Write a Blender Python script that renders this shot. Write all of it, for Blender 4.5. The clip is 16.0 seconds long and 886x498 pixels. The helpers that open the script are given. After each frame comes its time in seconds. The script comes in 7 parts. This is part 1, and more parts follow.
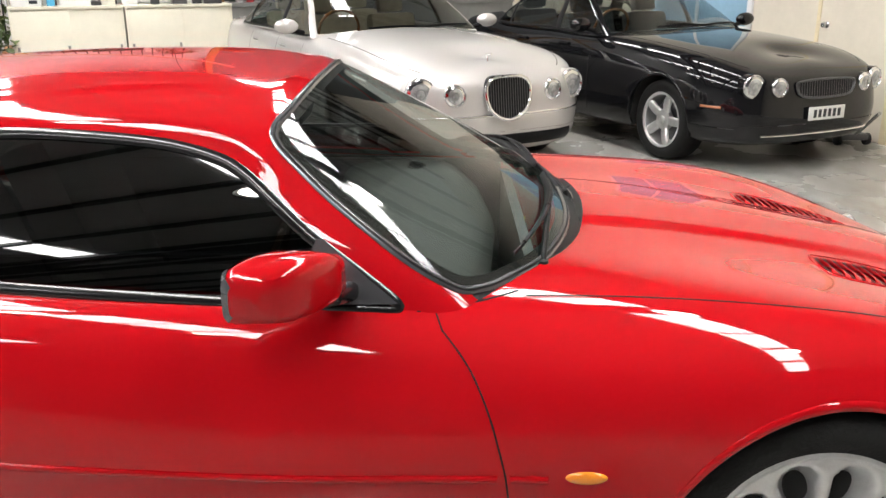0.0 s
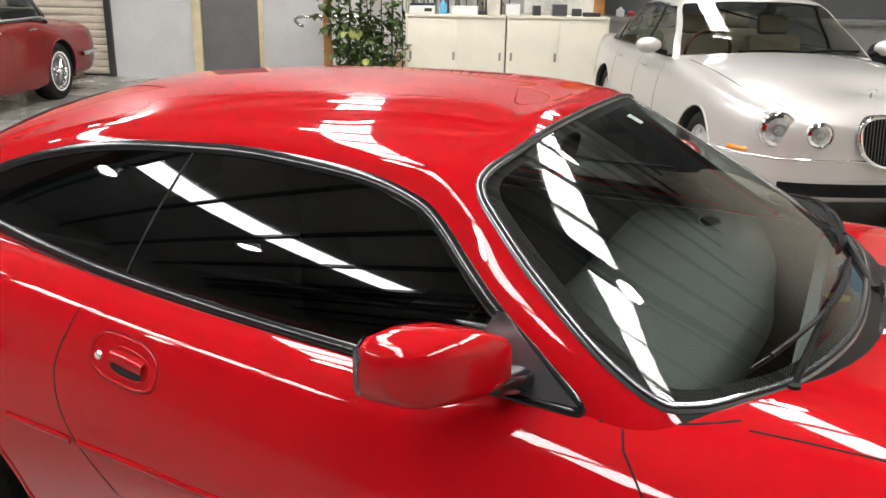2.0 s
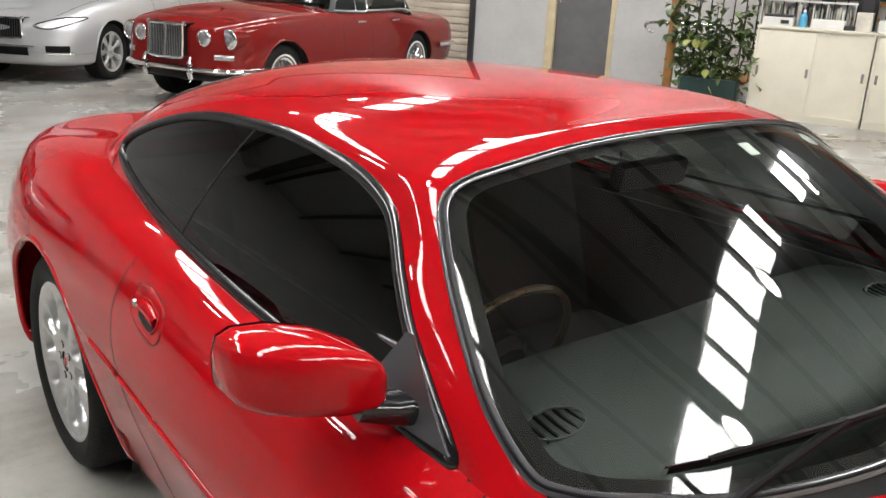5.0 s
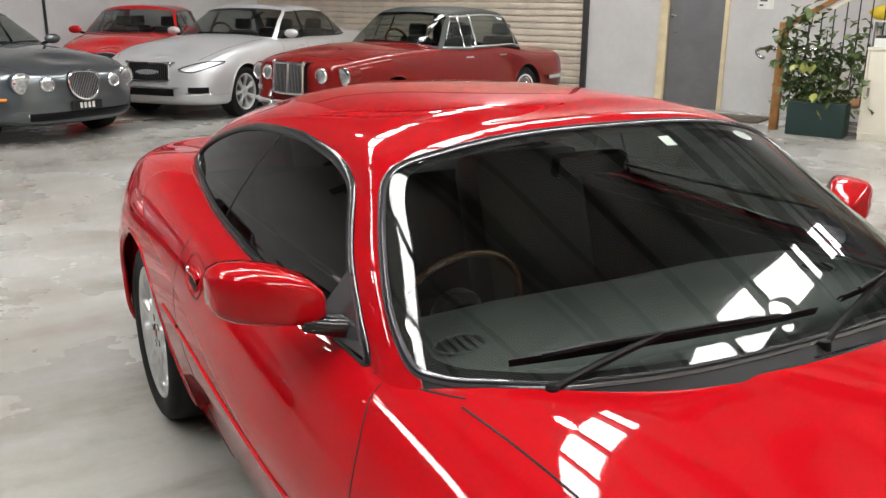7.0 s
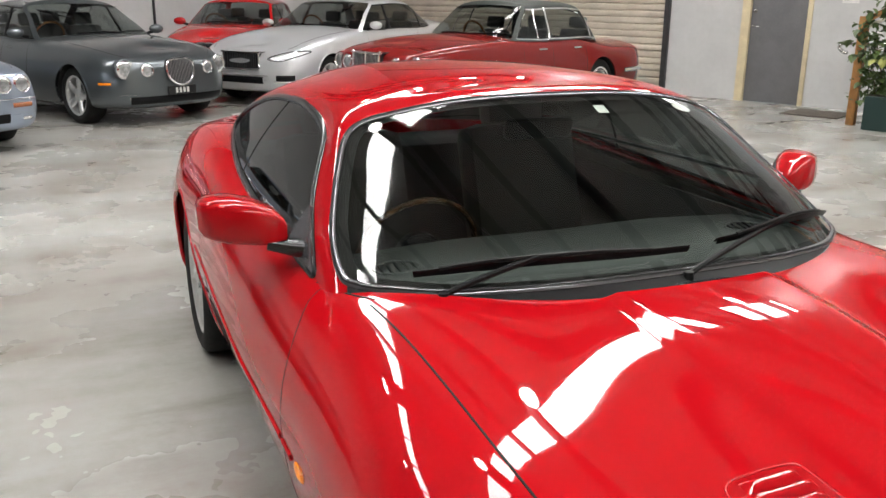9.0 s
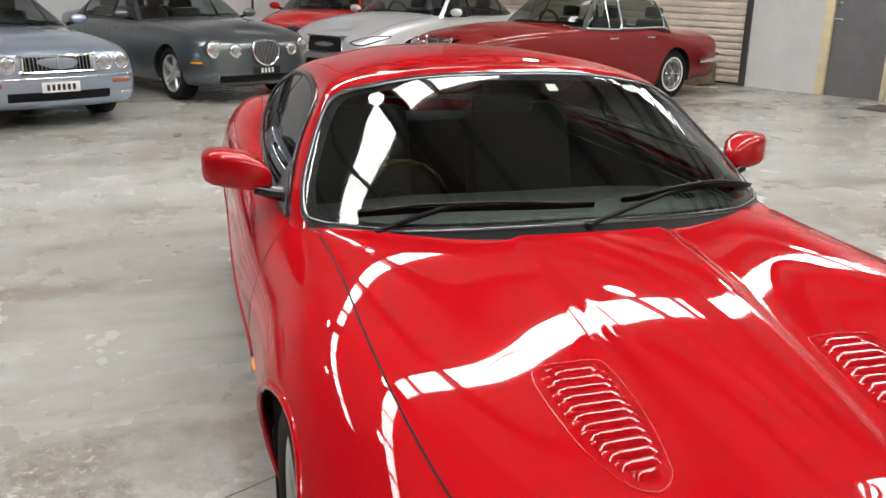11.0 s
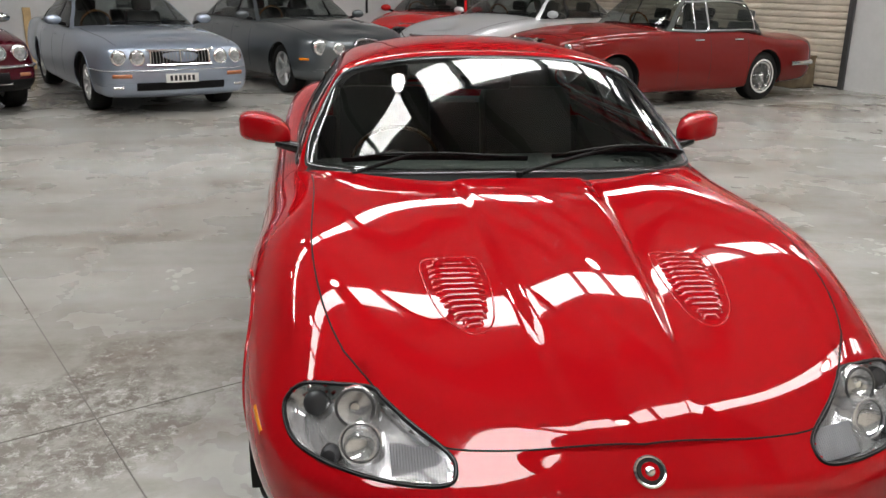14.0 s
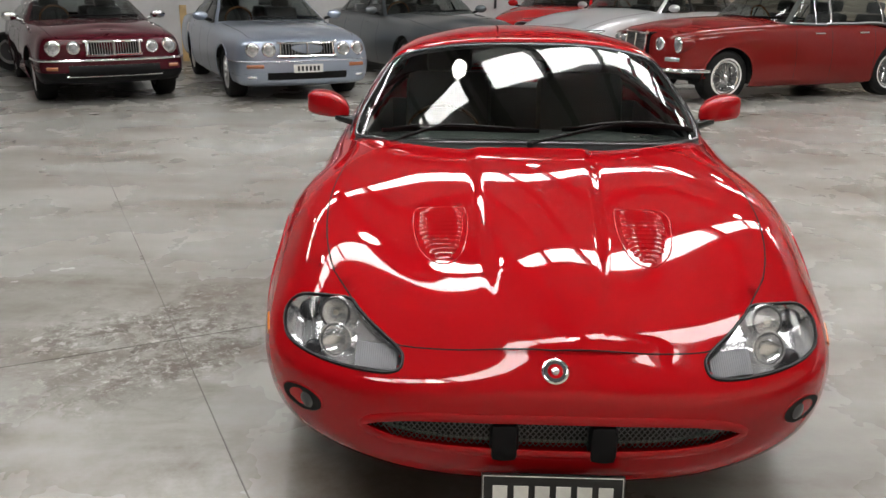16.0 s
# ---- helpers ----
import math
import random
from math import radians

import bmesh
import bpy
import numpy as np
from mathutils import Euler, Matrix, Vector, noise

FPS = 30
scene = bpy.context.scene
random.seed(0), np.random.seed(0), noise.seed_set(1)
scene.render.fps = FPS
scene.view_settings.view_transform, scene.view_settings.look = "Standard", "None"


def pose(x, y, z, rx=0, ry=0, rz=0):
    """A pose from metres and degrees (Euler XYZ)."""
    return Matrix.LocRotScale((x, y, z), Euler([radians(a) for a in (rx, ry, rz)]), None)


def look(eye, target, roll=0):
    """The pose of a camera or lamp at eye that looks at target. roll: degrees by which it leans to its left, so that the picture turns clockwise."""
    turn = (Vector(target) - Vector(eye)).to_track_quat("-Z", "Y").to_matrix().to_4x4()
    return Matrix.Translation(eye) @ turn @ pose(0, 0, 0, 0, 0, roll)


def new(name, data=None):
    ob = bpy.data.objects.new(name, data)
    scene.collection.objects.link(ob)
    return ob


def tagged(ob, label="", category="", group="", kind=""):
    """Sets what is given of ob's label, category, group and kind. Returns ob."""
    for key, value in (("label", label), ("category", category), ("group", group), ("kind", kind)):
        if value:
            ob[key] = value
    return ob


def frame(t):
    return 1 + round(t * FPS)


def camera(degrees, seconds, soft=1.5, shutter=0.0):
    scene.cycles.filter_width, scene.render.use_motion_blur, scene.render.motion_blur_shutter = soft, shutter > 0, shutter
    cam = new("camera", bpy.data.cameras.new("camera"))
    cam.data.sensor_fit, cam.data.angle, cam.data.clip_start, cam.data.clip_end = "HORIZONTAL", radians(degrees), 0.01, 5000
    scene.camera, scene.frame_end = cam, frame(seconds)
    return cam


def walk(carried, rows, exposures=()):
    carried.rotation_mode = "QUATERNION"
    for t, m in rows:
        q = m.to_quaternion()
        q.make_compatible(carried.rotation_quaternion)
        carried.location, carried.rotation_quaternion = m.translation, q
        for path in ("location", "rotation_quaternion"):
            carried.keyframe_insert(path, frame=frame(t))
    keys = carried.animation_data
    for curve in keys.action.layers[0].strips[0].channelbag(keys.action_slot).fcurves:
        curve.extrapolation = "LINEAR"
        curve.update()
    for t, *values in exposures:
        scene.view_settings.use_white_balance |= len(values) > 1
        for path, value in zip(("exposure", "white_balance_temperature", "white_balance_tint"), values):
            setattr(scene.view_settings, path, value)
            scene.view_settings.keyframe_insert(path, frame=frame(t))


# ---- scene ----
cam = camera(54.6, 16.0)
PATH = [
    (0, (0.519, -2.36, 1.508), (0.513, -0.461, 0.879), 0.0),
    (0.5, (0.607, -2.307, 1.519), (0.341, -0.424, 0.898), 0.3),
    (1, (0.658, -2.193, 1.529), (0.211, -0.345, 0.907), 0.4),
    (1.5, (0.699, -2.053, 1.534), (0.075, -0.258, 0.91), 0.9),
    (2, (0.764, -2.001, 1.536), (-0.058, -0.283, 0.924), 1.0),
    (2.5, (0.916, -1.951, 1.557), (-0.104, -0.332, 0.977), 1.6),
    (3, (0.994, -1.894, 1.552), (-0.156, -0.357, 0.989), 1.9),
    (3.5, (1.034, -1.796, 1.54), (-0.21, -0.336, 0.977), 2.1),
    (4, (1.077, -1.689, 1.536), (-0.24, -0.304, 0.946), 2.5),
    (4.5, (1.113, -1.597, 1.522), (-0.268, -0.29, 0.903), 2.5),
    (5, (1.229, -1.468, 1.528), (-0.238, -0.262, 0.9), 2.9),
    (5.2, (1.268, -1.422, 1.516), (-0.233, -0.259, 0.885), 2.7),
    (7.3, (1.906, -1.394, 1.529), (0.227, -0.465, 0.963), 0.6),
    (7.5, (1.958, -1.372, 1.529), (0.273, -0.463, 0.951), 0.8),
    (8, (2.14, -1.309, 1.517), (0.421, -0.47, 0.935), 0.3),
    (8.5, (2.232, -1.282, 1.517), (0.485, -0.496, 0.941), 0.1),
    (9, (2.359, -1.251, 1.509), (0.593, -0.503, 0.94), 0.5),
    (9.2, (2.429, -1.235, 1.535), (0.663, -0.505, 0.947), 1.0),
    (11.3, (2.99, -0.992, 1.525), (1.146, -0.493, 0.933), 1.2),
    (11.5, (3.049, -0.981, 1.518), (1.198, -0.507, 0.927), 1.3),
    (12, (3.215, -0.932, 1.521), (1.356, -0.505, 0.922), 1.8),
    (12.5, (3.307, -0.906, 1.526), (1.446, -0.502, 0.913), 1.4),
    (13, (3.429, -0.822, 1.531), (1.562, -0.45, 0.918), 0.9),
    (13.5, (3.582, -0.701, 1.525), (1.702, -0.383, 0.919), 1.1),
    (14, (3.704, -0.65, 1.526), (1.812, -0.392, 0.932), 1.1),
    (14.5, (3.87, -0.584, 1.52), (1.968, -0.4, 0.928), 0.6),
    (15, (4.006, -0.479, 1.53), (2.101, -0.374, 0.93), 0.3),
    (15.5, (4.133, -0.326, 1.526), (2.227, -0.324, 0.92), 0.7),
    (16, (4.228, -0.219, 1.529), (2.323, -0.288, 0.923), 0.4),
]
walk(cam, [(t, look(eye, target, roll)) for t, eye, target, roll in PATH], [(0, 0.2), (2, 0.02), (3.5, -0.06), (8, -0.09), (12.5, -0.3), (13.5, -0.52), (16, -0.52)])

from mathutils.bvhtree import BVHTree

# ---------------------------------------------------------------- world and light
world = bpy.data.worlds.new("world")
scene.world = world
world.use_nodes = True
wn = world.node_tree.nodes
sky = wn.new("ShaderNodeTexSky")
sky.sky_type, sky.sun_disc, sky.sun_elevation, sky.sun_rotation = "NISHITA", False, radians(50), radians(40)
wn["Background"].inputs[1].default_value = 0.1
world.node_tree.links.new(sky.outputs[0], wn["Background"].inputs[0])

# the hall stands turned against the parked coupe
HALL = 24.0
E1 = Vector((math.cos(radians(HALL)), math.sin(radians(HALL)), 0))
E2 = Vector((-math.sin(radians(HALL)), math.cos(radians(HALL)), 0))
WALL_L, WALL_R, WALL_D, WALL_B, CEIL = -13.0, 6.1, 10.58, -13.0, 5.6


def hall(a, b, z=0.0, turn=0.0):
    """A pose in the hall: a along the door wall, b towards it."""
    p = E1 * a + E2 * b
    return pose(p.x, p.y, z, 0, 0, HALL + turn)


# ---------------------------------------------------------------- materials
def material(name, color, rough=0.5, metal=0.0, coat=0.0, grain=0.0, scale=8.0, bump=0.0, bump_scale=60.0, emit=0.0, spec=0.5, dark=0.6):
    m = bpy.data.materials.new(name)
    m.use_nodes = True
    t = m.node_tree
    b = t.nodes["Principled BSDF"]
    b.inputs["Base Color"].default_value = (*color, 1)
    b.inputs["Roughness"].default_value = rough
    b.inputs["Metallic"].default_value = metal
    b.inputs["Coat Weight"].default_value = coat
    b.inputs["Coat Roughness"].default_value = 0.01
    b.inputs["Specular IOR Level"].default_value = spec
    if emit:
        b.inputs["Emission Color"].default_value = (*color, 1)
        b.inputs["Emission Strength"].default_value = emit
    tc = t.nodes.new("ShaderNodeTexCoord")
    if grain:
        n1 = t.nodes.new("ShaderNodeTexNoise")
        n1.inputs["Scale"].default_value, n1.inputs["Detail"].default_value = scale, 8
        t.links.new(tc.outputs["Object"], n1.inputs["Vector"])
        n2 = t.nodes.new("ShaderNodeTexNoise")
        n2.inputs["Scale"].default_value, n2.inputs["Detail"].default_value = scale * 9, 4
        t.links.new(tc.outputs["Object"], n2.inputs["Vector"])
        add = t.nodes.new("ShaderNodeMath")
        add.operation = "MULTIPLY_ADD"
        add.inputs[1].default_value = 0.35
        t.links.new(n2.outputs[0], add.inputs[0])
        t.links.new(n1.outputs[0], add.inputs[2])
        ramp = t.nodes.new("ShaderNodeValToRGB")
        ramp.color_ramp.elements[0].position, ramp.color_ramp.elements[1].position = 0.5, 0.85
        ramp.color_ramp.elements[0].color = (*[c * (1 - grain * dark) for c in color], 1)
        ramp.color_ramp.elements[1].color = (*[min(1, c * (1 + grain * 0.4)) for c in color], 1)
        t.links.new(add.outputs[0], ramp.inputs[0])
        t.links.new(ramp.outputs[0], b.inputs["Base Color"])
    if bump:
        n3 = t.nodes.new("ShaderNodeTexNoise")
        n3.inputs["Scale"].default_value, n3.inputs["Detail"].default_value = bump_scale, 5
        t.links.new(tc.outputs["Object"], n3.inputs["Vector"])
        bp = t.nodes.new("ShaderNodeBump")
        bp.inputs["Strength"].default_value, bp.inputs["Distance"].default_value = bump, 0.01
        t.links.new(n3.outputs[0], bp.inputs["Height"])
        t.links.new(bp.outputs[0], b.inputs["Normal"])
    return m


def glass(name, tint, ior=1.5, rough=0.0):
    """A thin tinted pane: what lies behind shows through, and the surface mirrors by Fresnel."""
    m = bpy.data.materials.new(name)
    m.use_nodes = True
    t = m.node_tree
    t.nodes.remove(t.nodes["Principled BSDF"])
    tr, gl, lw, mix = (t.nodes.new(k) for k in ("ShaderNodeBsdfTransparent", "ShaderNodeBsdfGlossy", "ShaderNodeLayerWeight", "ShaderNodeMixShader"))
    tr.inputs[0].default_value = (*tint, 1)
    gl.inputs["Roughness"].default_value = rough
    f0 = ((ior - 1) / (ior + 1)) ** 2
    lw.inputs[0].default_value = 0.5
    power, scale = t.nodes.new("ShaderNodeMath"), t.nodes.new("ShaderNodeMath")
    power.operation, power.inputs[1].default_value = "POWER", 5.0
    scale.operation, scale.inputs[1].default_value, scale.inputs[2].default_value = "MULTIPLY_ADD", 1 - f0, f0
    t.links.new(lw.outputs["Facing"], power.inputs[0])
    t.links.new(power.outputs[0], scale.inputs[0])
    t.links.new(scale.outputs[0], mix.inputs[0])
    t.links.new(tr.outputs[0], mix.inputs[1])
    t.links.new(gl.outputs[0], mix.inputs[2])
    t.links.new(mix.outputs[0], t.nodes["Material Output"].inputs[0])
    return m


def paint(name, color, flake=0.0, rough=0.35):
    """Car paint: a clear coat over colour, with a faint flake and orange peel."""
    m = material(name, color, rough, flake, 1.0, spec=0.0)
    t = m.node_tree
    t.nodes["Principled BSDF"].inputs["Coat IOR"].default_value = 1.43
    tc = t.nodes["Texture Coordinate"]
    n = t.nodes.new("ShaderNodeTexNoise")
    n.inputs["Scale"].default_value, n.inputs["Detail"].default_value = 14, 2
    bp = t.nodes.new("ShaderNodeBump")
    bp.inputs["Strength"].default_value, bp.inputs["Distance"].default_value = 0.008, 0.004
    t.links.new(tc.outputs["Object"], n.inputs["Vector"])
    t.links.new(n.outputs[0], bp.inputs["Height"])
    t.links.new(bp.outputs[0], t.nodes["Principled BSDF"].inputs["Coat Normal"])
    return m


RED = paint("red_paint", (0.375, 0.0035, 0.007))
OLD_RED = paint("dark_red_paint", (0.17, 0.012, 0.011))
HATCH_RED = paint("hatch_red_paint", (0.5, 0.014, 0.016))
PEARL = paint("pearl_paint", (0.53, 0.51, 0.495), 0.45)
SILVER = paint("silver_paint", (0.66, 0.67, 0.69), 0.65)
BLUE_SILVER = paint("blue_silver_paint", (0.35, 0.405, 0.50), 0.75, 0.3)
GREY = paint("grey_paint", (0.12, 0.135, 0.145), 0.75, 0.3)
BLACK = paint("black_paint", (0.006, 0.006, 0.007))
MAROON = paint("maroon_paint", (0.055, 0.006, 0.011))
SEAL_GLOSS = material("glossy_black_seal", (0.008, 0.008, 0.009), 0.16, spec=0.6)
SEAL = material("black_seal", (0.006, 0.006, 0.007), 0.38, spec=0.14)
TRIM = material("black_trim", (0.009, 0.009, 0.01), 0.42, bump=0.05, bump_scale=300, spec=0.12)
GRAPHITE = material("graphite_trim", (0.10, 0.10, 0.105), 0.28, 0.6)
EDGE_TRIM = material("window_surround", (0.14, 0.14, 0.15), 0.2, 0.7)
# also serves as painted shade under door handles and behind bonnet slats
GAP = material("gap_and_shade", (0.004, 0.002, 0.002), 0.9)
CHROME = material("chrome", (0.85, 0.85, 0.86), 0.08, 1.0)
ALLOY = material("silver_alloy", (0.62, 0.62, 0.62), 0.28, 0.75, grain=0.15, scale=20)
TYRE = material("tyre_rubber", (0.010, 0.010, 0.010), 0.7, grain=0.3, scale=30, bump=0.3, bump_scale=120, spec=0.2)
WELL = material("wheel_well", (0.008, 0.008, 0.008), 0.9)
LEATHER = material("black_leather", (0.05, 0.052, 0.053), 0.5, bump=0.2, bump_scale=200)
DASH = material("charcoal_dash", (0.025, 0.028, 0.0265), 0.6, grain=0.2, scale=10, bump=0.2, bump_scale=250)
BEIGE = material("beige_leather", (0.42, 0.36, 0.26), 0.55, grain=0.2, scale=15)
RIM_WOOD = material("dark_walnut_rim", (0.05, 0.024, 0.01), 0.2, coat=0.6, grain=0.5, scale=14)
WOOD_DASH = material("walnut", (0.16, 0.07, 0.025), 0.2, coat=0.6, grain=0.6, scale=12)
SCREEN = glass("windscreen_glass", (0.80, 0.86, 0.83), 1.6)
TINT = glass("tinted_glass", (0.09, 0.10, 0.10), 1.7)
CLEAR = glass("clear_lens", (0.93, 0.94, 0.95), 1.45)
DARK_GLASS = glass("car_window_glass", (0.55, 0.58, 0.57), 1.5)
DULL_AMBER = material("dull_amber_lens", (0.30, 0.10, 0.04), 0.25, coat=1)
AMBER = material("amber_lens", (0.75, 0.22, 0.01), 0.15, coat=1)
LAMP_SILVER = material("lamp_reflector", (0.90, 0.90, 0.91), 0.1, 0.75)
LAMP_BOWL = material("smooth_reflector", (0.80, 0.80, 0.81), 0.14, 0.75, bump=0.12, bump_scale=22)
LAMP_DARK = material("smoked_lamp_part", (0.07, 0.07, 0.075), 0.25, 0.4)
LAMP_RIB = material("ribbed_lamp_field", (0.16, 0.16, 0.165), 0.3, 0.6)
LAMP_FACE = material("ribbed_lamp_glass", (0.50, 0.51, 0.52), 0.12, 0.6, 1.0, grain=0.8, scale=26, bump=0.35, bump_scale=35)
PLATE_WHITE = material("plate_white", (0.75, 0.75, 0.72), 0.4, grain=0.15)
PLATE_BLACK = material("plate_black", (0.01, 0.01, 0.011), 0.3)
INK = material("dark_ink", (0.015, 0.015, 0.02), 0.5)
GRILLE_GREY = material("grille_grey", (0.42, 0.42, 0.42), 0.3, 0.7)
WIRE = material("grey_wire_mesh", (0.13, 0.13, 0.135), 0.35, 0.8)


# ---------------------------------------------------------------- mesh helpers
def mesh_from(verts, faces, name="mesh", smooth=True):
    me = bpy.data.meshes.new(name)
    me.from_pydata([tuple(v) for v in verts], [], faces)
    me.update()
    if smooth:
        me.polygons.foreach_set("use_smooth", [True] * len(me.polygons))
    return me


def as_mesh(bm, name, smooth=False):
    me = bpy.data.meshes.new(name)
    bm.normal_update()
    bm.to_mesh(me)
    bm.free()
    if smooth:
        me.polygons.foreach_set("use_smooth", [True] * len(me.polygons))
        me.set_sharp_from_angle(angle=radians(38))
    return me


def part(name, data, mat, parent=None, label="", m=None):
    """One mesh object under a thing or a part."""
    if isinstance(data, bmesh.types.BMesh):
        data = as_mesh(data, name, True)
    ob = new(name, data)
    if mat:
        if data.materials:
            data.materials[0] = mat
        else:
            data.materials.append(mat)
    if parent:
        ob.parent = parent
    if m is not None:
        ob.matrix_local = m
    if label:
        ob["label"] = label
    return ob


def thing(name, m, label, category, group="", kind=""):
    ob = new(name)
    ob.empty_display_size = 0.1
    ob.matrix_world = m
    return tagged(ob, label, category, group, kind)


def add_box(bm, x0, y0, z0, x1, y1, z1, bevel=0.0, m=None):
    r = bmesh.ops.create_cube(bm, size=1.0)
    mat4 = Matrix.Translation(((x0 + x1) / 2, (y0 + y1) / 2, (z0 + z1) / 2)) @ Matrix.Diagonal((x1 - x0, y1 - y0, z1 - z0, 1))
    if m is not None:
        mat4 = m @ mat4
    bmesh.ops.transform(bm, matrix=mat4, verts=r["verts"])
    if bevel:
        edges = list({e for v in r["verts"] for e in v.link_edges})
        bmesh.ops.bevel(bm, geom=edges, offset=bevel, segments=2, affect="EDGES", profile=0.6)
    return bm


def box(x0, y0, z0, x1, y1, z1, bevel=0.0):
    return add_box(bmesh.new(), x0, y0, z0, x1, y1, z1, bevel)


def add_rod(bm, p, q, r, n=10, r2=None):
    p, q = Vector(p), Vector(q)
    d = (q - p).normalized()
    a = d.orthogonal().normalized()
    c = d.cross(a)
    r2 = r if r2 is None else r2
    ring = [(math.cos(2 * math.pi * k / n), math.sin(2 * math.pi * k / n)) for k in range(n)]
    lo = [bm.verts.new(p + (a * u + c * v) * r) for u, v in ring]
    hi = [bm.verts.new(q + (a * u + c * v) * r2) for u, v in ring]
    for k in range(n):
        m = (k + 1) % n
        bm.faces.new((lo[k], lo[m], hi[m], hi[k]))
    bm.faces.new(lo[::-1])
    bm.faces.new(hi)
    return bm


def rod(p, q, r, n=10, r2=None):
    return add_rod(bmesh.new(), p, q, r, n, r2)


def lathe(profile, n=40, axis="y"):
    """Turn a profile of (radius, along) round an axis."""
    verts, faces = [], []
    for i in range(n):
        a = 2 * math.pi * i / n
        c, s = math.cos(a), math.sin(a)
        for r, h in profile:
            verts.append((r * c, h, r * s) if axis == "y" else (h, r * c, r * s) if axis == "x" else (r * c, r * s, h))
    k = len(profile)
    for i in range(n):
        for j in range(k - 1):
            a, b = i * k + j, ((i + 1) % n) * k + j
            faces.append((a, a + 1, b + 1, b))
    bm = bmesh.new()
    vs = [bm.verts.new(v) for v in verts]
    for f in faces:
        bm.faces.new([vs[i] for i in f])
    bmesh.ops.remove_doubles(bm, verts=bm.verts, dist=1e-5)
    bmesh.ops.recalc_face_normals(bm, faces=bm.faces)
    return bm


def tube(points, r, n=8, closed=False):
    """A round bar along a line of points."""
    pts = [Vector(p) for p in points]
    k = len(pts)
    bm = bmesh.new()
    rings, up = [], Vector((0.31, 0.17, 0.93))
    for i, p in enumerate(pts):
        d = pts[(i + 1) % k] - pts[i - 1] if closed or 0 < i < k - 1 else (pts[1] - pts[0] if i == 0 else pts[-1] - pts[-2])
        d.normalize()
        a = d.cross(up).normalized()
        up = a.cross(d).normalized()
        rings.append([bm.verts.new(p + (a * math.cos(t) + up * math.sin(t)) * r) for t in (2 * math.pi * j / n for j in range(n))])
    for i in range(k if closed else k - 1):
        for j in range(n):
            bm.faces.new((rings[i][j], rings[i][(j + 1) % n], rings[(i + 1) % k][(j + 1) % n], rings[(i + 1) % k][j]))
    if not closed:
        bm.faces.new(rings[0])
        bm.faces.new(rings[-1])
    bmesh.ops.recalc_face_normals(bm, faces=bm.faces)
    return bm


def smooth_line(points, per=8, closed=False):
    """A Catmull-Rom line through the points."""
    p = [Vector(q) for q in points]
    k, out = len(p), []
    for i in range(k if closed else k - 1):
        if closed:
            a, b, c, d = p[i - 1], p[i], p[(i + 1) % k], p[(i + 2) % k]
        else:
            a, b, c, d = p[max(i - 1, 0)], p[i], p[i + 1], p[min(i + 2, k - 1)]
        for j in range(per):
            t = j / per
            out.append(0.5 * (2 * b + (c - a) * t + (2 * a - 5 * b + 4 * c - d) * t * t + (3 * b - a - 3 * c + d) * t ** 3))
    if not closed:
        out.append(p[-1])
    return out


def bead(points, normals, width, height, closed=False, sink=0.003):
    """A rounded strip that follows a line on a surface."""
    k = len(points)
    shape = [(-0.5, -sink / height), (-0.5, 0.35), (-0.3, 0.85), (0.0, 1.0), (0.3, 0.85), (0.5, 0.35), (0.5, -sink / height)]
    bm = bmesh.new()
    rows = []
    for i in range(k):
        d = points[(i + 1) % k] - points[i - 1] if closed or 0 < i < k - 1 else (points[1] - points[0] if i == 0 else points[-1] - points[-2])
        n = normals[i].normalized()
        a = d.normalized().cross(n).normalized()
        rows.append([bm.verts.new(points[i] + a * (u * width) + n * (v * height)) for u, v in shape])
    for i in range(k if closed else k - 1):
        for j in range(len(shape) - 1):
            bm.faces.new((rows[i][j], rows[i][j + 1], rows[(i + 1) % k][j + 1], rows[(i + 1) % k][j]))
    bmesh.ops.recalc_face_normals(bm, faces=bm.faces)
    return bm


def cubic(P, n, fill=0.5):
    """Natural cubic spline through the rows of P, n steps a span; spans are weighted by their mean length to the power fill."""
    P = np.asarray(P, float)
    k = len(P)
    flat = P.reshape(k, -1)
    step = np.linalg.norm(np.diff(P, axis=0).reshape(k - 1, -1, 3), axis=2).mean(1)
    h = np.maximum(step, 1e-4) ** fill
    A, rhs = np.eye(k), np.zeros_like(flat)
    for i in range(1, k - 1):
        A[i, i - 1:i + 2] = h[i - 1], 2 * (h[i - 1] + h[i]), h[i]
        rhs[i] = 6 * ((flat[i + 1] - flat[i]) / h[i] - (flat[i] - flat[i - 1]) / h[i - 1])
    M = np.linalg.solve(A, rhs)
    out = []
    for i in range(k - 1):
        for u in np.arange(n) / n:
            a, c = (1 - u), u
            out.append(a * flat[i] + c * flat[i + 1] + ((a ** 3 - a) * M[i] + (c ** 3 - c) * M[i + 1]) * h[i] ** 2 / 6)
    out.append(flat[-1])
    return np.array(out).reshape(len(out), *P.shape[1:])


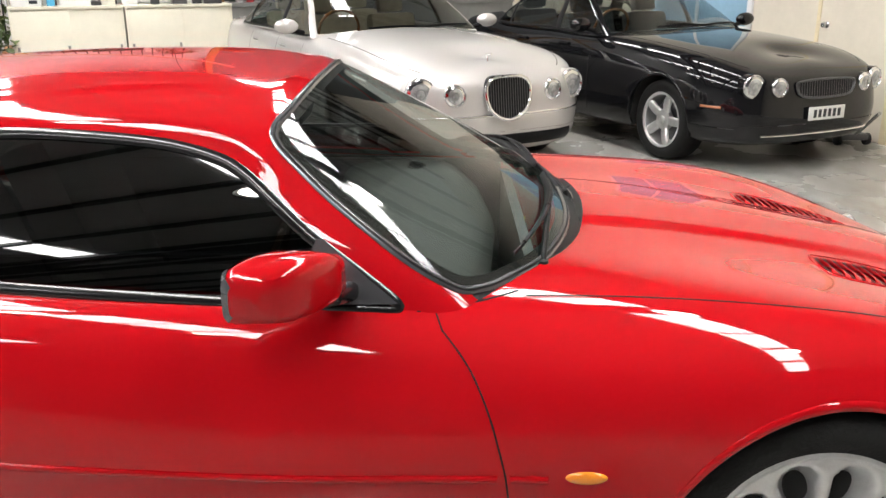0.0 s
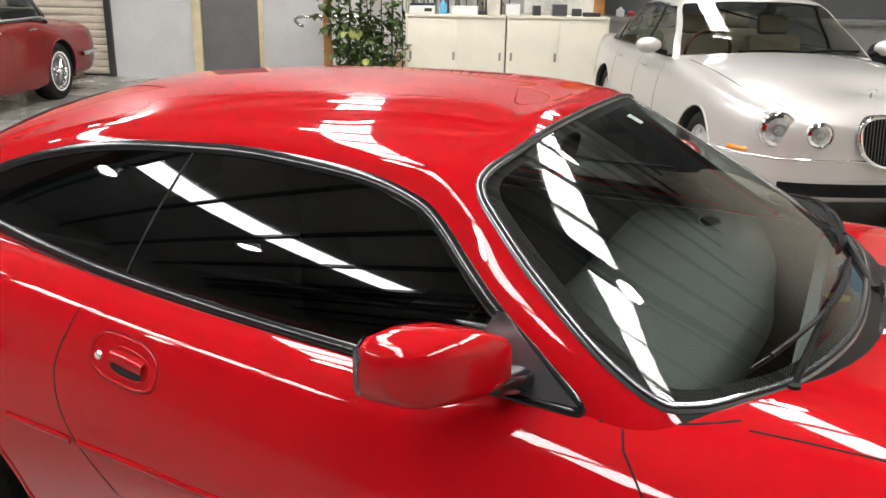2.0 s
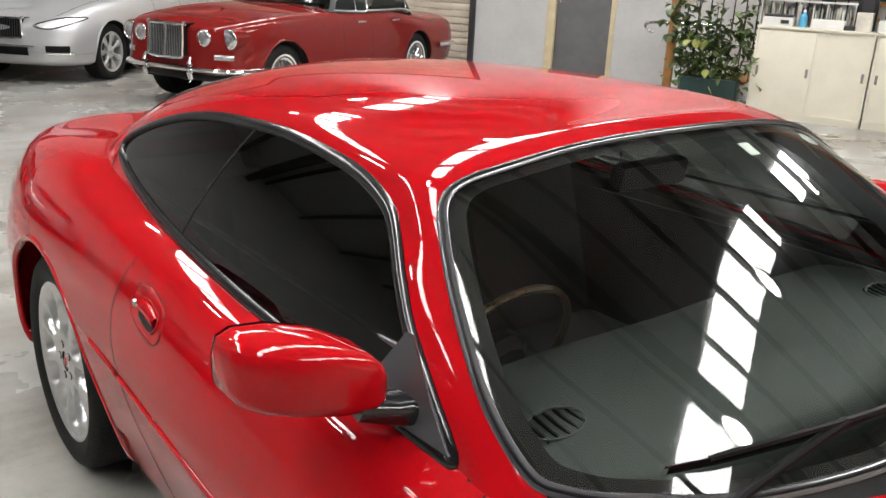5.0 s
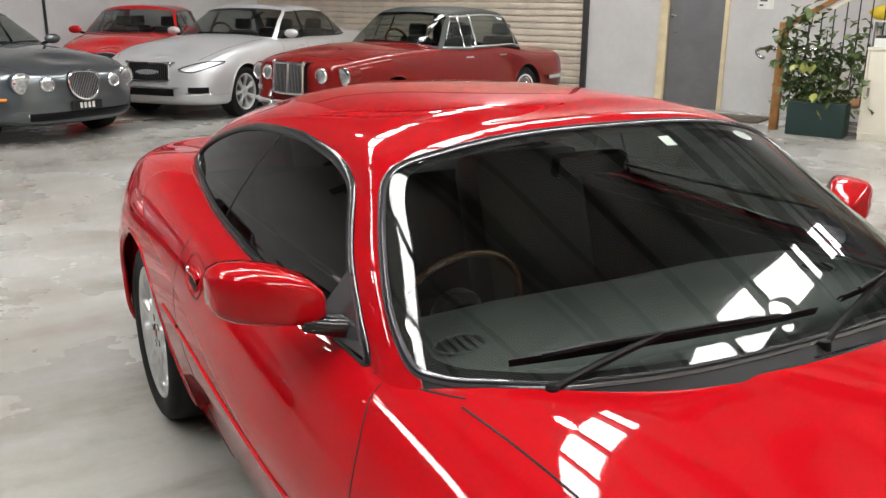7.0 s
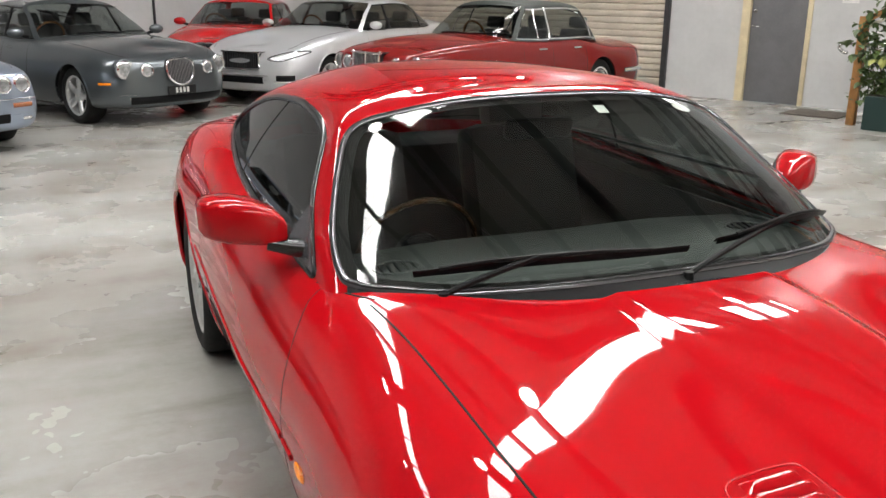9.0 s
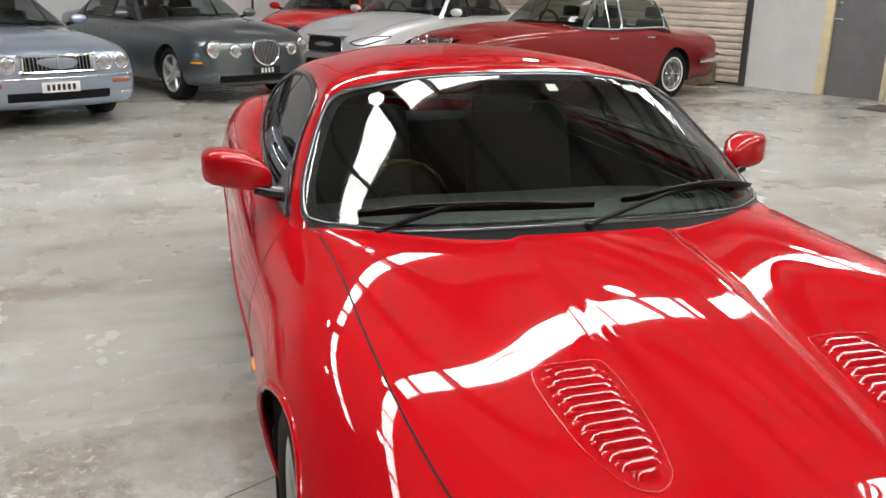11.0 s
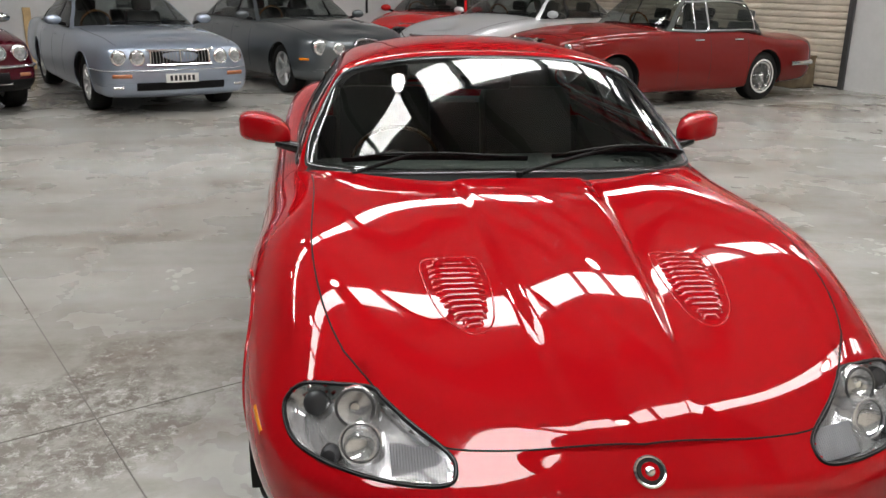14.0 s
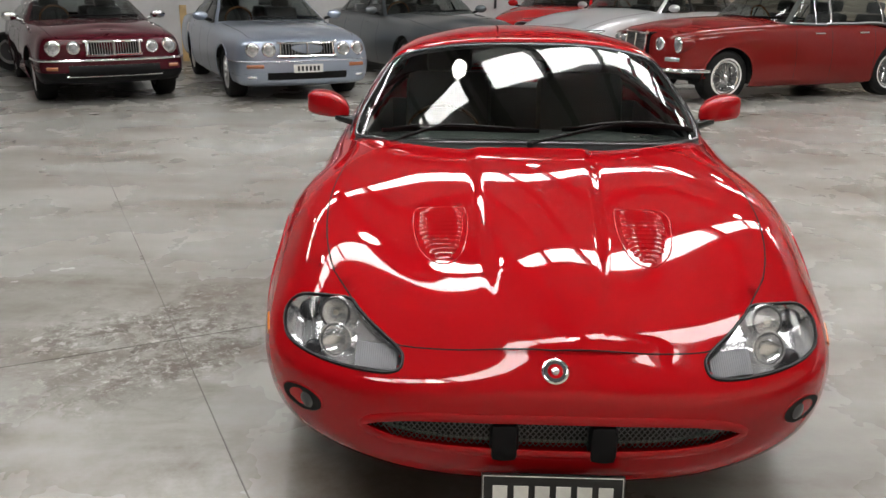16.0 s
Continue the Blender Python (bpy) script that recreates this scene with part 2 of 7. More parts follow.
class Shell:
    """A smooth symmetric skin from nested level lines, innermost (the spine, y = 0) first, each from the front's middle to the rear's."""

    def __init__(self, levels, per_s, per_t, shape=None):
        L = np.array([np.array(l, float).T for l in levels])
        mirror = np.array([1, -1, 1])
        net = np.concatenate([(L * mirror)[::-1], L[1:]])
        k = net.shape[1]
        ghost = net * mirror
        net = np.concatenate([ghost[:, 2:0:-1], net, ghost[:, k - 2:k - 4:-1]], axis=1)
        g = cubic(net.transpose(1, 0, 2), per_s)[2 * per_s:(k + 1) * per_s + 1]
        g = cubic(g.transpose(1, 0, 2), per_t)
        self.rows, self.cols = g.shape[:2]
        self.level = np.abs(np.arange(self.rows) / per_t - (len(levels) - 1))
        self.station = np.arange(self.cols) / per_s
        self.verts = g.reshape(-1, 3)
        if shape:
            self.verts += shape(self.verts)
        i, j = np.meshgrid(np.arange(self.rows - 1), np.arange(self.cols - 1), indexing="ij")
        a = (i * self.cols + j).ravel()
        quads = np.stack([a, a + 1, a + self.cols + 1, a + self.cols], axis=1)
        self.faces = [tuple(q) for q in quads.tolist()]
        self.place = np.stack([(self.level[i] + self.level[i + 1]).ravel() / 2, (self.station[j] + self.station[j + 1]).ravel() / 2], axis=1)
        # smooth normals from the grid, welded where both halves meet at the ends
        fv = self.verts[quads]
        n = np.cross(fv[:, 2] - fv[:, 0], fv[:, 3] - fv[:, 1])
        nrm = np.zeros_like(self.verts)
        for k in range(4):
            np.add.at(nrm, quads[:, k], n)
        nrm = nrm.reshape(self.rows, self.cols, 3)
        for c in (0, -1):
            nrm[:, c] = nrm[:, c] + nrm[::-1, c]
        nrm[(self.rows - 1) // 2, 0] = nrm[:, 0][np.abs(self.level) < 0.5].sum(0)
        nrm = nrm.reshape(-1, 3)
        self.normals = nrm / np.maximum(np.linalg.norm(nrm, axis=1), 1e-12)[:, None]
        self.bvh = BVHTree.FromPolygons([Vector(v) for v in self.verts], self.faces)
        self.centre = fv.mean(1)
        mid = self.centre.mean(0)
        self.sign = 1.0 if ((self.centre - mid) * n).sum() > 0 else -1.0
        vn = self.normals
        if ((self.verts - mid) * vn).sum() < 0:
            self.normals = -vn
        self.fnormal = n * self.sign / np.maximum(np.linalg.norm(n, axis=1), 1e-12)[:, None]

    def piece(self, chosen, offset=0.0, moved=None):
        """A mesh of the chosen faces, with the whole skin's normals."""
        faces = [self.faces[i] for i in chosen]
        ids = sorted({v for f in faces for v in f})
        at = {v: i for i, v in enumerate(ids)}
        co = self.verts[ids] + self.normals[ids] * offset
        if moved:
            for v, p in moved.items():
                if v in at:
                    co[at[v]] = p
        me = mesh_from(co, [tuple(at[v] for v in (f if self.sign > 0 else f[::-1])) for f in faces])
        me.normals_split_custom_set_from_vertices([tuple(n) for n in self.normals[ids]])
        return me

    def hit(self, origin, way):
        p, n, _, _ = self.bvh.ray_cast(Vector(origin), Vector(way))
        if p is None:
            p, n, _, _ = self.bvh.find_nearest(Vector(origin) + Vector(way) * 3)
        if n.dot(Vector(way)) > 0:
            n = -n
        return p, n

    def line(self, points, view, side=1):
        """A line drawn on the skin: (x, z) seen from the side, (x, y) from above, (y, z) from ahead or behind, (y, up the slope) square to the windscreen."""
        out, nrm = [], []
        for u, v in points:
            if view == "side":
                p, n = self.hit((u, side * 4, v), (0, -side, 0))
            elif view == "top":
                p, n = self.hit((u, side * v, 4), (0, 0, -1))
            elif view == "screen":
                p, n = self.hit(Vector((-0.866 * v, side * u, 0.5 * v)) + Vector((0.5, 0, 0.866)) * 4, (-0.5, 0, -0.866))
            elif view == "front":
                p, n = self.hit((6, side * u, v), (-1, 0, 0))
            else:
                p, n = self.hit((-6, side * u, v), (1, 0, 0))
            out.append(p)
            nrm.append(n)
        return out, nrm


def inside(u, v, outline):
    """Which of the points (u, v) lie inside an outline."""
    u, v = np.asarray(u), np.asarray(v)
    res = np.zeros(u.shape, bool)
    k = len(outline)
    for i in range(k):
        (a, b), (c, d) = outline[i][:2], outline[(i + 1) % k][:2]
        cross = (b > v) != (d > v)
        with np.errstate(divide="ignore", invalid="ignore"):
            res ^= cross & (u < (c - a) * (v - b) / (d - b + 1e-12) + a)
    return res


def round_outline(points, per=8):
    return [(p.x, p.y) for p in smooth_line([(u, v, 0) for u, v in points], per, True)]


def snap_circle(shell, keep, gone, circles):
    """Moves the skin's vertices at the edge of round wheel openings onto the circles (x, z, radius)."""
    edge = {v for i in keep for v in shell.faces[i]} & {v for i in gone for v in shell.faces[i]}
    moved = {}
    for v in edge:
        x, y, z = shell.verts[v]
        for cx, cz, r, *k in circles:
            d = math.hypot((x - cx) / (k[0] if k and x > cx else 1), z - cz)
            if abs(d - r) < 0.06:
                q, s = r / max(d, 1e-6), math.copysign(1, y)
                h = shell.bvh.ray_cast(Vector((cx + (x - cx) * q, s * 4, cz + (z - cz) * q)), Vector((0, -s, 0)))[0]
                if h is not None:
                    moved[v] = tuple(h)
    return moved


def snap_edge(shell, one, two, where):
    """Moves the skin's vertices between two sets of faces onto a line; where() gives a vertex's new place or None."""
    edge = {v for i in one for v in shell.faces[i]} & {v for i in two for v in shell.faces[i]}
    moved = {}
    for v in edge:
        p = where(*shell.verts[v])
        if p is not None:
            moved[v] = tuple(p)
    return moved


def arch_line(shell, cx, cz, r, side, low=0.24, k=1.0):
    """The rim of a wheel opening, from its front foot over the top to its rear foot."""
    a0 = math.asin(max(-1, min(1, (low - cz) / r)))
    angles = [a0 + (math.pi - 2 * a0) * i / 48 for i in range(49)]
    return shell.line([(cx + r * math.cos(a) * (k if math.cos(a) > 0 else 1), cz + r * math.sin(a)) for a in angles], "side", side)


# ---------------------------------------------------------------- wheels
def pocket_face(rim, count):
    """A cast wheel face: a dished disc with scooped pockets between broad fingers, each closed at its deep inner end,
    where an added dark disc stands for shade.
    """
    us = np.concatenate([np.linspace(0.13, 0.40, 5), np.linspace(0.43, 0.955, 22)])
    n = count * 14
    pitch = 2 * math.pi / count
    verts, faces = [], []
    for u in us:
        half = pitch * float(np.interp(u, [0.40, 0.44, 0.52, 0.66, 0.80, 0.88, 0.93], [0.0, 0.26, 0.40, 0.42, 0.38, 0.26, 0.0]))
        dish = float(np.interp(u, [0.13, 0.3, 0.6, 0.85, 0.955], [0.004, 0.003, 0.010, 0.013, 0.008]))
        for k in range(n):
            a = 2 * math.pi * k / n
            off = (a + pitch / 2) % pitch - pitch / 2
            f = max(0.0, 1 - (off / half) ** 2) if half > 1e-4 else 0.0
            d = f ** 0.7 * float(np.interp(u, [0.42, 0.48, 0.58, 0.75, 0.93], [0.035, 0.08, 0.075, 0.05, 0.0]))
            verts.append((u * rim * math.cos(a), dish - d, u * rim * math.sin(a)))
    for i in range(len(us) - 1):
        for k in range(n):
            q = (i * n + k, i * n + (k + 1) % n, (i + 1) * n + (k + 1) % n, (i + 1) * n + k)
            faces.append(q)
    me = mesh_from(verts, faces)
    bm = bmesh.new()
    bm.from_mesh(me)
    bmesh.ops.delete(bm, geom=[v for v in bm.verts if not v.link_faces], context="VERTS")
    bmesh.ops.recalc_face_normals(bm, faces=bm.faces)
    bm.to_mesh(me)
    bm.free()
    return me


def make_wheel(parent, x, side, y, radius, rim, width, spokes, style, tyre_label="", white=False):
    """A wheel with its outer face towards side, under the car."""
    hub = new("wheel")
    hub.parent = parent
    hub.matrix_local = pose(x, side * y, radius) @ Matrix.Diagonal((1, side, 1, 1))
    w = width
    prof = [(rim - 0.012, 0.0), (rim + 0.004, 0.012), (rim + 0.02, 0.02), ((rim + radius) / 2, 0.027), (radius - 0.022, 0.018), (radius - 0.004, 0.0),
            (radius, -0.03), (radius, -w + 0.03), (radius - 0.02, -w), (rim, -w)]
    part("tyre", lathe(prof, 56), TYRE, hub)
    if white:
        part("whitewall_band", lathe([(rim + 0.012, 0.02), (rim + 0.02, 0.024), (rim + 0.03, 0.0275), (rim + 0.034, 0.024)], 56), PLATE_WHITE, hub)
    barrel = [(rim - 0.004, 0.008), (rim + 0.004, 0.012), (rim - 0.004, 0.014), (rim - 0.02, 0.004), (rim - 0.028, -0.03), (rim - 0.03, -w + 0.02), (rim - 0.0, -w)]
    part("rim", lathe(barrel, 56), ALLOY if style != "wire" else CHROME, hub)
    # the badge style's disc is blackened in place of the shade behind its face
    part("brake_disc", lathe([(0.03, -0.10), (rim * 0.78, -0.10), (rim * 0.78, -0.115), (0.03, -0.115)], 40), WELL if style == "badge" else GRAPHITE, hub)
    if style == "wire":
        part("hub_cap", lathe([(0.0, 0.035), (0.02, 0.034), (0.035, 0.02), (0.045, -0.06)], 20), CHROME, hub)
        bm = bmesh.new()
        for i in range(36):
            a = 2 * math.pi * i / 36
            b = a + (0.35 if i % 2 else -0.35)
            add_rod(bm, (0.042 * math.cos(a), 0.0 if i % 2 else -0.05, 0.042 * math.sin(a)), ((rim - 0.022) * math.cos(b), -0.012, (rim - 0.022) * math.sin(b)), 0.0035, 5)
        ob = part("wire_spokes", bm, CHROME, hub)
        tagged(ob, kind="stuff")
        return hub
    part("hub_cap", lathe([(0.0, 0.004), (0.022, 0.003), (0.03, -0.002), (0.034, -0.02)], 20), ALLOY if style != "badge" else CHROME, hub)
    if style == "badge":
        part("hub_badge", lathe([(0.0, 0.006), (0.014, 0.0055), (0.018, 0.003)], 16), RED, hub)
    if style == "badge":
        # an added dark disc cuts across the pockets and stands for the shade in them
        part("pocket_shade", lathe([(0.03, -0.036), (rim - 0.032, -0.036), (rim - 0.034, -0.044), (0.03, -0.044)], 40), WELL, hub)
        part("wheel_face", pocket_face(rim, spokes), ALLOY, hub, "cast silver face with ten scooped pockets")
        for i in range(5):
            a = 2 * math.pi * (i + 0.5) / 5
            c, q = math.cos(a), math.sin(a)
            # a black plug paints the shade of the recess round the nut
            part("nut_recess_shade", rod((0.053 * c, -0.03, 0.053 * q), (0.053 * c, 0.0052, 0.053 * q), 0.0125, 14), SEAL, hub)
            part("wheel_nut", rod((0.053 * c, -0.01, 0.053 * q), (0.053 * c, 0.007, 0.053 * q), 0.0085, 6), ALLOY, hub)
        return hub
    part("wheel_centre", lathe([(0.03, -0.008), (0.06, -0.006), (0.082, -0.016), (0.086, -0.05)], 30), ALLOY, hub)
    # one spoke: a tapered bar, waisted in the middle and flaring into the rim
    verts, faces = [], []
    st = [(0.066, 0.5, -0.01), (0.095, 0.36, -0.006), (rim * 0.55, 0.30, 0.004), (rim * 0.78, 0.40, 0.006), (rim - 0.02, 0.62, 0.002)]
    pitch = 2 * math.pi / spokes
    for r, f, h in st:
        half = r * math.tan(min(pitch * f * 0.5, 0.6)) if style != "five" else (0.03 + 0.02 * (r / rim))
        half = min(half, 0.034)
        verts += [(r, h - 0.03, -half), (r, h - 0.006, -half), (r, h, -half * 0.55), (r, h, half * 0.55), (r, h - 0.006, half), (r, h - 0.03, half)]
    for i in range(len(st) - 1):
        for j in range(5):
            a = i * 6 + j
            faces.append((a, a + 1, a + 7, a + 6))
    me = mesh_from(verts, faces)
    bm = bmesh.new()
    bm.from_mesh(me)
    bmesh.ops.recalc_face_normals(bm, faces=bm.faces)
    bm.to_mesh(me)
    bm.free()
    for i in range(spokes):
        part("spoke", me, ALLOY, hub, m=pose(0, 0, 0, 0, 360 / spokes * i, 0))
    return hub


def between(a, b, f, bow):
    """A level line between two others, bowed outwards and up."""
    A, B = np.array(a, float), np.array(b, float)
    mid = A + (B - A) * f
    out = np.stack([mid[0] - (-0.45), mid[1], mid[2] * 0])
    out[0] *= 0.8
    out /= np.maximum(np.linalg.norm(out, axis=0), 1e-6)
    mid += out * bow
    mid[1, 0] = mid[1, -1] = 0
    return tuple(mid)


def loft_bar(points, sizes):
    """A rounded bar through stations with their own width (along x or y) and height."""
    pts = [Vector(p) for p in points]
    bm = bmesh.new()
    rows = []
    for i, p in enumerate(pts):
        d = (pts[min(i + 1, len(pts) - 1)] - pts[max(i - 1, 0)]).normalized()
        a = d.cross(Vector((0, 0, 1))).normalized()
        u = a.cross(d).normalized()
        w, h = sizes[i]
        ring = []
        for k in range(20):
            t = 2 * math.pi * k / 20
            c, s = math.cos(t), math.sin(t)
            ring.append(bm.verts.new(p + a * (w / 2 * math.copysign(abs(c) ** 0.6, c)) + u * (h / 2 * math.copysign(abs(s) ** 0.6, s))))
        rows.append(ring)
    for i in range(len(rows) - 1):
        for k in range(20):
            bm.faces.new((rows[i][k], rows[i][(k + 1) % 20], rows[i + 1][(k + 1) % 20], rows[i + 1][k]))
    bm.faces.new(rows[0])
    bm.faces.new(rows[-1])
    bmesh.ops.recalc_face_normals(bm, faces=bm.faces)
    return bm



# ---------------------------------------------------------------- the hall
def concrete():
    m = bpy.data.materials.new("polished_concrete")
    m.use_nodes = True
    t = m.node_tree
    b = t.nodes["Principled BSDF"]
    tc = t.nodes.new("ShaderNodeTexCoord")

    def noise_node(scale, detail=6, rough=0.6, dist=0.0):
        n = t.nodes.new("ShaderNodeTexNoise")
        n.inputs["Scale"].default_value, n.inputs["Detail"].default_value, n.inputs["Roughness"].default_value, n.inputs["Distortion"].default_value = scale, detail, rough, dist
        t.links.new(tc.outputs["Object"], n.inputs["Vector"])
        return n

    def ramp(src, stops):
        r = t.nodes.new("ShaderNodeValToRGB")
        while len(r.color_ramp.elements) < len(stops):
            r.color_ramp.elements.new(0.5)
        for e, (p, c) in zip(r.color_ramp.elements, stops):
            e.position, e.color = p, (*c, 1)
        t.links.new(src.outputs[0], r.inputs[0])
        return r

    base = ramp(noise_node(0.55, 7, 0.58, 0.2), [(0.30, (0.235, 0.228, 0.208)), (0.44, (0.285, 0.278, 0.258)), (0.56, (0.325, 0.328, 0.312)), (0.70, (0.385, 0.385, 0.365))])
    fine = ramp(noise_node(9, 10, 0.75), [(0.32, (0.84, 0.83, 0.81)), (0.68, (1.05, 1.05, 1.05))])
    mix = t.nodes.new("ShaderNodeMix")
    mix.data_type, mix.blend_type = "RGBA", "MULTIPLY"
    mix.inputs[0].default_value = 0.75
    t.links.new(base.outputs[0], mix.inputs[6])
    t.links.new(fine.outputs[0], mix.inputs[7])

    def layer(under, mask, color):
        m2 = t.nodes.new("ShaderNodeMix")
        m2.data_type = "RGBA"
        t.links.new(mask, m2.inputs[0])
        t.links.new(under, m2.inputs[6])
        m2.inputs[7].default_value = (*color, 1)
        return m2.outputs[2]

    def both(a, c):
        mul = t.nodes.new("ShaderNodeMath")
        mul.operation = "MULTIPLY"
        t.links.new(a.outputs[0], mul.inputs[0])
        t.links.new(c.outputs[0], mul.inputs[1])
        return mul.outputs[0]

    # long soft trowel streaks with brown stains in them
    def streaked(scale, across, along):
        mp = t.nodes.new("ShaderNodeMapping")
        mp.inputs["Scale"].default_value, mp.inputs["Rotation"].default_value = (across, along, 1), (0, 0, radians(-6))
        t.links.new(geo.outputs["Position"], mp.inputs["Vector"])
        n = noise_node(scale, 9, 0.6, 0.15)
        t.links.new(mp.outputs[0], n.inputs["Vector"])
        return n

    geo = t.nodes.new("ShaderNodeNewGeometry")
    pale = ramp(streaked(1.0, 2.6, 0.6), [(0.40, (0, 0, 0)), (0.74, (0.6, 0.6, 0.6))])
    out = layer(mix.outputs[2], pale.outputs[0], (0.40, 0.395, 0.375))
    stain = ramp(streaked(0.8, 1.9, 0.5), [(0.45, (0, 0, 0)), (0.62, (0.85, 0.85, 0.85))])
    out = layer(out, both(stain, ramp(noise_node(3.5, 8, 0.7), [(0.35, (0.25, 0.25, 0.25)), (0.6, (1, 1, 1))])), (0.15, 0.125, 0.10))
    # the seal has flaked off where the slabs' joints meet, and here and there beyond
    away = t.nodes.new("ShaderNodeVectorMath")
    away.operation = "DISTANCE"
    t.links.new(geo.outputs["Position"], away.inputs[0])
    away.inputs[1].default_value = (0.75, -1.6, 0.0)
    worn = t.nodes.new("ShaderNodeMapRange")
    worn.inputs["From Min"].default_value, worn.inputs["From Max"].default_value = 0.2, 1.5
    worn.inputs["To Min"].default_value, worn.inputs["To Max"].default_value = 0.42, 0.0
    t.links.new(away.outputs["Value"], worn.inputs["Value"])
    ragged = t.nodes.new("ShaderNodeMath")
    t.links.new(noise_node(1.1, 9, 0.7, 0.5).outputs[0], ragged.inputs[0])
    t.links.new(worn.outputs[0], ragged.inputs[1])
    patch = ramp(ragged, [(0.70, (0, 0, 0)), (0.86, (1, 1, 1))])
    out = layer(out, both(patch, ramp(noise_node(6, 12, 0.8, 0.3), [(0.44, (0, 0, 0)), (0.55, (0.85, 0.85, 0.85))])), (0.115, 0.098, 0.082))
    out = layer(out, both(patch, ramp(noise_node(20, 10, 0.8, 0.4), [(0.53, (0, 0, 0)), (0.60, (0.8, 0.8, 0.8))])), (0.47, 0.465, 0.445))
    t.links.new(out, b.inputs["Base Color"])
    rr = ramp(noise_node(0.9, 5), [(0.3, (0.18, 0.18, 0.18)), (0.7, (0.36, 0.36, 0.36))])
    t.links.new(rr.outputs[0], b.inputs["Roughness"])
    bp = t.nodes.new("ShaderNodeBump")
    bp.inputs["Strength"].default_value, bp.inputs["Distance"].default_value = 0.05, 0.004
    t.links.new(noise_node(18, 6).outputs[0], bp.inputs["Height"])
    t.links.new(bp.outputs[0], b.inputs["Normal"])
    return m


CONCRETE = concrete()
JOINT = material("floor_joint", (0.10, 0.09, 0.08), 0.9)
WALL_GREY = material("painted_block_wall", (0.56, 0.56, 0.56), 0.7, grain=0.12, scale=1.5, bump=0.15, bump_scale=50)
WALL_DARK = material("dark_wall", (0.36, 0.36, 0.365), 0.7, grain=0.15, scale=1.5)
WALL_CREAM = material("cream_wall", (0.66, 0.60, 0.50), 0.6, grain=0.1, scale=2)
ROOF_STEEL = material("roof_sheet", (0.58, 0.58, 0.585), 0.5, 0.2, grain=0.15, scale=2)
BEAM = material("roof_beam", (0.04, 0.04, 0.042), 0.5, grain=0.2, scale=3)
SHUTTER = material("roller_shutter_paint", (0.62, 0.55, 0.46), 0.5, grain=0.25, scale=3)
DOOR_GREY = material("door_grey", (0.15, 0.15, 0.157), 0.5, grain=0.2, scale=4)
FRAME_CREAM = material("door_frame_cream", (0.68, 0.58, 0.38), 0.5, grain=0.15, scale=8)
CAB = material("cream_enamel", (0.80, 0.76, 0.64), 0.35, grain=0.06, scale=5)
STEEL = material("brushed_steel", (0.6, 0.6, 0.6), 0.25, 1.0)
SKYLIGHT = material("skylight_sheet", (1.0, 0.99, 0.97), 0.5, emit=26.0)
LAMP_GLOW = material("lamp_glow", (1.0, 0.96, 0.88), 0.5, emit=60.0)

floor = part("floor", box(WALL_L - 0.2, WALL_B - 0.2, -0.2, WALL_R + 0.2, WALL_D + 0.2, 0.0), CONCRETE, None, m=hall(0, 0))
tagged(floor, "worn polished grey concrete floor", "floor", kind="structure")


def wall(name, a0, b0, a1, b1, z1, mat, label, z0=0.0):
    ob = part(name, box(a0, b0, z0, a1, b1, z1), mat, None, m=hall(0, 0))
    return tagged(ob, label, "wall", kind="structure")


DOOR_A, DOOR_B = -4.15, -3.17
SH_A = -5.35
wall("wall_left", WALL_L - 0.2, WALL_B - 0.2, WALL_L, WALL_D + 0.2, CEIL, WALL_GREY, "grey painted wall behind the parked cars")
wall("wall_right", WALL_R, WALL_B - 0.2, WALL_R + 0.2, WALL_D + 0.2, CEIL, WALL_CREAM, "cream painted panel wall")
wall("wall_rear", WALL_L, WALL_B - 0.2, WALL_R, WALL_B, CEIL, WALL_DARK, "plain dark grey wall closing the hall")
wall("wall_pier", SH_A, WALL_D, DOOR_A, WALL_D + 0.2, CEIL, WALL_GREY, "light grey painted wall between shutter and door")
wall("wall_over_door", DOOR_A, WALL_D, DOOR_B, WALL_D + 0.2, CEIL, WALL_GREY, "grey wall over the door", 2.14)
wall("wall_stair", DOOR_B, WALL_D, WALL_R, WALL_D + 0.2, CEIL, WALL_GREY, "light grey painted wall by the stair")
wall("wall_over_shutter", WALL_L, WALL_D, SH_A, WALL_D + 0.2, CEIL, WALL_GREY, "grey wall over the roller shutter", 3.6)

ceiling = part("ceiling", box(WALL_L, WALL_B, CEIL, WALL_R, WALL_D, CEIL + 0.1), ROOF_STEEL, None, m=hall(0, 0))
tagged(ceiling, "dark steel roof sheeting", "ceiling", kind="structure")
# roof lights run towards the door wall, crossed by purlins and rafters
STRIPS = (2.6, -2.05, -6.7)
for a in STRIPS:
    for b0, b1 in ((-5.6, 0.0), (0.6, 6.2), (6.8, 10.4)):
        for a0, a1 in ((a - 0.305, a - 0.008), (a + 0.008, a + 0.305)):
            ob = part("skylight", box(a0, b0, CEIL - 0.03, a1, b1, CEIL - 0.008), SKYLIGHT, None, m=hall(0, 0))
            tagged(ob, "bright translucent roof sheet", "skylight", "roof lights", "structure")
for i in range(17):
    b = -12.6 + 1.4 * i
    ob = part("purlin", box(WALL_L, b - 0.05, CEIL - 0.21, WALL_R, b + 0.05, CEIL - 0.035), BEAM, None, m=hall(0, 0))
    tagged(ob, "dark steel purlin under the roof", "beam", "purlins", "structure")
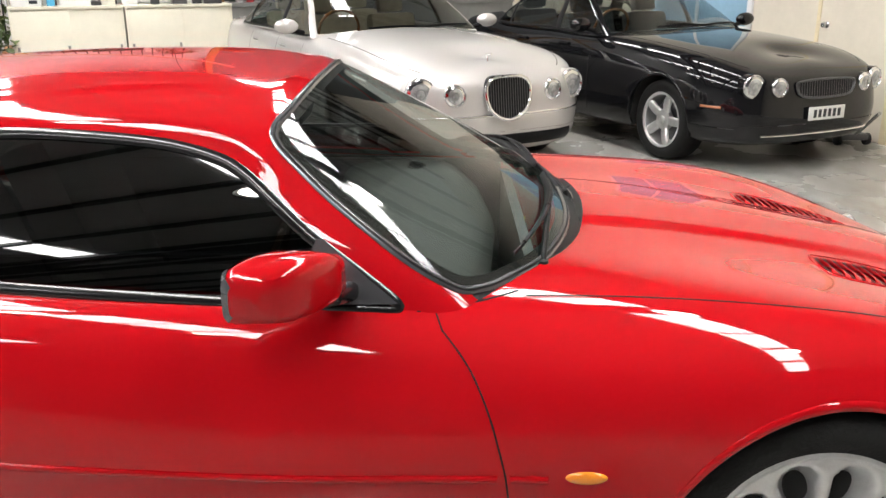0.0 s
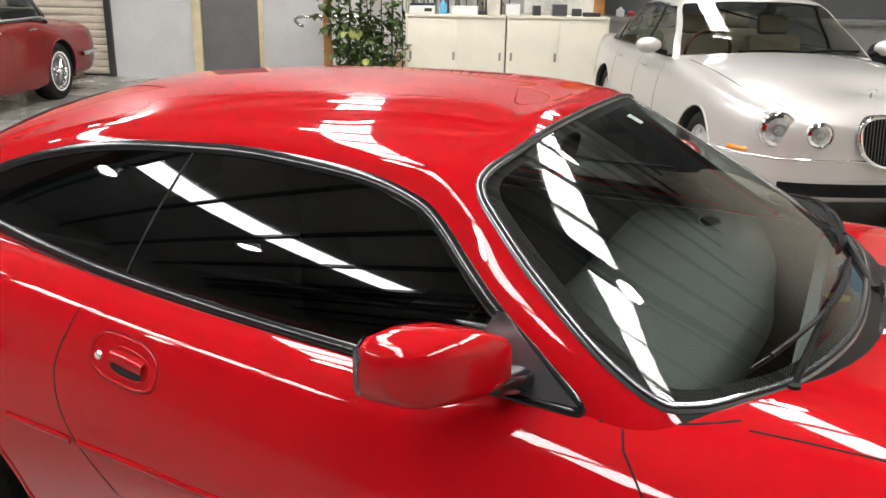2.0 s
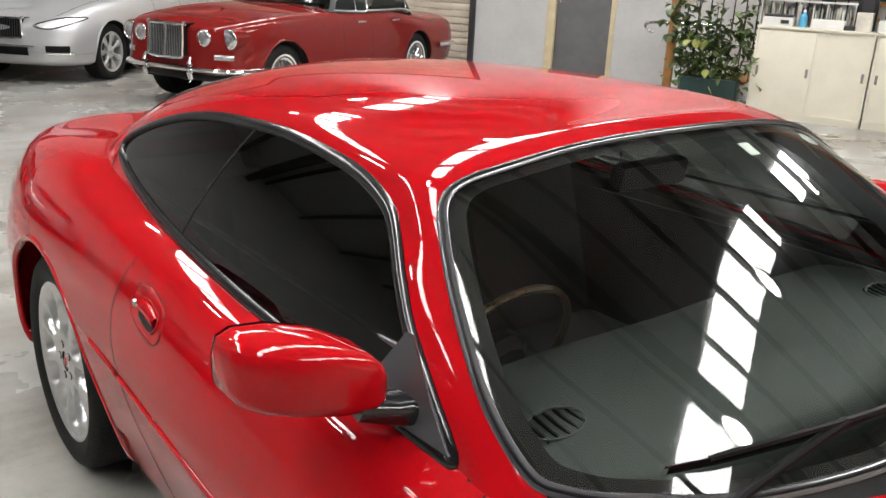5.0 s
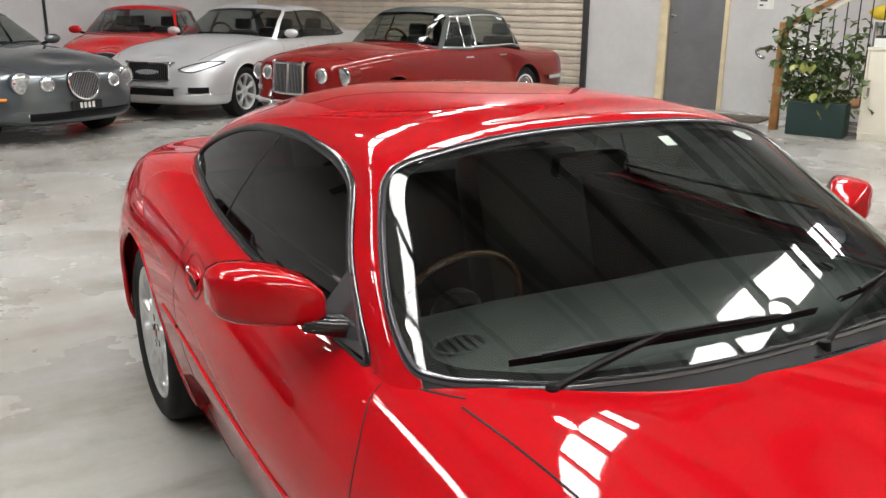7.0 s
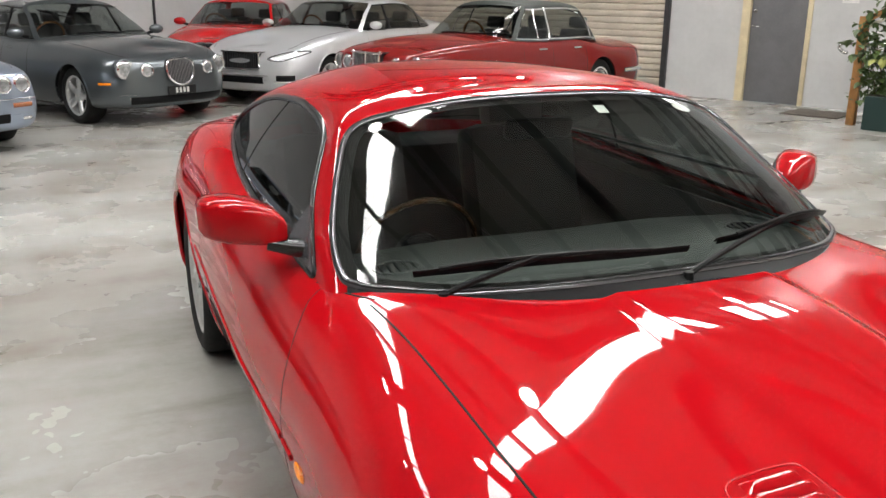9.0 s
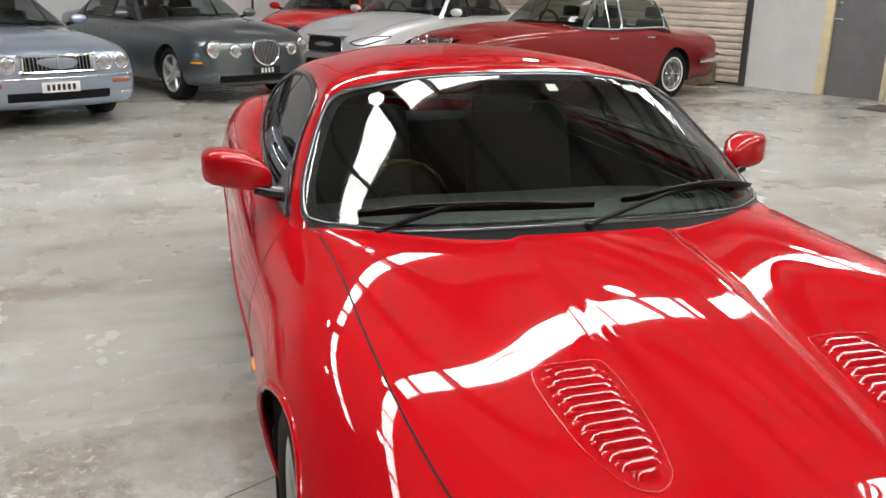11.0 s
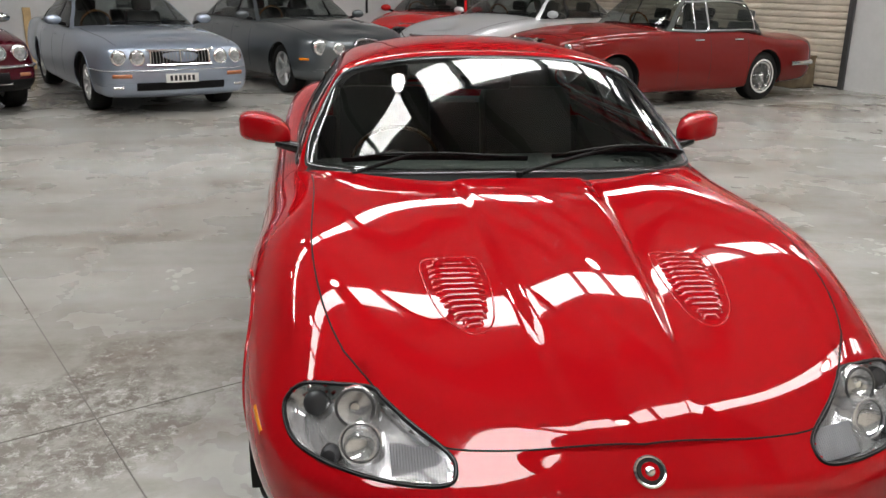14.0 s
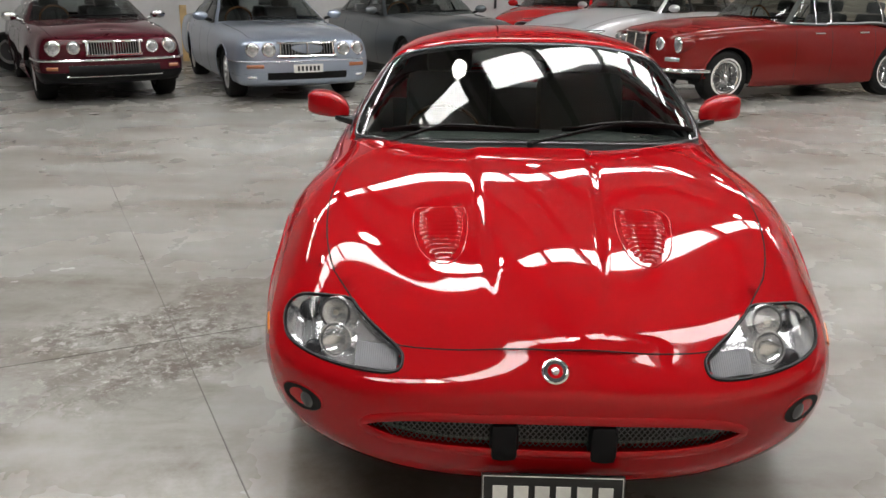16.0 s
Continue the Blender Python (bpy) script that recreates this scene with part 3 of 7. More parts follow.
for b in (-11.9, -5.9, 0.3, 6.5):
    bm = bmesh.new()
    for z0, z1, w in ((CEIL - 0.60, CEIL - 0.575, 0.11), (CEIL - 0.575, CEIL - 0.215, 0.012), (CEIL - 0.215, CEIL - 0.192, 0.11)):
        add_box(bm, WALL_L, b - w, z0, WALL_R, b + w, z1)
    tagged(part("rafter", bm, BEAM, None, m=hall(0, 0)), "dark steel rafter", "beam", "rafters", "structure")
for a in STRIPS:
    for b in (-2.9, 0.0, 3.7, 7.6):
        lamp = thing("high_bay_lamp", hall(a - 0.05, b, CEIL - 0.75), "round high-bay lamp hanging from the roof, lit", "lamp", "roof lamps")
        part("shade", lathe([(0.03, 0.28), (0.07, 0.26), (0.10, 0.16), (0.20, 0.04), (0.22, 0.0), (0.215, 0.0), (0.19, 0.04), (0.09, 0.15)], 28, "z"), BEAM, lamp)
        part("bulb", lathe([(0.0, 0.02), (0.10, 0.025), (0.17, 0.045), (0.185, 0.05)], 24, "z"), LAMP_GLOW, lamp)
        part("hanger", rod((0, 0, 0.27), (0, 0, 0.76), 0.008), BEAM, lamp)
# sawn joints in the floor
for nm, p, q in (("floor_joint", (2.9, -0.41), (-9.5, -6.85)), ("floor_joint", (0.45, -0.83), (4.16, -8.0))):
    d = Vector((q[0] - p[0], q[1] - p[1], 0))
    ob = part(nm, box(0, -0.0022, 0.0, d.length, 0.0022, 0.0015), JOINT, None, m=Matrix.Translation((p[0], p[1], 0)) @ pose(0, 0, 0, 0, 0, math.degrees(math.atan2(d.y, d.x))))
    tagged(ob, "dark sawn joint in the concrete", "floor joint", kind="structure")



# ---------------------------------------------------------------- the other cars
def build_sedan(name, m, label, body_paint, P):
    """A parked saloon; P holds its sizes and face."""
    car = thing(name, m, label, "car", "parked cars")
    wb, fo, ro, hw = P["wb"], P["fo"], P["ro"], P["width"] / 2
    xf, xr = wb / 2 + fo, -wb / 2 - ro
    zn, zh, zb, zt = P["nose"], P["cowl"], P["belt"], P["tail"]
    q = P.get("corner", 0.75)
    base = P.get("wsb", wb / 2 - 0.62)
    cols = [xf, xf - 0.02, xf - 0.13, xf - 0.42, wb / 2, base, base - 0.6, -0.35, -0.85, -wb / 2, -wb / 2 - ro * 0.5, xr + 0.12, xr + 0.03, xr]
    wf = [0, 0.45, q + 0.08, 0.95, 0.99, 1, 1, 1, 1, 0.99, 0.96, q + 0.1, 0.45, 0]

    def lv(dx, wide, zs, shrink=1.0):
        xs = [c - dx * (1 if i < 3 else 0.55 if i < 4 else 0.1 if i < 11 else -0.55 if i < 12 else -1) for i, c in enumerate(cols)]
        return (xs, [hw * wide * w ** shrink for w in wf], zs)

    def zl(n, h, b, t, d=0.0):
        return [n - d, n - d * 0.8, n + (h - n) * 0.15, n + (h - n) * 0.5, n + (h - n) * 0.78, h, b * 0.6 + h * 0.4, b, b, (b + t) / 2, t, t - 0.01, t - 0.015, t - 0.02]

    lift, ch = P.get("bulge", 0.03), P.get("chin", 0.25)
    S = Shell([
        ([c - (0.38 if i < 3 else 0.2 if i < 4 else 0) + (0.25 if i > 10 else 0) for i, c in enumerate(cols)], [0] * 14, [v + lift for v in zl(zn + 0.045, zh, zb - 0.02, zt)]),
        lv(0.2, 0.42, [v + lift * 0.8 for v in zl(zn + 0.03, zh, zb - 0.02, zt)], 1.1),
        lv(0.055, 0.80, zl(zn, zh - 0.01, zb - 0.005, zt - 0.01, 0.01)),
        lv(0.012, 0.93, zl(zn - 0.055, zh - 0.085, zb - 0.085, zt - 0.07, 0.01)),
        lv(0.0, 1.0, [0.54, 0.54, 0.545, 0.57, 0.60, 0.61, 0.62, 0.62, 0.63, 0.64, 0.63, 0.62, 0.62, 0.62]),
        lv(-0.01, 1.0, [max(0.40, ch + 0.07), max(0.40, ch + 0.07), max(0.40, ch + 0.07), 0.41, 0.42, 0.40, 0.40, 0.40, 0.40, 0.42, 0.44, 0.44, 0.44, 0.44]),
        lv(0.04, 0.95, [ch, ch, ch, ch * 0.6 + 0.1, 0.25, 0.23, 0.22, 0.22, 0.22, 0.25, 0.28, 0.30, 0.31, 0.31]),
        lv(0.12, 0.88, [ch - 0.04, ch - 0.04, ch - 0.04, ch * 0.6 + 0.06, 0.20, 0.19, 0.18, 0.18, 0.18, 0.20, 0.23, 0.26, 0.27, 0.27])], 8, 6)
    C = S.centre
    lev = np.array([p[0] for p in S.place])
    x, y, z = C.T
    R = P.get("radius", 0.325)
    wells = [(wb / 2, R + 0.01, R + 0.035), (-wb / 2, R + 0.01, R + 0.035)]
    arch = np.zeros(len(C), bool)
    for cx, cz, r in wells:
        arch |= (np.hypot(x - cx, z - cz) < r) & (np.abs(y) > hw * 0.6) & (lev > 2)
    rb = P.get("rwb", -wb / 2 - 0.15)
    cwid = hw * 0.90
    foot = [(base, 0.0), (base - 0.04, cwid * 0.5), (base - 0.2, cwid * 0.86), (base - 0.4, cwid * 0.94), (rb + 0.4, cwid * 0.94), (rb + 0.12, cwid * 0.85), (rb + 0.05, 0.0)]
    foot += [(a, -c) for a, c in foot[::-1]]
    open_top = (lev < 2.6) & inside(x, y, foot) & (z > 0.7)
    gone = arch | open_top
    moved = snap_circle(S, np.flatnonzero(~gone), np.flatnonzero(arch), wells)
    hoodm = (lev < 2) & (x >= base - 0.1) & ~gone
    bump = ~gone & ~hoodm & (x > wb / 2 + R * 0.4) & (z < P.get("valance", 0.36))
    rest = ~gone & ~hoodm & ~bump
    part("bonnet", S.piece(np.flatnonzero(hoodm), 0, moved), body_paint, car)
    part("body", S.piece(np.flatnonzero(rest), 0, moved), body_paint, car)
    part("front_bumper", S.piece(np.flatnonzero(bump), 0.004, moved), P.get("bumper_paint", body_paint), car)
    # greenhouse
    rt, tops = P["roof"], P.get("wst", base - 0.72)
    rx = P.get("rwt", rb + 0.55)
    cw, rw2 = hw * 0.90, hw * P.get("roof_w", 0.66)
    ks = [0, 0.55, 0.93, 1, 1, 1, 1, 1, 0.92, 0.5, 0]
    bx = [base + 0.06, base, base - 0.14, base - 0.3, base - 0.8, -0.2, -0.7, rb + 0.35, rb + 0.08, rb, rb - 0.02]
    ex = [tops, tops - 0.02, tops - 0.07, tops - 0.14, tops - 0.4, (tops + rx) / 2, rx + 0.3, rx + 0.12, rx + 0.05, rx, rx - 0.02]
    sx = [tops - 0.15, tops - 0.16, tops - 0.2, tops - 0.26, tops - 0.45, (tops + rx) / 2, rx + 0.38, rx + 0.26, rx + 0.2, rx + 0.17, rx + 0.16]
    edge_z = [rt - 0.05, rt - 0.055, rt - 0.075, rt - 0.08, rt - 0.07, rt - 0.06, rt - 0.07, rt - 0.09, rt - 0.09, rt - 0.07, rt - 0.065]
    sp = (sx, [0] * 11, [rt - 0.012, rt - 0.012, rt - 0.008, rt - 0.004, rt, rt, rt - 0.004, rt - 0.012, rt - 0.018, rt - 0.02, rt - 0.02])
    ed = (ex, [rw2 * k for k in ks], edge_z)
    md = tuple((np.array(sp) * 0.45 + np.array(ed) * 0.55) + np.array([[0.0] * 11, [0.0] * 11, [0.022] * 11]))
    bz = [zh, zh, zh - 0.02, zh - 0.03, zb - 0.04, zb - 0.03, zb - 0.03, zb - 0.03, (zb + zt) / 2 - 0.02, zt - 0.01, zt - 0.01]
    be = (bx, [cw * k for k in ks], bz)
    T = Shell([sp, md, ed, between(ed, be, 0.33, 0.02), between(ed, be, 0.67, 0.02), be], 8, 6)
    C = T.centre
    x, y, z = C.T
    tl = np.array([p[0] for p in T.place])
    st = np.array([p[1] for p in T.place])
    glassy = (tl > 2.12) & (tl < 4.78)
    screen = glassy & (st < 1.95)
    back = glassy & (st > 8.3)
    side = glassy & (st > 2.45) & (st < 7.6) & (tl > 2.3)
    roofm = ~(screen | back | side)
    part("roof", T.piece(np.flatnonzero(roofm)), P.get("roof_paint", body_paint), car)
    part("windscreen", T.piece(np.flatnonzero(screen)), P.get("screen_glass", DARK_GLASS), car)
    part("rear_window", T.piece(np.flatnonzero(back)), DARK_GLASS, car)
    trim = CHROME if P.get("chrome") else SEAL
    for s in (-1, 1):
        for lvl, nm in ((4.78, "waist_strip"), (2.3, "roof_gutter")):
            row = min((i for i in range(T.rows) if (i - (T.rows - 1) / 2) * s > 0), key=lambda i: abs(T.level[i] - lvl))
            if T.verts[row * T.cols + 40][1] * s < 0:
                row = T.rows - 1 - row
            js = [j for j in range(T.cols) if 2.45 < T.station[j] < 7.6]
            pts, nn = [Vector(T.verts[row * T.cols + j]) for j in js], [Vector(T.normals[row * T.cols + j]) for j in js]
            part(nm, bead(pts, nn, 0.02, 0.006), trim, car)
        part("side_window", T.piece(np.flatnonzero(side & (y * s > 0))), DARK_GLASS, car)
        for px, pw in ((-0.25, 0.03 if P.get("chrome") else 0.07), (-wb / 2 + 0.22, 0.02 if P.get("chrome") else 0.035)) + (((base - 0.62, 0.014),) if P.get("chrome") else ()):
            pts, nn = T.line([(px - 0.05 * i / 10, zb - 0.01 + (rt - 0.09 - zb) * i / 10) for i in range(11)], "side", s)
            part("door_pillar", bead(pts, nn, pw, 0.006), trim, car)
        # door lines
        for gx, z1 in ((base - 0.28, zb - 0.04), (-0.25, zb - 0.03), (-wb / 2 + 0.38, zb - 0.03)):
            pts, nn = S.line([(gx, 0.27 + (z1 - 0.27) * i / 14) for i in range(15)], "side", s)
            part("door_gap", bead(pts, nn, 0.006, 0.0015), GAP, car)
        for gx in (-0.12, -wb / 2 + 0.5):
            pts, nn = S.line([(gx + 0.02 * i, zb - 0.13) for i in range(9)], "side", s)
            part("door_handle", bead(pts, nn, 0.025, 0.018), trim if P.get("chrome") else body_paint, car)
        for cx, cz, r in wells:
            pts, nn = arch_line(S, cx, cz, r, s)
            part("arch_lip", bead(pts, nn, 0.02, 0.006), body_paint, car)
            w = bmesh.new()
            ring = [(cx + r * math.cos(t), cz + r * math.sin(t)) for t in np.linspace(-0.3, math.pi + 0.3, 25)]
            vo = [w.verts.new((a, s * (hw - 0.04), c)) for a, c in ring]
            vi = [w.verts.new((a, s * (hw - 0.34), c)) for a, c in ring]
            for i in range(24):
                w.faces.new((vo[i], vo[i + 1], vi[i + 1], vi[i]))
            w.faces.new(vi)
            part("wheel_well", w, WELL, car)
        for wx in (wb / 2, -wb / 2):
            make_wheel(car, wx, s, hw - 0.075, R, P.get("rim", 0.22), 0.21, P.get("spokes", 5), P.get("wheel", "five"), white=P.get("white", False))
        # door mirror
        mm = bmesh.new()
        bmesh.ops.create_uvsphere(mm, u_segments=16, v_segments=10, radius=1)
        bmesh.ops.scale(mm, vec=(0.06, 0.105, 0.062), verts=mm.verts)
        if not P.get("no_mirror"):
            mo = part("door_mirror", mm, P.get("mirror_paint", body_paint), car, m=pose(base - 0.33, s * (hw + 0.06), zb + 0.06))
            part("mirror_stem", rod((base - 0.33, s * (hw - 0.09), zb - 0.0), (base - 0.33, s * (hw + 0.02), zb + 0.03), 0.022), trim, car)
        else:
            mm.free()
        # headlamps
        for ly, lz, lr in P["lamps"]:
            (p,), _ = S.line([(ly, lz - lr * 0.5)], "front", s)
            turn = Matrix.Translation((p.x - 0.012, s * ly, lz)) @ Vector((1, s * P.get("splay", 0.12), 0)).to_track_quat("Z", "Y").to_matrix().to_4x4()
            lo = part("headlamp", lathe([(lr * 1.06, -0.04), (lr * 1.08, 0.016), (lr * 1.03, 0.022), (lr * 0.98, 0.012)], 28, "z"), P.get("lamp_ring", CHROME), car, m=turn)
            part("lamp_pod", lathe([(lr * 0.9, -0.35), (lr * 1.1, -0.2), (lr * 1.13, 0.0), (lr * 1.07, 0.004)], 28, "z"), body_paint, lo)
            part("lens", lathe([(0.0, 0.028), (lr * 0.35, 0.027), (lr * 0.7, 0.022), (lr, 0.012)], 28, "z"), LAMP_FACE, lo)
            part("lamp_band", lathe([(lr * 0.74, 0.0222), (lr * 0.84, 0.0195), (lr * 0.97, 0.0145)], 28, "z"), CHROME, lo)
            part("lamp_eye", lathe([(lr * 0.30, 0.0285), (lr * 0.34, 0.030), (lr * 0.38, 0.0275)], 24, "z"), GRAPHITE, lo)
        if P.get("slant_lamps"):
            out = round_outline(P["slant_lamps"], 5)
            pts, nn = S.line(out, "front", s)
            bm = bmesh.new()
            bm.faces.new([bm.verts.new(p + n * 0.004) for p, n in zip(pts, nn)])
            lo = part("headlamp", bm, LAMP_DARK, car)
            part("lamp_rim", bead(pts, nn, 0.014, 0.008, True), SEAL, lo)
            for f in (0.3, 0.65):
                c0 = pts[0].lerp(pts[len(pts) // 2], f)
                bm = bmesh.new()
                bmesh.ops.create_uvsphere(bm, u_segments=12, v_segments=8, radius=0.032)
                part("lamp_bowl", bm, LAMP_SILVER, lo, m=Matrix.Translation(c0))
        for ly, lz, lw, lh in P.get("indicators", ()):
            pts, nn = S.line([(ly + lw * (i / 6 - 0.5), lz) for i in range(7)], "front", s)
            part("indicator", bead(pts, nn, lh, 0.012), P.get("indicator_glass", AMBER), car, "orange indicator lens")
        for ly, lz, lw, lh, *mt in P.get("fogs", ()):
            pts, nn = S.line([(ly + lw * (i / 6 - 0.5), lz) for i in range(7)], "front", s)
            part("fog_lamp" if not mt else "bumper_vent", bead(pts, nn, lh, 0.012), mt[0] if mt else LAMP_SILVER, car)
        # bonnet edge along the wing's crown
        row = [i for i in range(S.rows) if abs(S.level[i] - 2) < 1e-6 and S.verts[i * S.cols + 30][1] * s > 0][0]
        js = [j for j in range(S.cols) if base - 0.06 < S.verts[row * S.cols + j][0] < xf - 0.2]
        part("bonnet_gap", bead([Vector(S.verts[row * S.cols + j]) for j in js], [Vector(S.normals[row * S.cols + j]) for j in js], 0.006, 0.0015), GAP, car)
    # grille
    out = round_outline(P["grille"], 4)
    zlo, zhi = min(o[1] for o in out), max(o[1] for o in out)
    gx = S.line([(0, zlo + 0.03)], "front")[0][0].x + 0.012 + P.get("grille_out", 0.0)
    rake = P.get("rake", 0.12)

    def at(gy, gz, dx=0.0):
        return Vector((gx + dx - rake * (gz - zlo) - 0.10 * gy * gy, gy, gz))

    bm = bmesh.new()
    vo = [bm.verts.new(at(*o)) for o in out]
    vi = [bm.verts.new(at(*o, -0.3)) for o in out]
    bm.faces.new(vo)
    for i in range(len(out)):
        q2 = (i + 1) % len(out)
        bm.faces.new((vo[i], vo[q2], vi[q2], vi[i]))
    bmesh.ops.recalc_face_normals(bm, faces=bm.faces)
    gr = part("grille", bm, SEAL, car)
    part("grille_surround", tube([at(*o, 0.006) for o in out], P.get("surround", 0.03) * 0.45, 8, True), P.get("surround_paint", CHROME), gr)
    ys = [o[0] for o in out]
    step = P.get("bar_step", 0.025)
    k = int((max(ys) - min(ys)) / step)
    for i in range(1, k):
        gy = min(ys) + step * i
        zz = [zv / 400 for zv in range(int(400 * zlo), int(400 * zhi) + 1) if inside(np.array([gy]), np.array([zv / 400]), out)[0]]
        if len(zz) > 3:
            part("grille_bar", rod(at(gy, zz[0], 0.005), at(gy, zz[-1], 0.005), 0.0035, 5), GRAPHITE if P.get("dark_bars") else P.get("bar_paint", CHROME), gr)
    if P.get("mid_bar"):
        part("centre_bar", rod(at(0, zlo, 0.012), at(0, zhi, 0.012), 0.011, 8), CHROME, gr)
    for z0, z1, w, mt in P.get("strips", ()):
        pts, nn = S.line([(w * (i / 20 - 0.5), (z0 + z1) / 2) for i in range(21)], "front")
        part("bumper_strip", bead(pts, nn, z1 - z0, 0.018), mt, car)
    for z0, z1, w, mt in P.get("wraps", ()):
        # a strip that runs round the whole nose to the wheel openings
        ya = [(hw * 0.985 * math.sin(t), 0) for t in np.linspace(-1.35, 1.35, 41)]
        pl = []
        for i in range(41):
            t = -1.45 + 2.9 * i / 40
            o = Vector((wb / 2 + 0.2, 0, (z0 + z1) / 2)) + Vector((math.cos(t), math.sin(t), 0)) * 4
            p, n = S.hit(o, -Vector((math.cos(t), math.sin(t), 0)))
            pl.append((p, n))
        part("bumper_bar", bead([p for p, n in pl], [n for p, n in pl], z1 - z0, w), mt, car, "chrome bumper bar")
    for s in (-1, 1):
        if P.get("over_riders"):
            oy, oz = P["over_riders"]
            (p,), _ = S.line([(oy, oz)], "front", s)
            part("over_rider", loft_bar([(0.035, 0, -0.09), (0.055, 0, -0.03), (0.05, 0, 0.05), (0.03, 0, 0.12)], [(0.045, 0.05), (0.055, 0.06), (0.05, 0.055), (0.03, 0.03)]), CHROME, car, "chrome over-rider", m=Matrix.Translation(p))
    if P.get("rear_bar"):
        pl = []
        for i in range(31):
            t = math.pi - 1.3 + 2.6 * i / 30
            w = Vector((math.cos(t), math.sin(t), 0))
            pl.append(S.hit(Vector((-wb / 2 - 0.3, 0, P["rear_bar"])) + w * 4, -w))
        part("rear_bumper", bead([p for p, n in pl], [n for p, n in pl], 0.07, 0.05), CHROME, car, "chrome rear bumper bar")
    if P.get("plate"):
        zc, mt, bar = P["plate"]
        (p,), (n,) = S.line([(P.get("plate_y", 0.0), zc)], "front")
        pl = part("number_plate", box(-0.004, -0.186, -0.05, 0.006, 0.186, 0.05, 0.003), mt, car, "plate with plain bars", m=Matrix.Translation(p + Vector((0.022, 0, 0))))
        for i in range(P.get("plate_bars", 6)):
            nb = P.get("plate_bars", 6)
            part("plain_bar", box(0, -0.015, -0.030, 0.0015, 0.015, 0.030), bar, pl, m=pose(0.0065, (i - (nb - 1) / 2) * 0.05, 0))
    # inside
    lea = P.get("leather", LEATHER)
    part("cabin_floor", box(rb, -hw + 0.14, 0.24, base, hw - 0.14, 0.28), LEATHER, car)
    part("dashboard", box(base - 0.55, -hw + 0.17, zh - 0.25, base - 0.08, hw - 0.17, zh - 0.015, 0.06), lea if P.get("leather") else LEATHER, car)
    part("steering_wheel", tube([(0, 0.19 * math.cos(a), 0.19 * math.sin(a)) for a in np.linspace(0, 2 * math.pi, 28)[:-1]], 0.014, 6, True), WOOD_DASH, car, m=pose(base - 0.68, -0.37, zh + 0.0, 0, 20))
    for sx2 in (-0.25, -1.15):
        for sy in (-0.37, 0.37):
            seat = part("seat", box(sx2 - 0.05, sy - 0.25, 0.3, sx2 + 0.5, sy + 0.25, 0.52, 0.06), lea, car)
            part("backrest", box(-0.08, -0.24, 0, 0.08, 0.24, 0.62, 0.06), lea, seat, m=pose(sx2 - 0.05, sy, 0.46, 0, -16))
            part("headrest", box(-0.05, -0.13, 0, 0.05, 0.13, 0.16, 0.04), lea, seat, m=pose(sx2 - 0.22, sy, 1.07, 0, -12))
    if P.get("wipers", True):
        for wy in (-0.35, 0.15):
            pts, nn = T.line([(wy + 0.5 * i / 10, zh + 0.04 + 0.01 * math.sin(i * 0.3)) for i in range(11)], "front")
            part("wiper", bead([p + n * 0.01 for p, n in zip(pts, nn)], nn, 0.012, 0.014), SEAL, car)
    if P.get("mascot"):
        (p,), (n,) = S.line([(wb / 2 + fo - 0.28, 0)], "top")
        part("bonnet_ornament", loft_bar([p + Vector((-0.05, 0, 0.03)), p + Vector((0, 0, 0.04)), p + Vector((0.06, 0, 0.055))], [(0.012, 0.015), (0.02, 0.02), (0.01, 0.012)]), CHROME, car)
        part("ornament_foot", rod(p - Vector((0, 0, 0.02)), p + Vector((0, 0, 0.04)), 0.006, 8), CHROME, car)
    return car


def place(x, y, heading):
    return pose(x, y, 0, 0, 0, heading)


def from_front(ax, ay, heading, wb):
    """The pose of a car whose front axle's middle stands at ax, ay."""
    h = radians(heading)
    return place(ax - wb / 2 * math.cos(h), ay - wb / 2 * math.sin(h), heading)


OVAL = [(0, 0.765), (0.13, 0.752), (0.185, 0.675), (0.145, 0.53), (0, 0.462), (-0.145, 0.53), (-0.185, 0.675), (-0.13, 0.752)]
S_TYPE = dict(wb=2.909, fo=0.87, ro=1.12, width=1.82, nose=0.755, cowl=0.95, belt=0.96, tail=0.97, roof=1.42, corner=0.66, bulge=0.05, wsb=0.72, wst=0.0, rwb=-1.75, rwt=-1.05,
              lamps=[(0.63, 0.662, 0.102), (0.405, 0.645, 0.074)], grille_out=0.025, grille=OVAL, dark_bars=True, bar_step=0.02, rim=0.23, radius=0.33, strips=[(0.262, 0.355, 1.2, SEAL)])
pearl = dict(S_TYPE, leather=BEIGE, mascot=True, wraps=[(0.485, 0.50, 0.006, CHROME)], indicators=[(0.80, 0.52, 0.08, 0.03)], spokes=9, wheel="nine")
build_sedan("saloon_car", from_front(0.545, 4.53, -62, 2.909), "pearl white saloon with oval grille and round headlamps", PEARL, pearl)
grey = dict(S_TYPE, dark_bars=False, bar_paint=GRILLE_GREY, plate=(0.405, PLATE_BLACK, PLATE_WHITE), plate_bars=4, plate_y=0.0, indicators=[(0.80, 0.50, 0.08, 0.03)], fogs=[(0.55, 0.33, 0.12, 0.04)])
build_sedan("saloon_car", from_front(-9.1, -0.52, 27.6, 2.909), "dark grey saloon with oval mesh grille", GREY, grey)
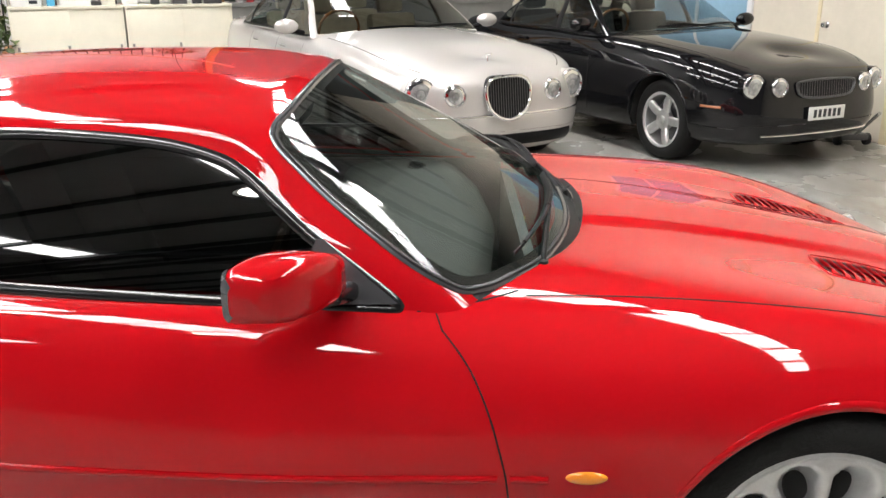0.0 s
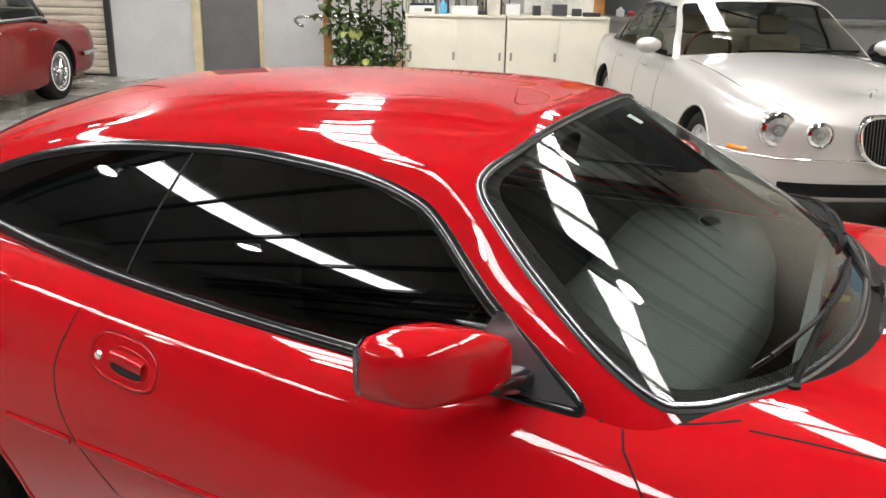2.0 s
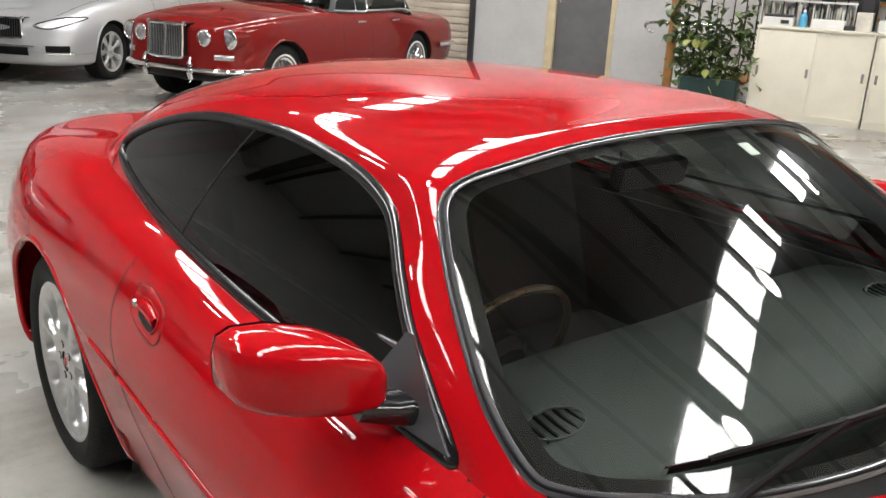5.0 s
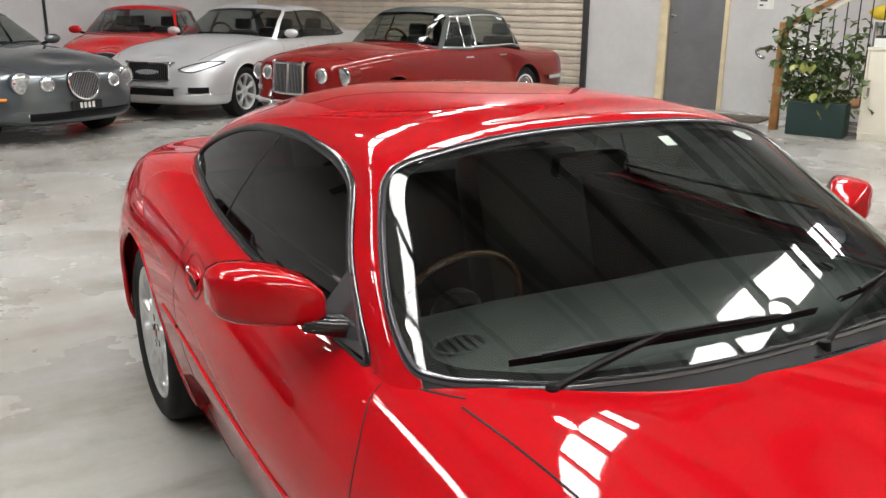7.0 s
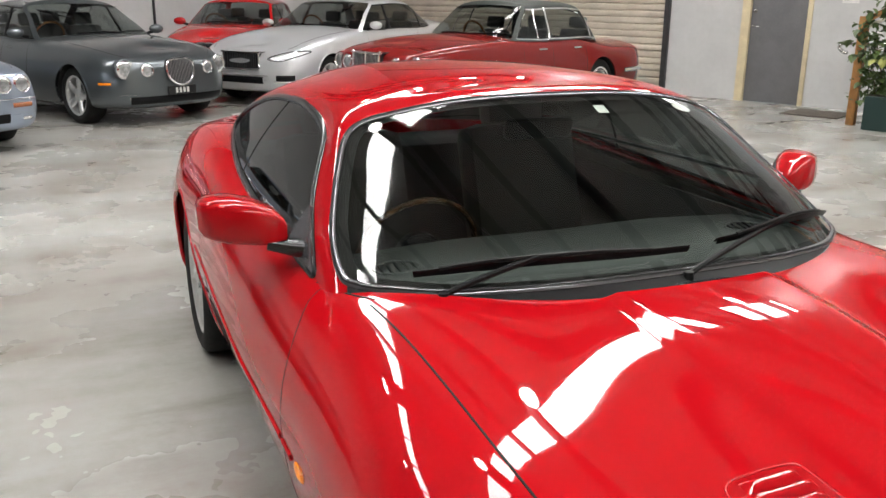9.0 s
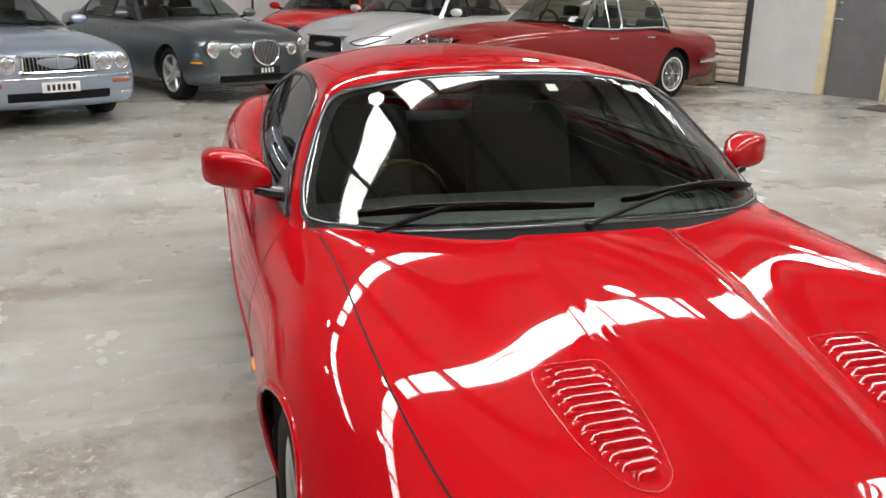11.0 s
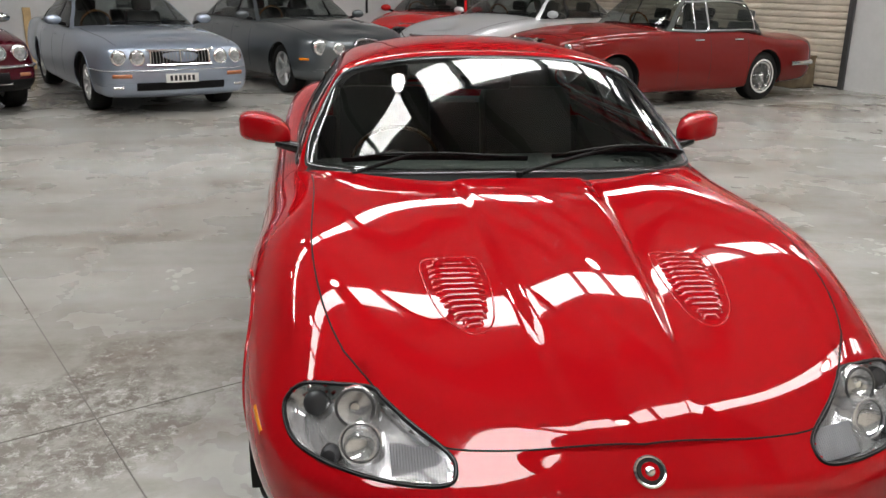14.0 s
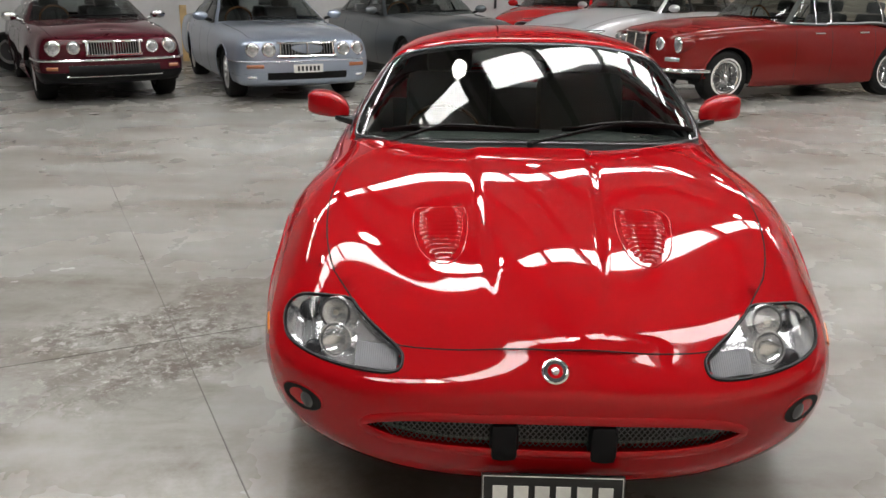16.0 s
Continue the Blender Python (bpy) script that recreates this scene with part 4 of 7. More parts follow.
x_type = dict(surround_paint=GRAPHITE, surround=0.02, wb=2.71, fo=0.86, ro=1.10, width=1.79, nose=0.745, cowl=0.94, belt=0.95, tail=0.97, roof=1.39, corner=0.70, bulge=0.04, wsb=0.68, rwb=-1.6,
              lamps=[(0.63, 0.66, 0.082), (0.44, 0.65, 0.066)], grille=[(0, 0.70), (0.25, 0.69), (0.30, 0.66), (0.24, 0.58), (0, 0.565), (-0.24, 0.58), (-0.30, 0.66), (-0.25, 0.69)], dark_bars=True,
              rim=0.22, radius=0.32, plate=(0.45, PLATE_WHITE, INK), strips=[(0.29, 0.305, 1.1, CHROME)], indicators=[(0.82, 0.50, 0.06, 0.022)], indicator_glass=DULL_AMBER)
build_sedan("saloon_car", from_front(3.0, 4.92, -64, 2.71), "black saloon with silver five-spoke wheels", BLACK, x_type)
xj = dict(wb=2.87, fo=0.95, ro=1.2, width=1.80, nose=0.765, cowl=0.91, belt=0.93, tail=0.93, roof=1.31, corner=0.80, bulge=0.03, wsb=0.72, rwb=-1.65,
          lamps=[(0.66, 0.655, 0.082), (0.47, 0.655, 0.082)], grille=[(0.33, 0.735), (0.33, 0.735), (0.335, 0.595), (0.32, 0.575), (-0.32, 0.575), (-0.335, 0.595), (-0.33, 0.735), (-0.33, 0.735)], mid_bar=True, bar_step=0.037,
          rim=0.205, radius=0.32, plate=(0.43, PLATE_WHITE, INK), indicators=[(0.64, 0.46, 0.2, 0.045)], fogs=[(0.68, 0.33, 0.10, 0.03)], wraps=[(0.51, 0.525, 0.012, CHROME)], strips=[(0.295, 0.385, 1.0, SEAL)], indicator_glass=DULL_AMBER, bar_paint=GRILLE_GREY, wheel="ten", spokes=10)
build_sedan("saloon_car", from_front(-7.4, -2.72, 26, 2.87), "pale blue saloon with chrome grille", BLUE_SILVER, xj)
series = dict(xj, fo=0.88, nose=0.80, cowl=0.93, valance=0.40, chin=0.30, bumper_paint=SEAL, mirror_paint=CHROME, chrome=True, lamps=[(0.665, 0.685, 0.088), (0.45, 0.685, 0.072)], indicators=[(0.70, 0.45, 0.12, 0.04)], fogs=[], plate=None,
              wraps=[(0.52, 0.56, 0.03, CHROME)], strips=[(0.37, 0.48, 1.05, SEAL), (0.345, 0.365, 1.1, CHROME)], grille=[(0.30, 0.755), (0.30, 0.755), (0.30, 0.62), (0.28, 0.60), (-0.28, 0.60), (-0.30, 0.62), (-0.30, 0.755), (-0.30, 0.755)], bar_step=0.03)
build_sedan("saloon_car", from_front(-6.95, -5.05, 32, 2.87), "maroon saloon with chrome bumper and grille", MAROON, series)
classic = dict(wb=2.73, fo=0.80, ro=1.22, width=1.70, nose=0.86, cowl=0.99, belt=0.98, tail=0.86, roof=1.45, corner=0.74, bulge=0.05, no_mirror=True, valance=0.395, chin=0.345, bumper_paint=SEAL, wst=0.14, rwt=-1.15, splay=0.0, chrome=True, roof_w=0.66, wsb=0.62, rwb=-1.45,
               lamps=[(0.66, 0.735, 0.094), (0.42, 0.735, 0.078)], grille=[(0.22, 0.855), (0.22, 0.855), (0.225, 0.60), (0.19, 0.54), (-0.19, 0.54), (-0.225, 0.60), (-0.22, 0.855), (-0.22, 0.855)], mid_bar=True, bar_step=0.022,
               surround=0.035, wheel="wire", white=True, rim=0.20, radius=0.335, wraps=[(0.40, 0.46, 0.05, CHROME)], indicators=[(0.62, 0.56, 0.17, 0.05)], indicator_glass=LAMP_FACE, bar_paint=GRILLE_GREY, rake=0.10, grille_out=0.06, over_riders=(0.30, 0.43), rear_bar=0.50, roof_paint=None)
classic["roof_paint"] = material("dark_green_vinyl", (0.02, 0.025, 0.022), 0.5, grain=0.2, scale=20)
build_sedan("classic_saloon", from_front(-7.62, 2.63, -67, 2.73), "dark red classic saloon with chrome grille and wire wheels", OLD_RED, classic)
xf = dict(wb=2.909, fo=0.87, ro=1.18, width=1.88, nose=0.72, cowl=1.0, belt=1.0, tail=1.05, roof=1.46, corner=0.72, bulge=0.05, wsb=0.75, rwb=-1.75,
          lamps=[], slant_lamps=[(0.44, 0.655), (0.62, 0.63), (0.79, 0.69), (0.86, 0.75), (0.74, 0.755), (0.56, 0.71)], grille=[(0.30, 0.735), (0.30, 0.735), (0.31, 0.58), (0.28, 0.52), (-0.28, 0.52), (-0.31, 0.58), (-0.30, 0.735), (-0.30, 0.735)],
          dark_bars=True, bar_step=0.03, rim=0.235, radius=0.335, strips=[(0.33, 0.42, 0.75, SEAL), (0.43, 0.445, 0.9, CHROME)], fogs=[(0.68, 0.41, 0.22, 0.075, SEAL), (0.67, 0.36, 0.27, 0.022, CHROME)], wheel="ten", spokes=7, mirror_paint=SILVER)
build_sedan("saloon_car", from_front(-10.25, 1.5, -50, 2.909), "silver saloon with slanted headlamps", SILVER, xf)
hatch = dict(wb=2.5, fo=0.8, ro=0.7, width=1.68, nose=0.75, cowl=0.98, belt=0.98, tail=1.0, roof=1.42, corner=0.75, wsb=0.75, rwb=-1.6, rwt=-1.4, lamps=[(0.55, 0.68, 0.09)], grille=OVAL, dark_bars=True)
build_sedan("hatchback_car", from_front(-12.2, 0.95, -25, 2.5), "bright red hatchback behind the other cars", HATCH_RED, hatch)



# ---------------------------------------------------------------- along the door wall
def door_leaf():
    door = thing("door_1", hall(0, 0), "dark grey flush door in a cream frame, closed", "door", kind="structure")
    part("leaf", box(DOOR_A + 0.13, WALL_D + 0.02, 0.005, DOOR_B - 0.02, WALL_D + 0.06, 2.05, 0.003), DOOR_GREY, door)
    for nm, a0, a1, z0, z1 in (("frame_post", DOOR_A, DOOR_A + 0.125, 0, 2.14), ("frame_post", DOOR_B - 0.055 + 0.04, DOOR_B + 0.05, 0, 2.14), ("frame_head", DOOR_A + 0.125, DOOR_B - 0.015, 2.06, 2.14)):
        part(nm, box(a0, WALL_D - 0.03, z0, a1, WALL_D + 0.12, z1, 0.006), FRAME_CREAM, door, "cream painted frame")
    lk = part("door_lever", rod((DOOR_A + 0.19, WALL_D + 0.02, 1.10), (DOOR_A + 0.19, WALL_D - 0.05, 1.10), 0.012), STEEL, door)
    part("lever_grip", rod((DOOR_A + 0.19, WALL_D - 0.05, 1.10), (DOOR_A + 0.30, WALL_D - 0.05, 1.10), 0.009), STEEL, lk)
    part("door_knob", lathe([(0.0, -0.045), (0.02, -0.04), (0.026, -0.025), (0.012, -0.01), (0.03, 0.0)], 18), STEEL, door, m=pose(DOOR_A + 0.19, WALL_D + 0.02, 1.32))
    return door


door_leaf()

shutter = thing("door_2", hall(0, 0), "cream ribbed roller shutter, lowered", "roller shutter", kind="structure")
for i in range(33):
    z0 = 0.03 + 0.105 * i
    bm = bmesh.new()
    prof = [(0.0, 0.0), (0.022, 0.012), (0.03, 0.045), (0.022, 0.085), (0.0, 0.097), (0.0, 0.104)]
    v0 = [bm.verts.new((WALL_L + 0.02, WALL_D + 0.05 - d, z0 + h)) for d, h in prof]
    v1 = [bm.verts.new((SH_A - 0.06, WALL_D + 0.05 - d, z0 + h)) for d, h in prof]
    for k in range(len(prof) - 1):
        bm.faces.new((v0[k], v1[k], v1[k + 1], v0[k + 1]))
    part("slat", bm, SHUTTER, shutter)
part("guide_rail", box(SH_A - 0.07, WALL_D - 0.05, 0, SH_A + 0.02, WALL_D + 0.1, 3.6, 0.006), GRAPHITE, shutter, "grey steel guide rail")
part("backing", box(WALL_L + 0.02, WALL_D + 0.07, 0, SH_A - 0.06, WALL_D + 0.10, 3.6), BEAM, shutter)

rail = thing("handrail", hall(0, 0), "bent stainless steel wall handrail", "handrail")
part("bar", tube(smooth_line([(-1.7, WALL_D - 0.30, 0.93), (-2.2, WALL_D - 0.34, 0.93), (-2.52, WALL_D - 0.36, 0.92), (-2.58, WALL_D - 0.36, 0.87), (-2.52, WALL_D - 0.36, 0.81), (-2.46, WALL_D - 0.36, 0.80)], 8), 0.022, 10), STEEL, rail)
part("bracket", rod((-2.25, WALL_D, 0.85), (-2.25, WALL_D - 0.33, 0.91), 0.012), STEEL, rail)
notice = part("wall_notice", box(-2.74, WALL_D - 0.006, 1.44, -2.52, WALL_D - 0.001, 1.76), PLATE_WHITE, None, m=hall(0, 0))
tagged(notice, "white paper notice taped to the grey wall", "notice")
for i, (z0, w) in enumerate(((1.66, 0.14), (1.60, 0.16), (1.54, 0.10), (1.48, 0.05))):
    part("plain_bar", box(-2.71, WALL_D - 0.0075, z0, -2.71 + w, WALL_D - 0.006, z0 + 0.02), INK, notice)
mat_ob = part("door_mat", box(-3.0, 9.5, 0.0, -2.25, 10.2, 0.014, 0.004), material("coir_mat", (0.09, 0.075, 0.06), 0.95, grain=0.4, scale=40, bump=0.8, bump_scale=200), None, m=hall(0, 0))
tagged(mat_ob, "dark brown coir mat on the concrete", "door mat")

# stair with its rail, posts and plants
TIMBER = material("oiled_pine", (0.42, 0.20, 0.06), 0.45, grain=0.5, scale=6, bump=0.1)
IRON = material("black_iron", (0.012, 0.012, 0.013), 0.5)
stair = thing("stair", hall(0, 0), "steep open stair with timber rail and black balusters", "stair")
for i in range(14):
    a = -1.62 + 0.27 * i
    part("tread", box(a, 9.25, 0.17 * (i + 1) - 0.035, a + 0.30, 10.40, 0.17 * (i + 1), 0.006), TIMBER, stair)
part("newel_post", box(-2.0, 9.08, 0, -1.90, 9.18, 1.30, 0.008), TIMBER, stair, "orange stained timber newel post")
SL = 0.60
rl = bmesh.new()
add_box(rl, 0, -0.035, -0.03, 4.6, 0.035, 0.03, 0.008, pose(-1.95, 9.13, 1.24, 0, -math.degrees(math.atan(SL)), 0))
part("hand_rail", rl, TIMBER, stair)
rl = bmesh.new()
add_box(rl, 0, -0.02, -0.04, 4.6, 0.02, 0.0, 0.004, pose(-1.95, 9.13, 1.17, 0, -math.degrees(math.atan(SL)), 0))
part("rail_fascia", rl, CAB, stair, "pale strip under the rail")
for i in range(22):
    a = -1.80 + 0.135 * i
    part("baluster", rod((a, 9.13, max(0.05, 0.25 + SL * (a + 1.95) - 0.45)), (a, 9.13, 1.17 + SL * (a + 1.95)), 0.008, 6), IRON, stair)

LEAF = material("pothos_leaf", (0.075, 0.12, 0.03), 0.4, grain=0.6, scale=3)
LEAF_PALE = material("pale_leaf", (0.25, 0.27, 0.06), 0.45, grain=0.5, scale=4)
STEM = material("brown_stem", (0.09, 0.06, 0.03), 0.8)
POT = material("dark_green_plastic", (0.012, 0.035, 0.032), 0.4)
SOIL = material("potting_soil", (0.03, 0.022, 0.015), 0.95, grain=0.4, scale=30)


def leaf_mesh(bm, p, d, size, rng):
    """One heart-shaped leaf, folded along its rib."""
    d = Vector(d).normalized()
    side = d.cross(Vector((rng.uniform(-0.3, 0.3), rng.uniform(-0.3, 0.3), 1))).normalized()
    up = side.cross(d)
    L, w = size, size * 0.38
    pts = [(0, 0, 0), (0.25, 0.8, 0.12), (0.55, 1.0, 0.14), (0.8, 0.55, 0.05), (1, 0, -0.12), (0.8, -0.55, 0.05), (0.55, -1.0, 0.14), (0.25, -0.8, 0.12)]
    mid = bm.verts.new(Vector(p) + d * L * 0.5)
    vs = [bm.verts.new(Vector(p) + d * L * u + side * w * v + up * L * h) for u, v, h in pts]
    for i in range(8):
        bm.faces.new((mid, vs[i], vs[(i + 1) % 8]))


def foliage(rng, stems, count, size, spread):
    """Leaves in loose clumps along some stems."""
    bm, sm = bmesh.new(), bmesh.new()
    for line in stems:
        pts = smooth_line(line, 6)
        for a, b in zip(pts, pts[1:]):
            add_rod(sm, a, b, 0.006, 5)
        for _ in range(count):
            p = rng.choice(pts) + Vector((rng.gauss(0, spread), rng.gauss(0, spread * 0.7), rng.gauss(0, spread)))
            leaf_mesh(bm, p, (rng.uniform(-1, 1), rng.uniform(-1, 0.6), rng.uniform(-0.9, 0.4)), size * rng.uniform(0.6, 1.35), rng)
    return bm, sm


rng = random.Random(4)
planter = thing("potted_climber", hall(0, 0), "climbing pothos in a dark green planter box by the stair", "plant")
bm = bmesh.new()
add_box(bm, -1.72, 8.78, 0, -1.06, 9.06, 0.40, 0.02)
part("planter_box", bm, POT, planter, "dark green plastic planter")
part("soil", box(-1.70, 8.80, 0.36, -1.08, 9.04, 0.41, 0.01), SOIL, planter)
stems = [[(-1.65 + 0.09 * i, 8.92, 0.4), (-1.70 + 0.10 * i + rng.uniform(-0.1, 0.1), 9.0, 0.75), (-1.75 + 0.11 * i + rng.uniform(-0.15, 0.15), 9.08, 1.0 + rng.uniform(-0.2, 0.35))] for i in range(7)]
stems += [[(-1.6, 8.95, 0.4), (-1.85, 9.05, 0.8), (-1.93, 9.05, 1.2), (-1.7, 9.1, 1.42)], [(-1.62, 8.95, 0.4), (-1.66, 9.05, 0.9), (-1.62, 9.12, 1.45)]]
lv, st = foliage(rng, stems, 78, 0.105, 0.085)
tagged(part("leaves", lv, LEAF, planter), kind="stuff")
tagged(part("stem_tangle", st, STEM, planter), kind="stuff")
lv, st = foliage(rng, [[(-1.4, 8.86, 0.42), (-1.35, 8.85, 0.55)], [(-1.55, 8.9, 0.8), (-1.45, 8.95, 1.0)]], 7, 0.12, 0.09)
tagged(part("pale_leaves", lv, LEAF_PALE, planter, "yellowing leaves"), kind="stuff")
st.free()
lv, st = foliage(rng, [[(-1.98, 9.08, 0.35), (-2.0, 9.06, 0.8), (-1.98, 9.06, 1.25), (-1.8, 9.1, 1.35)]], 26, 0.06, 0.05)
vine = part("climbing_vine", lv, LEAF, None, m=hall(0, 0))
tagged(vine, "thin vine winding round the newel post", "vine")
st.free()

# two sliding-door cabinets
PULL = material("grey_pull", (0.28, 0.27, 0.25), 0.4, 0.5)
for i, (a0, a1) in enumerate(((-0.93, 0.31), (0.33, 1.59))):
    cab = thing("sliding_cabinet", hall(0, 0), "cream metal cabinet with two sliding doors", "cabinet", "cream cabinets")
    part("carcass", box(a0, 8.89, 0.06, a1, 9.32, 1.02, 0.004), CAB, cab)
    part("plinth", box(a0 + 0.004, 8.875, 0, a1 - 0.004, 9.31, 0.06), CAB, cab)
    part("top", box(a0 - 0.006, 8.855, 1.02, a1 + 0.006, 9.325, 1.05, 0.003), CAB, cab)
    mid = (a0 + a1) / 2
    for x0, x1, y0, hs in ((a0 + 0.025, mid + 0.02, 8.862, (a0 + 0.06, mid - 0.02)), (mid - 0.0, a1 - 0.025, 8.878, (a1 - 0.06,))):
        d = part("sliding_door", box(x0, y0, 0.085, x1, y0 + 0.012, 1.0, 0.002), CAB, cab)
        for hx in hs:
            part("recessed_pull", box(hx - 0.014, y0 - 0.003, 0.50, hx + 0.014, y0, 0.60, 0.002), PULL, d)
    for nm, q in (("side_stile", (a0, 8.858, 0.07, a0 + 0.022, 8.89, 1.02)), ("side_stile", (a1 - 0.022, 8.858, 0.07, a1, 8.89, 1.02)), ("bottom_track", (a0 + 0.022, 8.858, 0.06, a1 - 0.022, 8.888, 0.085))):
        part(nm, box(*q), CAB, cab)

# on the cabinets
WHITE = material("white_plastic", (0.75, 0.75, 0.74), 0.35, grain=0.08)
DARK = material("dark_plastic", (0.03, 0.03, 0.035), 0.4)
PAPER = material("paper", (0.68, 0.65, 0.58), 0.8, grain=0.25, scale=10)
SIGN_GREEN = material("sign_green", (0.008, 0.075, 0.05), 0.4, grain=0.15)
TOP = 1.05
printer = thing("printer", hall(-0.73, 9.02, TOP), "small white and black desktop printer", "printer")
part("body", box(-0.16, -0.12, 0, 0.16, 0.14, 0.10, 0.012), WHITE, printer)
part("lid", box(-0.155, -0.11, 0.10, 0.155, 0.13, 0.125, 0.008), DARK, printer, "black lid")
part("display", box(0.03, -0.122, 0.03, 0.12, -0.118, 0.07), INK, printer)
bottle = thing("hand_gel_bottle", hall(-0.47, 9.0, TOP), "clear pump bottle of blue hand gel", "bottle")
part("bottle_body", lathe([(0.0, 0.0), (0.042, 0.0), (0.045, 0.02), (0.045, 0.12), (0.02, 0.15), (0.016, 0.165)], 20, "z"), material("blue_gel", (0.10, 0.42, 0.68), 0.15, coat=0.8), bottle)
part("pump", lathe([(0.016, 0.165), (0.018, 0.185), (0.006, 0.19), (0.006, 0.225), (0.014, 0.228), (0.0, 0.235)], 12, "z"), WHITE, bottle)
shelf = thing("paper_rack", hall(0, 0), "pale wire rack full of folders behind the printer", "rack")
part("shelf_board", box(-0.97, 9.12, TOP + 0.27, 0.06, 9.34, TOP + 0.29), WHITE, shelf)
for a in (-0.96, -0.55, -0.25, 0.04):
    part("upright", box(a, 9.12, TOP, a + 0.012, 9.34, TOP + 0.27), WHITE, shelf)
for i in range(34):
    a = -0.93 + 0.028 * i + rng.uniform(-0.004, 0.004)
    part("folder", box(a, 9.14, TOP, a + rng.uniform(0.008, 0.02), 9.32, TOP + rng.uniform(0.17, 0.25)), rng.choice((PAPER, PAPER, WHITE, CAB, GRAPHITE)), shelf)
for nm, lab, a, b, w, d, h, mt in (("document_tray", "white document tray on the cabinet", -0.2, 9.02, 0.34, 0.14, 0.10, WHITE), ("card_box", "small white card box", 0.16, 9.02, 0.16, 0.13, 0.20, PAPER),
                                   ("desk_phone", "black desk phone on the cabinet", 0.02, 8.98, 0.12, 0.10, 0.05, DARK), ("monitor", "small dark monitor behind the boxes", 0.16, 9.18, 0.22, 0.04, 0.36, DARK),
                                   ("stapler_box", "white box of stationery", 0.40, 9.03, 0.18, 0.16, 0.13, WHITE), ("speaker", "little black speaker on the cabinet", 0.70, 9.05, 0.10, 0.10, 0.12, DARK),
                                   ("calculator", "grey desk calculator on the cabinet", 0.98, 9.02, 0.18, 0.12, 0.14, GRAPHITE), ("card_stand", "dark card stand on the cabinet", 1.20, 9.05, 0.12, 0.08, 0.09, DARK), ("key_tray", "flat black key tray", 1.38, 9.0, 0.22, 0.14, 0.05, DARK)):
    ob = part(nm, box(-w / 2, -d / 2, 0, w / 2, d / 2, h, 0.01), mt, None, m=hall(a, b, TOP, rng.uniform(-8, 8)))
    tagged(ob, lab, nm.replace("_", " "))
ball = bmesh.new()
bmesh.ops.create_uvsphere(ball, u_segments=24, v_segments=14, radius=1)
for v in ball.verts:
    k = 1 - abs(v.co.x) ** 3 * 0.35
    v.co = Vector((v.co.x * 0.14, v.co.y * 0.085 * k, v.co.z * 0.085 * k))
fb = part("football", ball, material("yellow_leather", (0.72, 0.52, 0.02), 0.4, grain=0.15, bump=0.3, bump_scale=150), None, m=hall(-0.90, 9.22, TOP + 0.375, 20))
tagged(fb, "yellow oval football on the rack", "ball")
hubcap = thing("wheel_trim", hall(-0.62, 9.25, TOP + 0.29 + 0.17) , "silver spoked wheel trim leaning on the rack", "wheel trim")
part("outer_ring", lathe([(0.17, 0.0), (0.165, -0.02), (0.14, -0.022), (0.135, 0.0)], 36), ALLOY, hubcap)
part("hub", lathe([(0.0, -0.03), (0.035, -0.028), (0.05, 0.0)], 20), DARK, hubcap)
for i in range(9):
    part("spoke", box(0.04, -0.015, -0.014, 0.145, 0.0, 0.014, 0.003), ALLOY, hubcap, m=pose(0, 0, 0, 0, 40 * i, 0))
part("back", lathe([(0.0, 0.004), (0.16, 0.004)], 30), DARK, hubcap)
screen_wall = part("wall_screen", box(-0.98, 9.39, 1.05, 1.45, 9.42, 2.9), WALL_GREY, None, m=hall(0, 0))
tagged(screen_wall, "light grey panel between cabinets and stair", "wall", kind="structure")
sign = part("board_sign", box(-0.10, 9.36, 1.37, 0.54, 9.38, 1.95, 0.004), SIGN_GREEN, None, m=hall(0, 0))
tagged(sign, "dark green sign board with pale letters", "sign")
txt = bpy.data.curves.new("sign_text", "FONT")
txt.body, txt.size, txt.align_x, txt.extrude = "MOTORS", 0.105, "CENTER", 0.001
tob = new("sign_text", txt)
bpy.context.view_layer.update()
tme = bpy.data.meshes.new_from_object(tob)
bpy.data.objects.remove(tob)
part("sign_letters", tme, PAPER, sign, "pale lettering", m=pose(0.22, 9.358, 1.53, 90))
for i in range(9):
    part("plain_bar", box(-0.02 + 0.055 * i, 9.357, 1.42, 0.015 + 0.055 * i, 9.36, 1.47), PAPER, sign)
panel = part("photo_panel", box(0.56, 9.36, 1.06, 1.46, 9.375, 2.3), material("photo_print", (0.74, 0.74, 0.70), 0.4, grain=0.5, scale=2.2, dark=0.7), None, m=hall(0, 0))
tagged(panel, "large pale picture panel behind the cabinet", "picture")
post = part("timber_post", box(1.45, 9.30, 0, 1.585, 9.42, CEIL - 0.35, 0.008), TIMBER, None, m=hall(0, 0))
tagged(post, "orange stained timber post", "post", kind="structure")
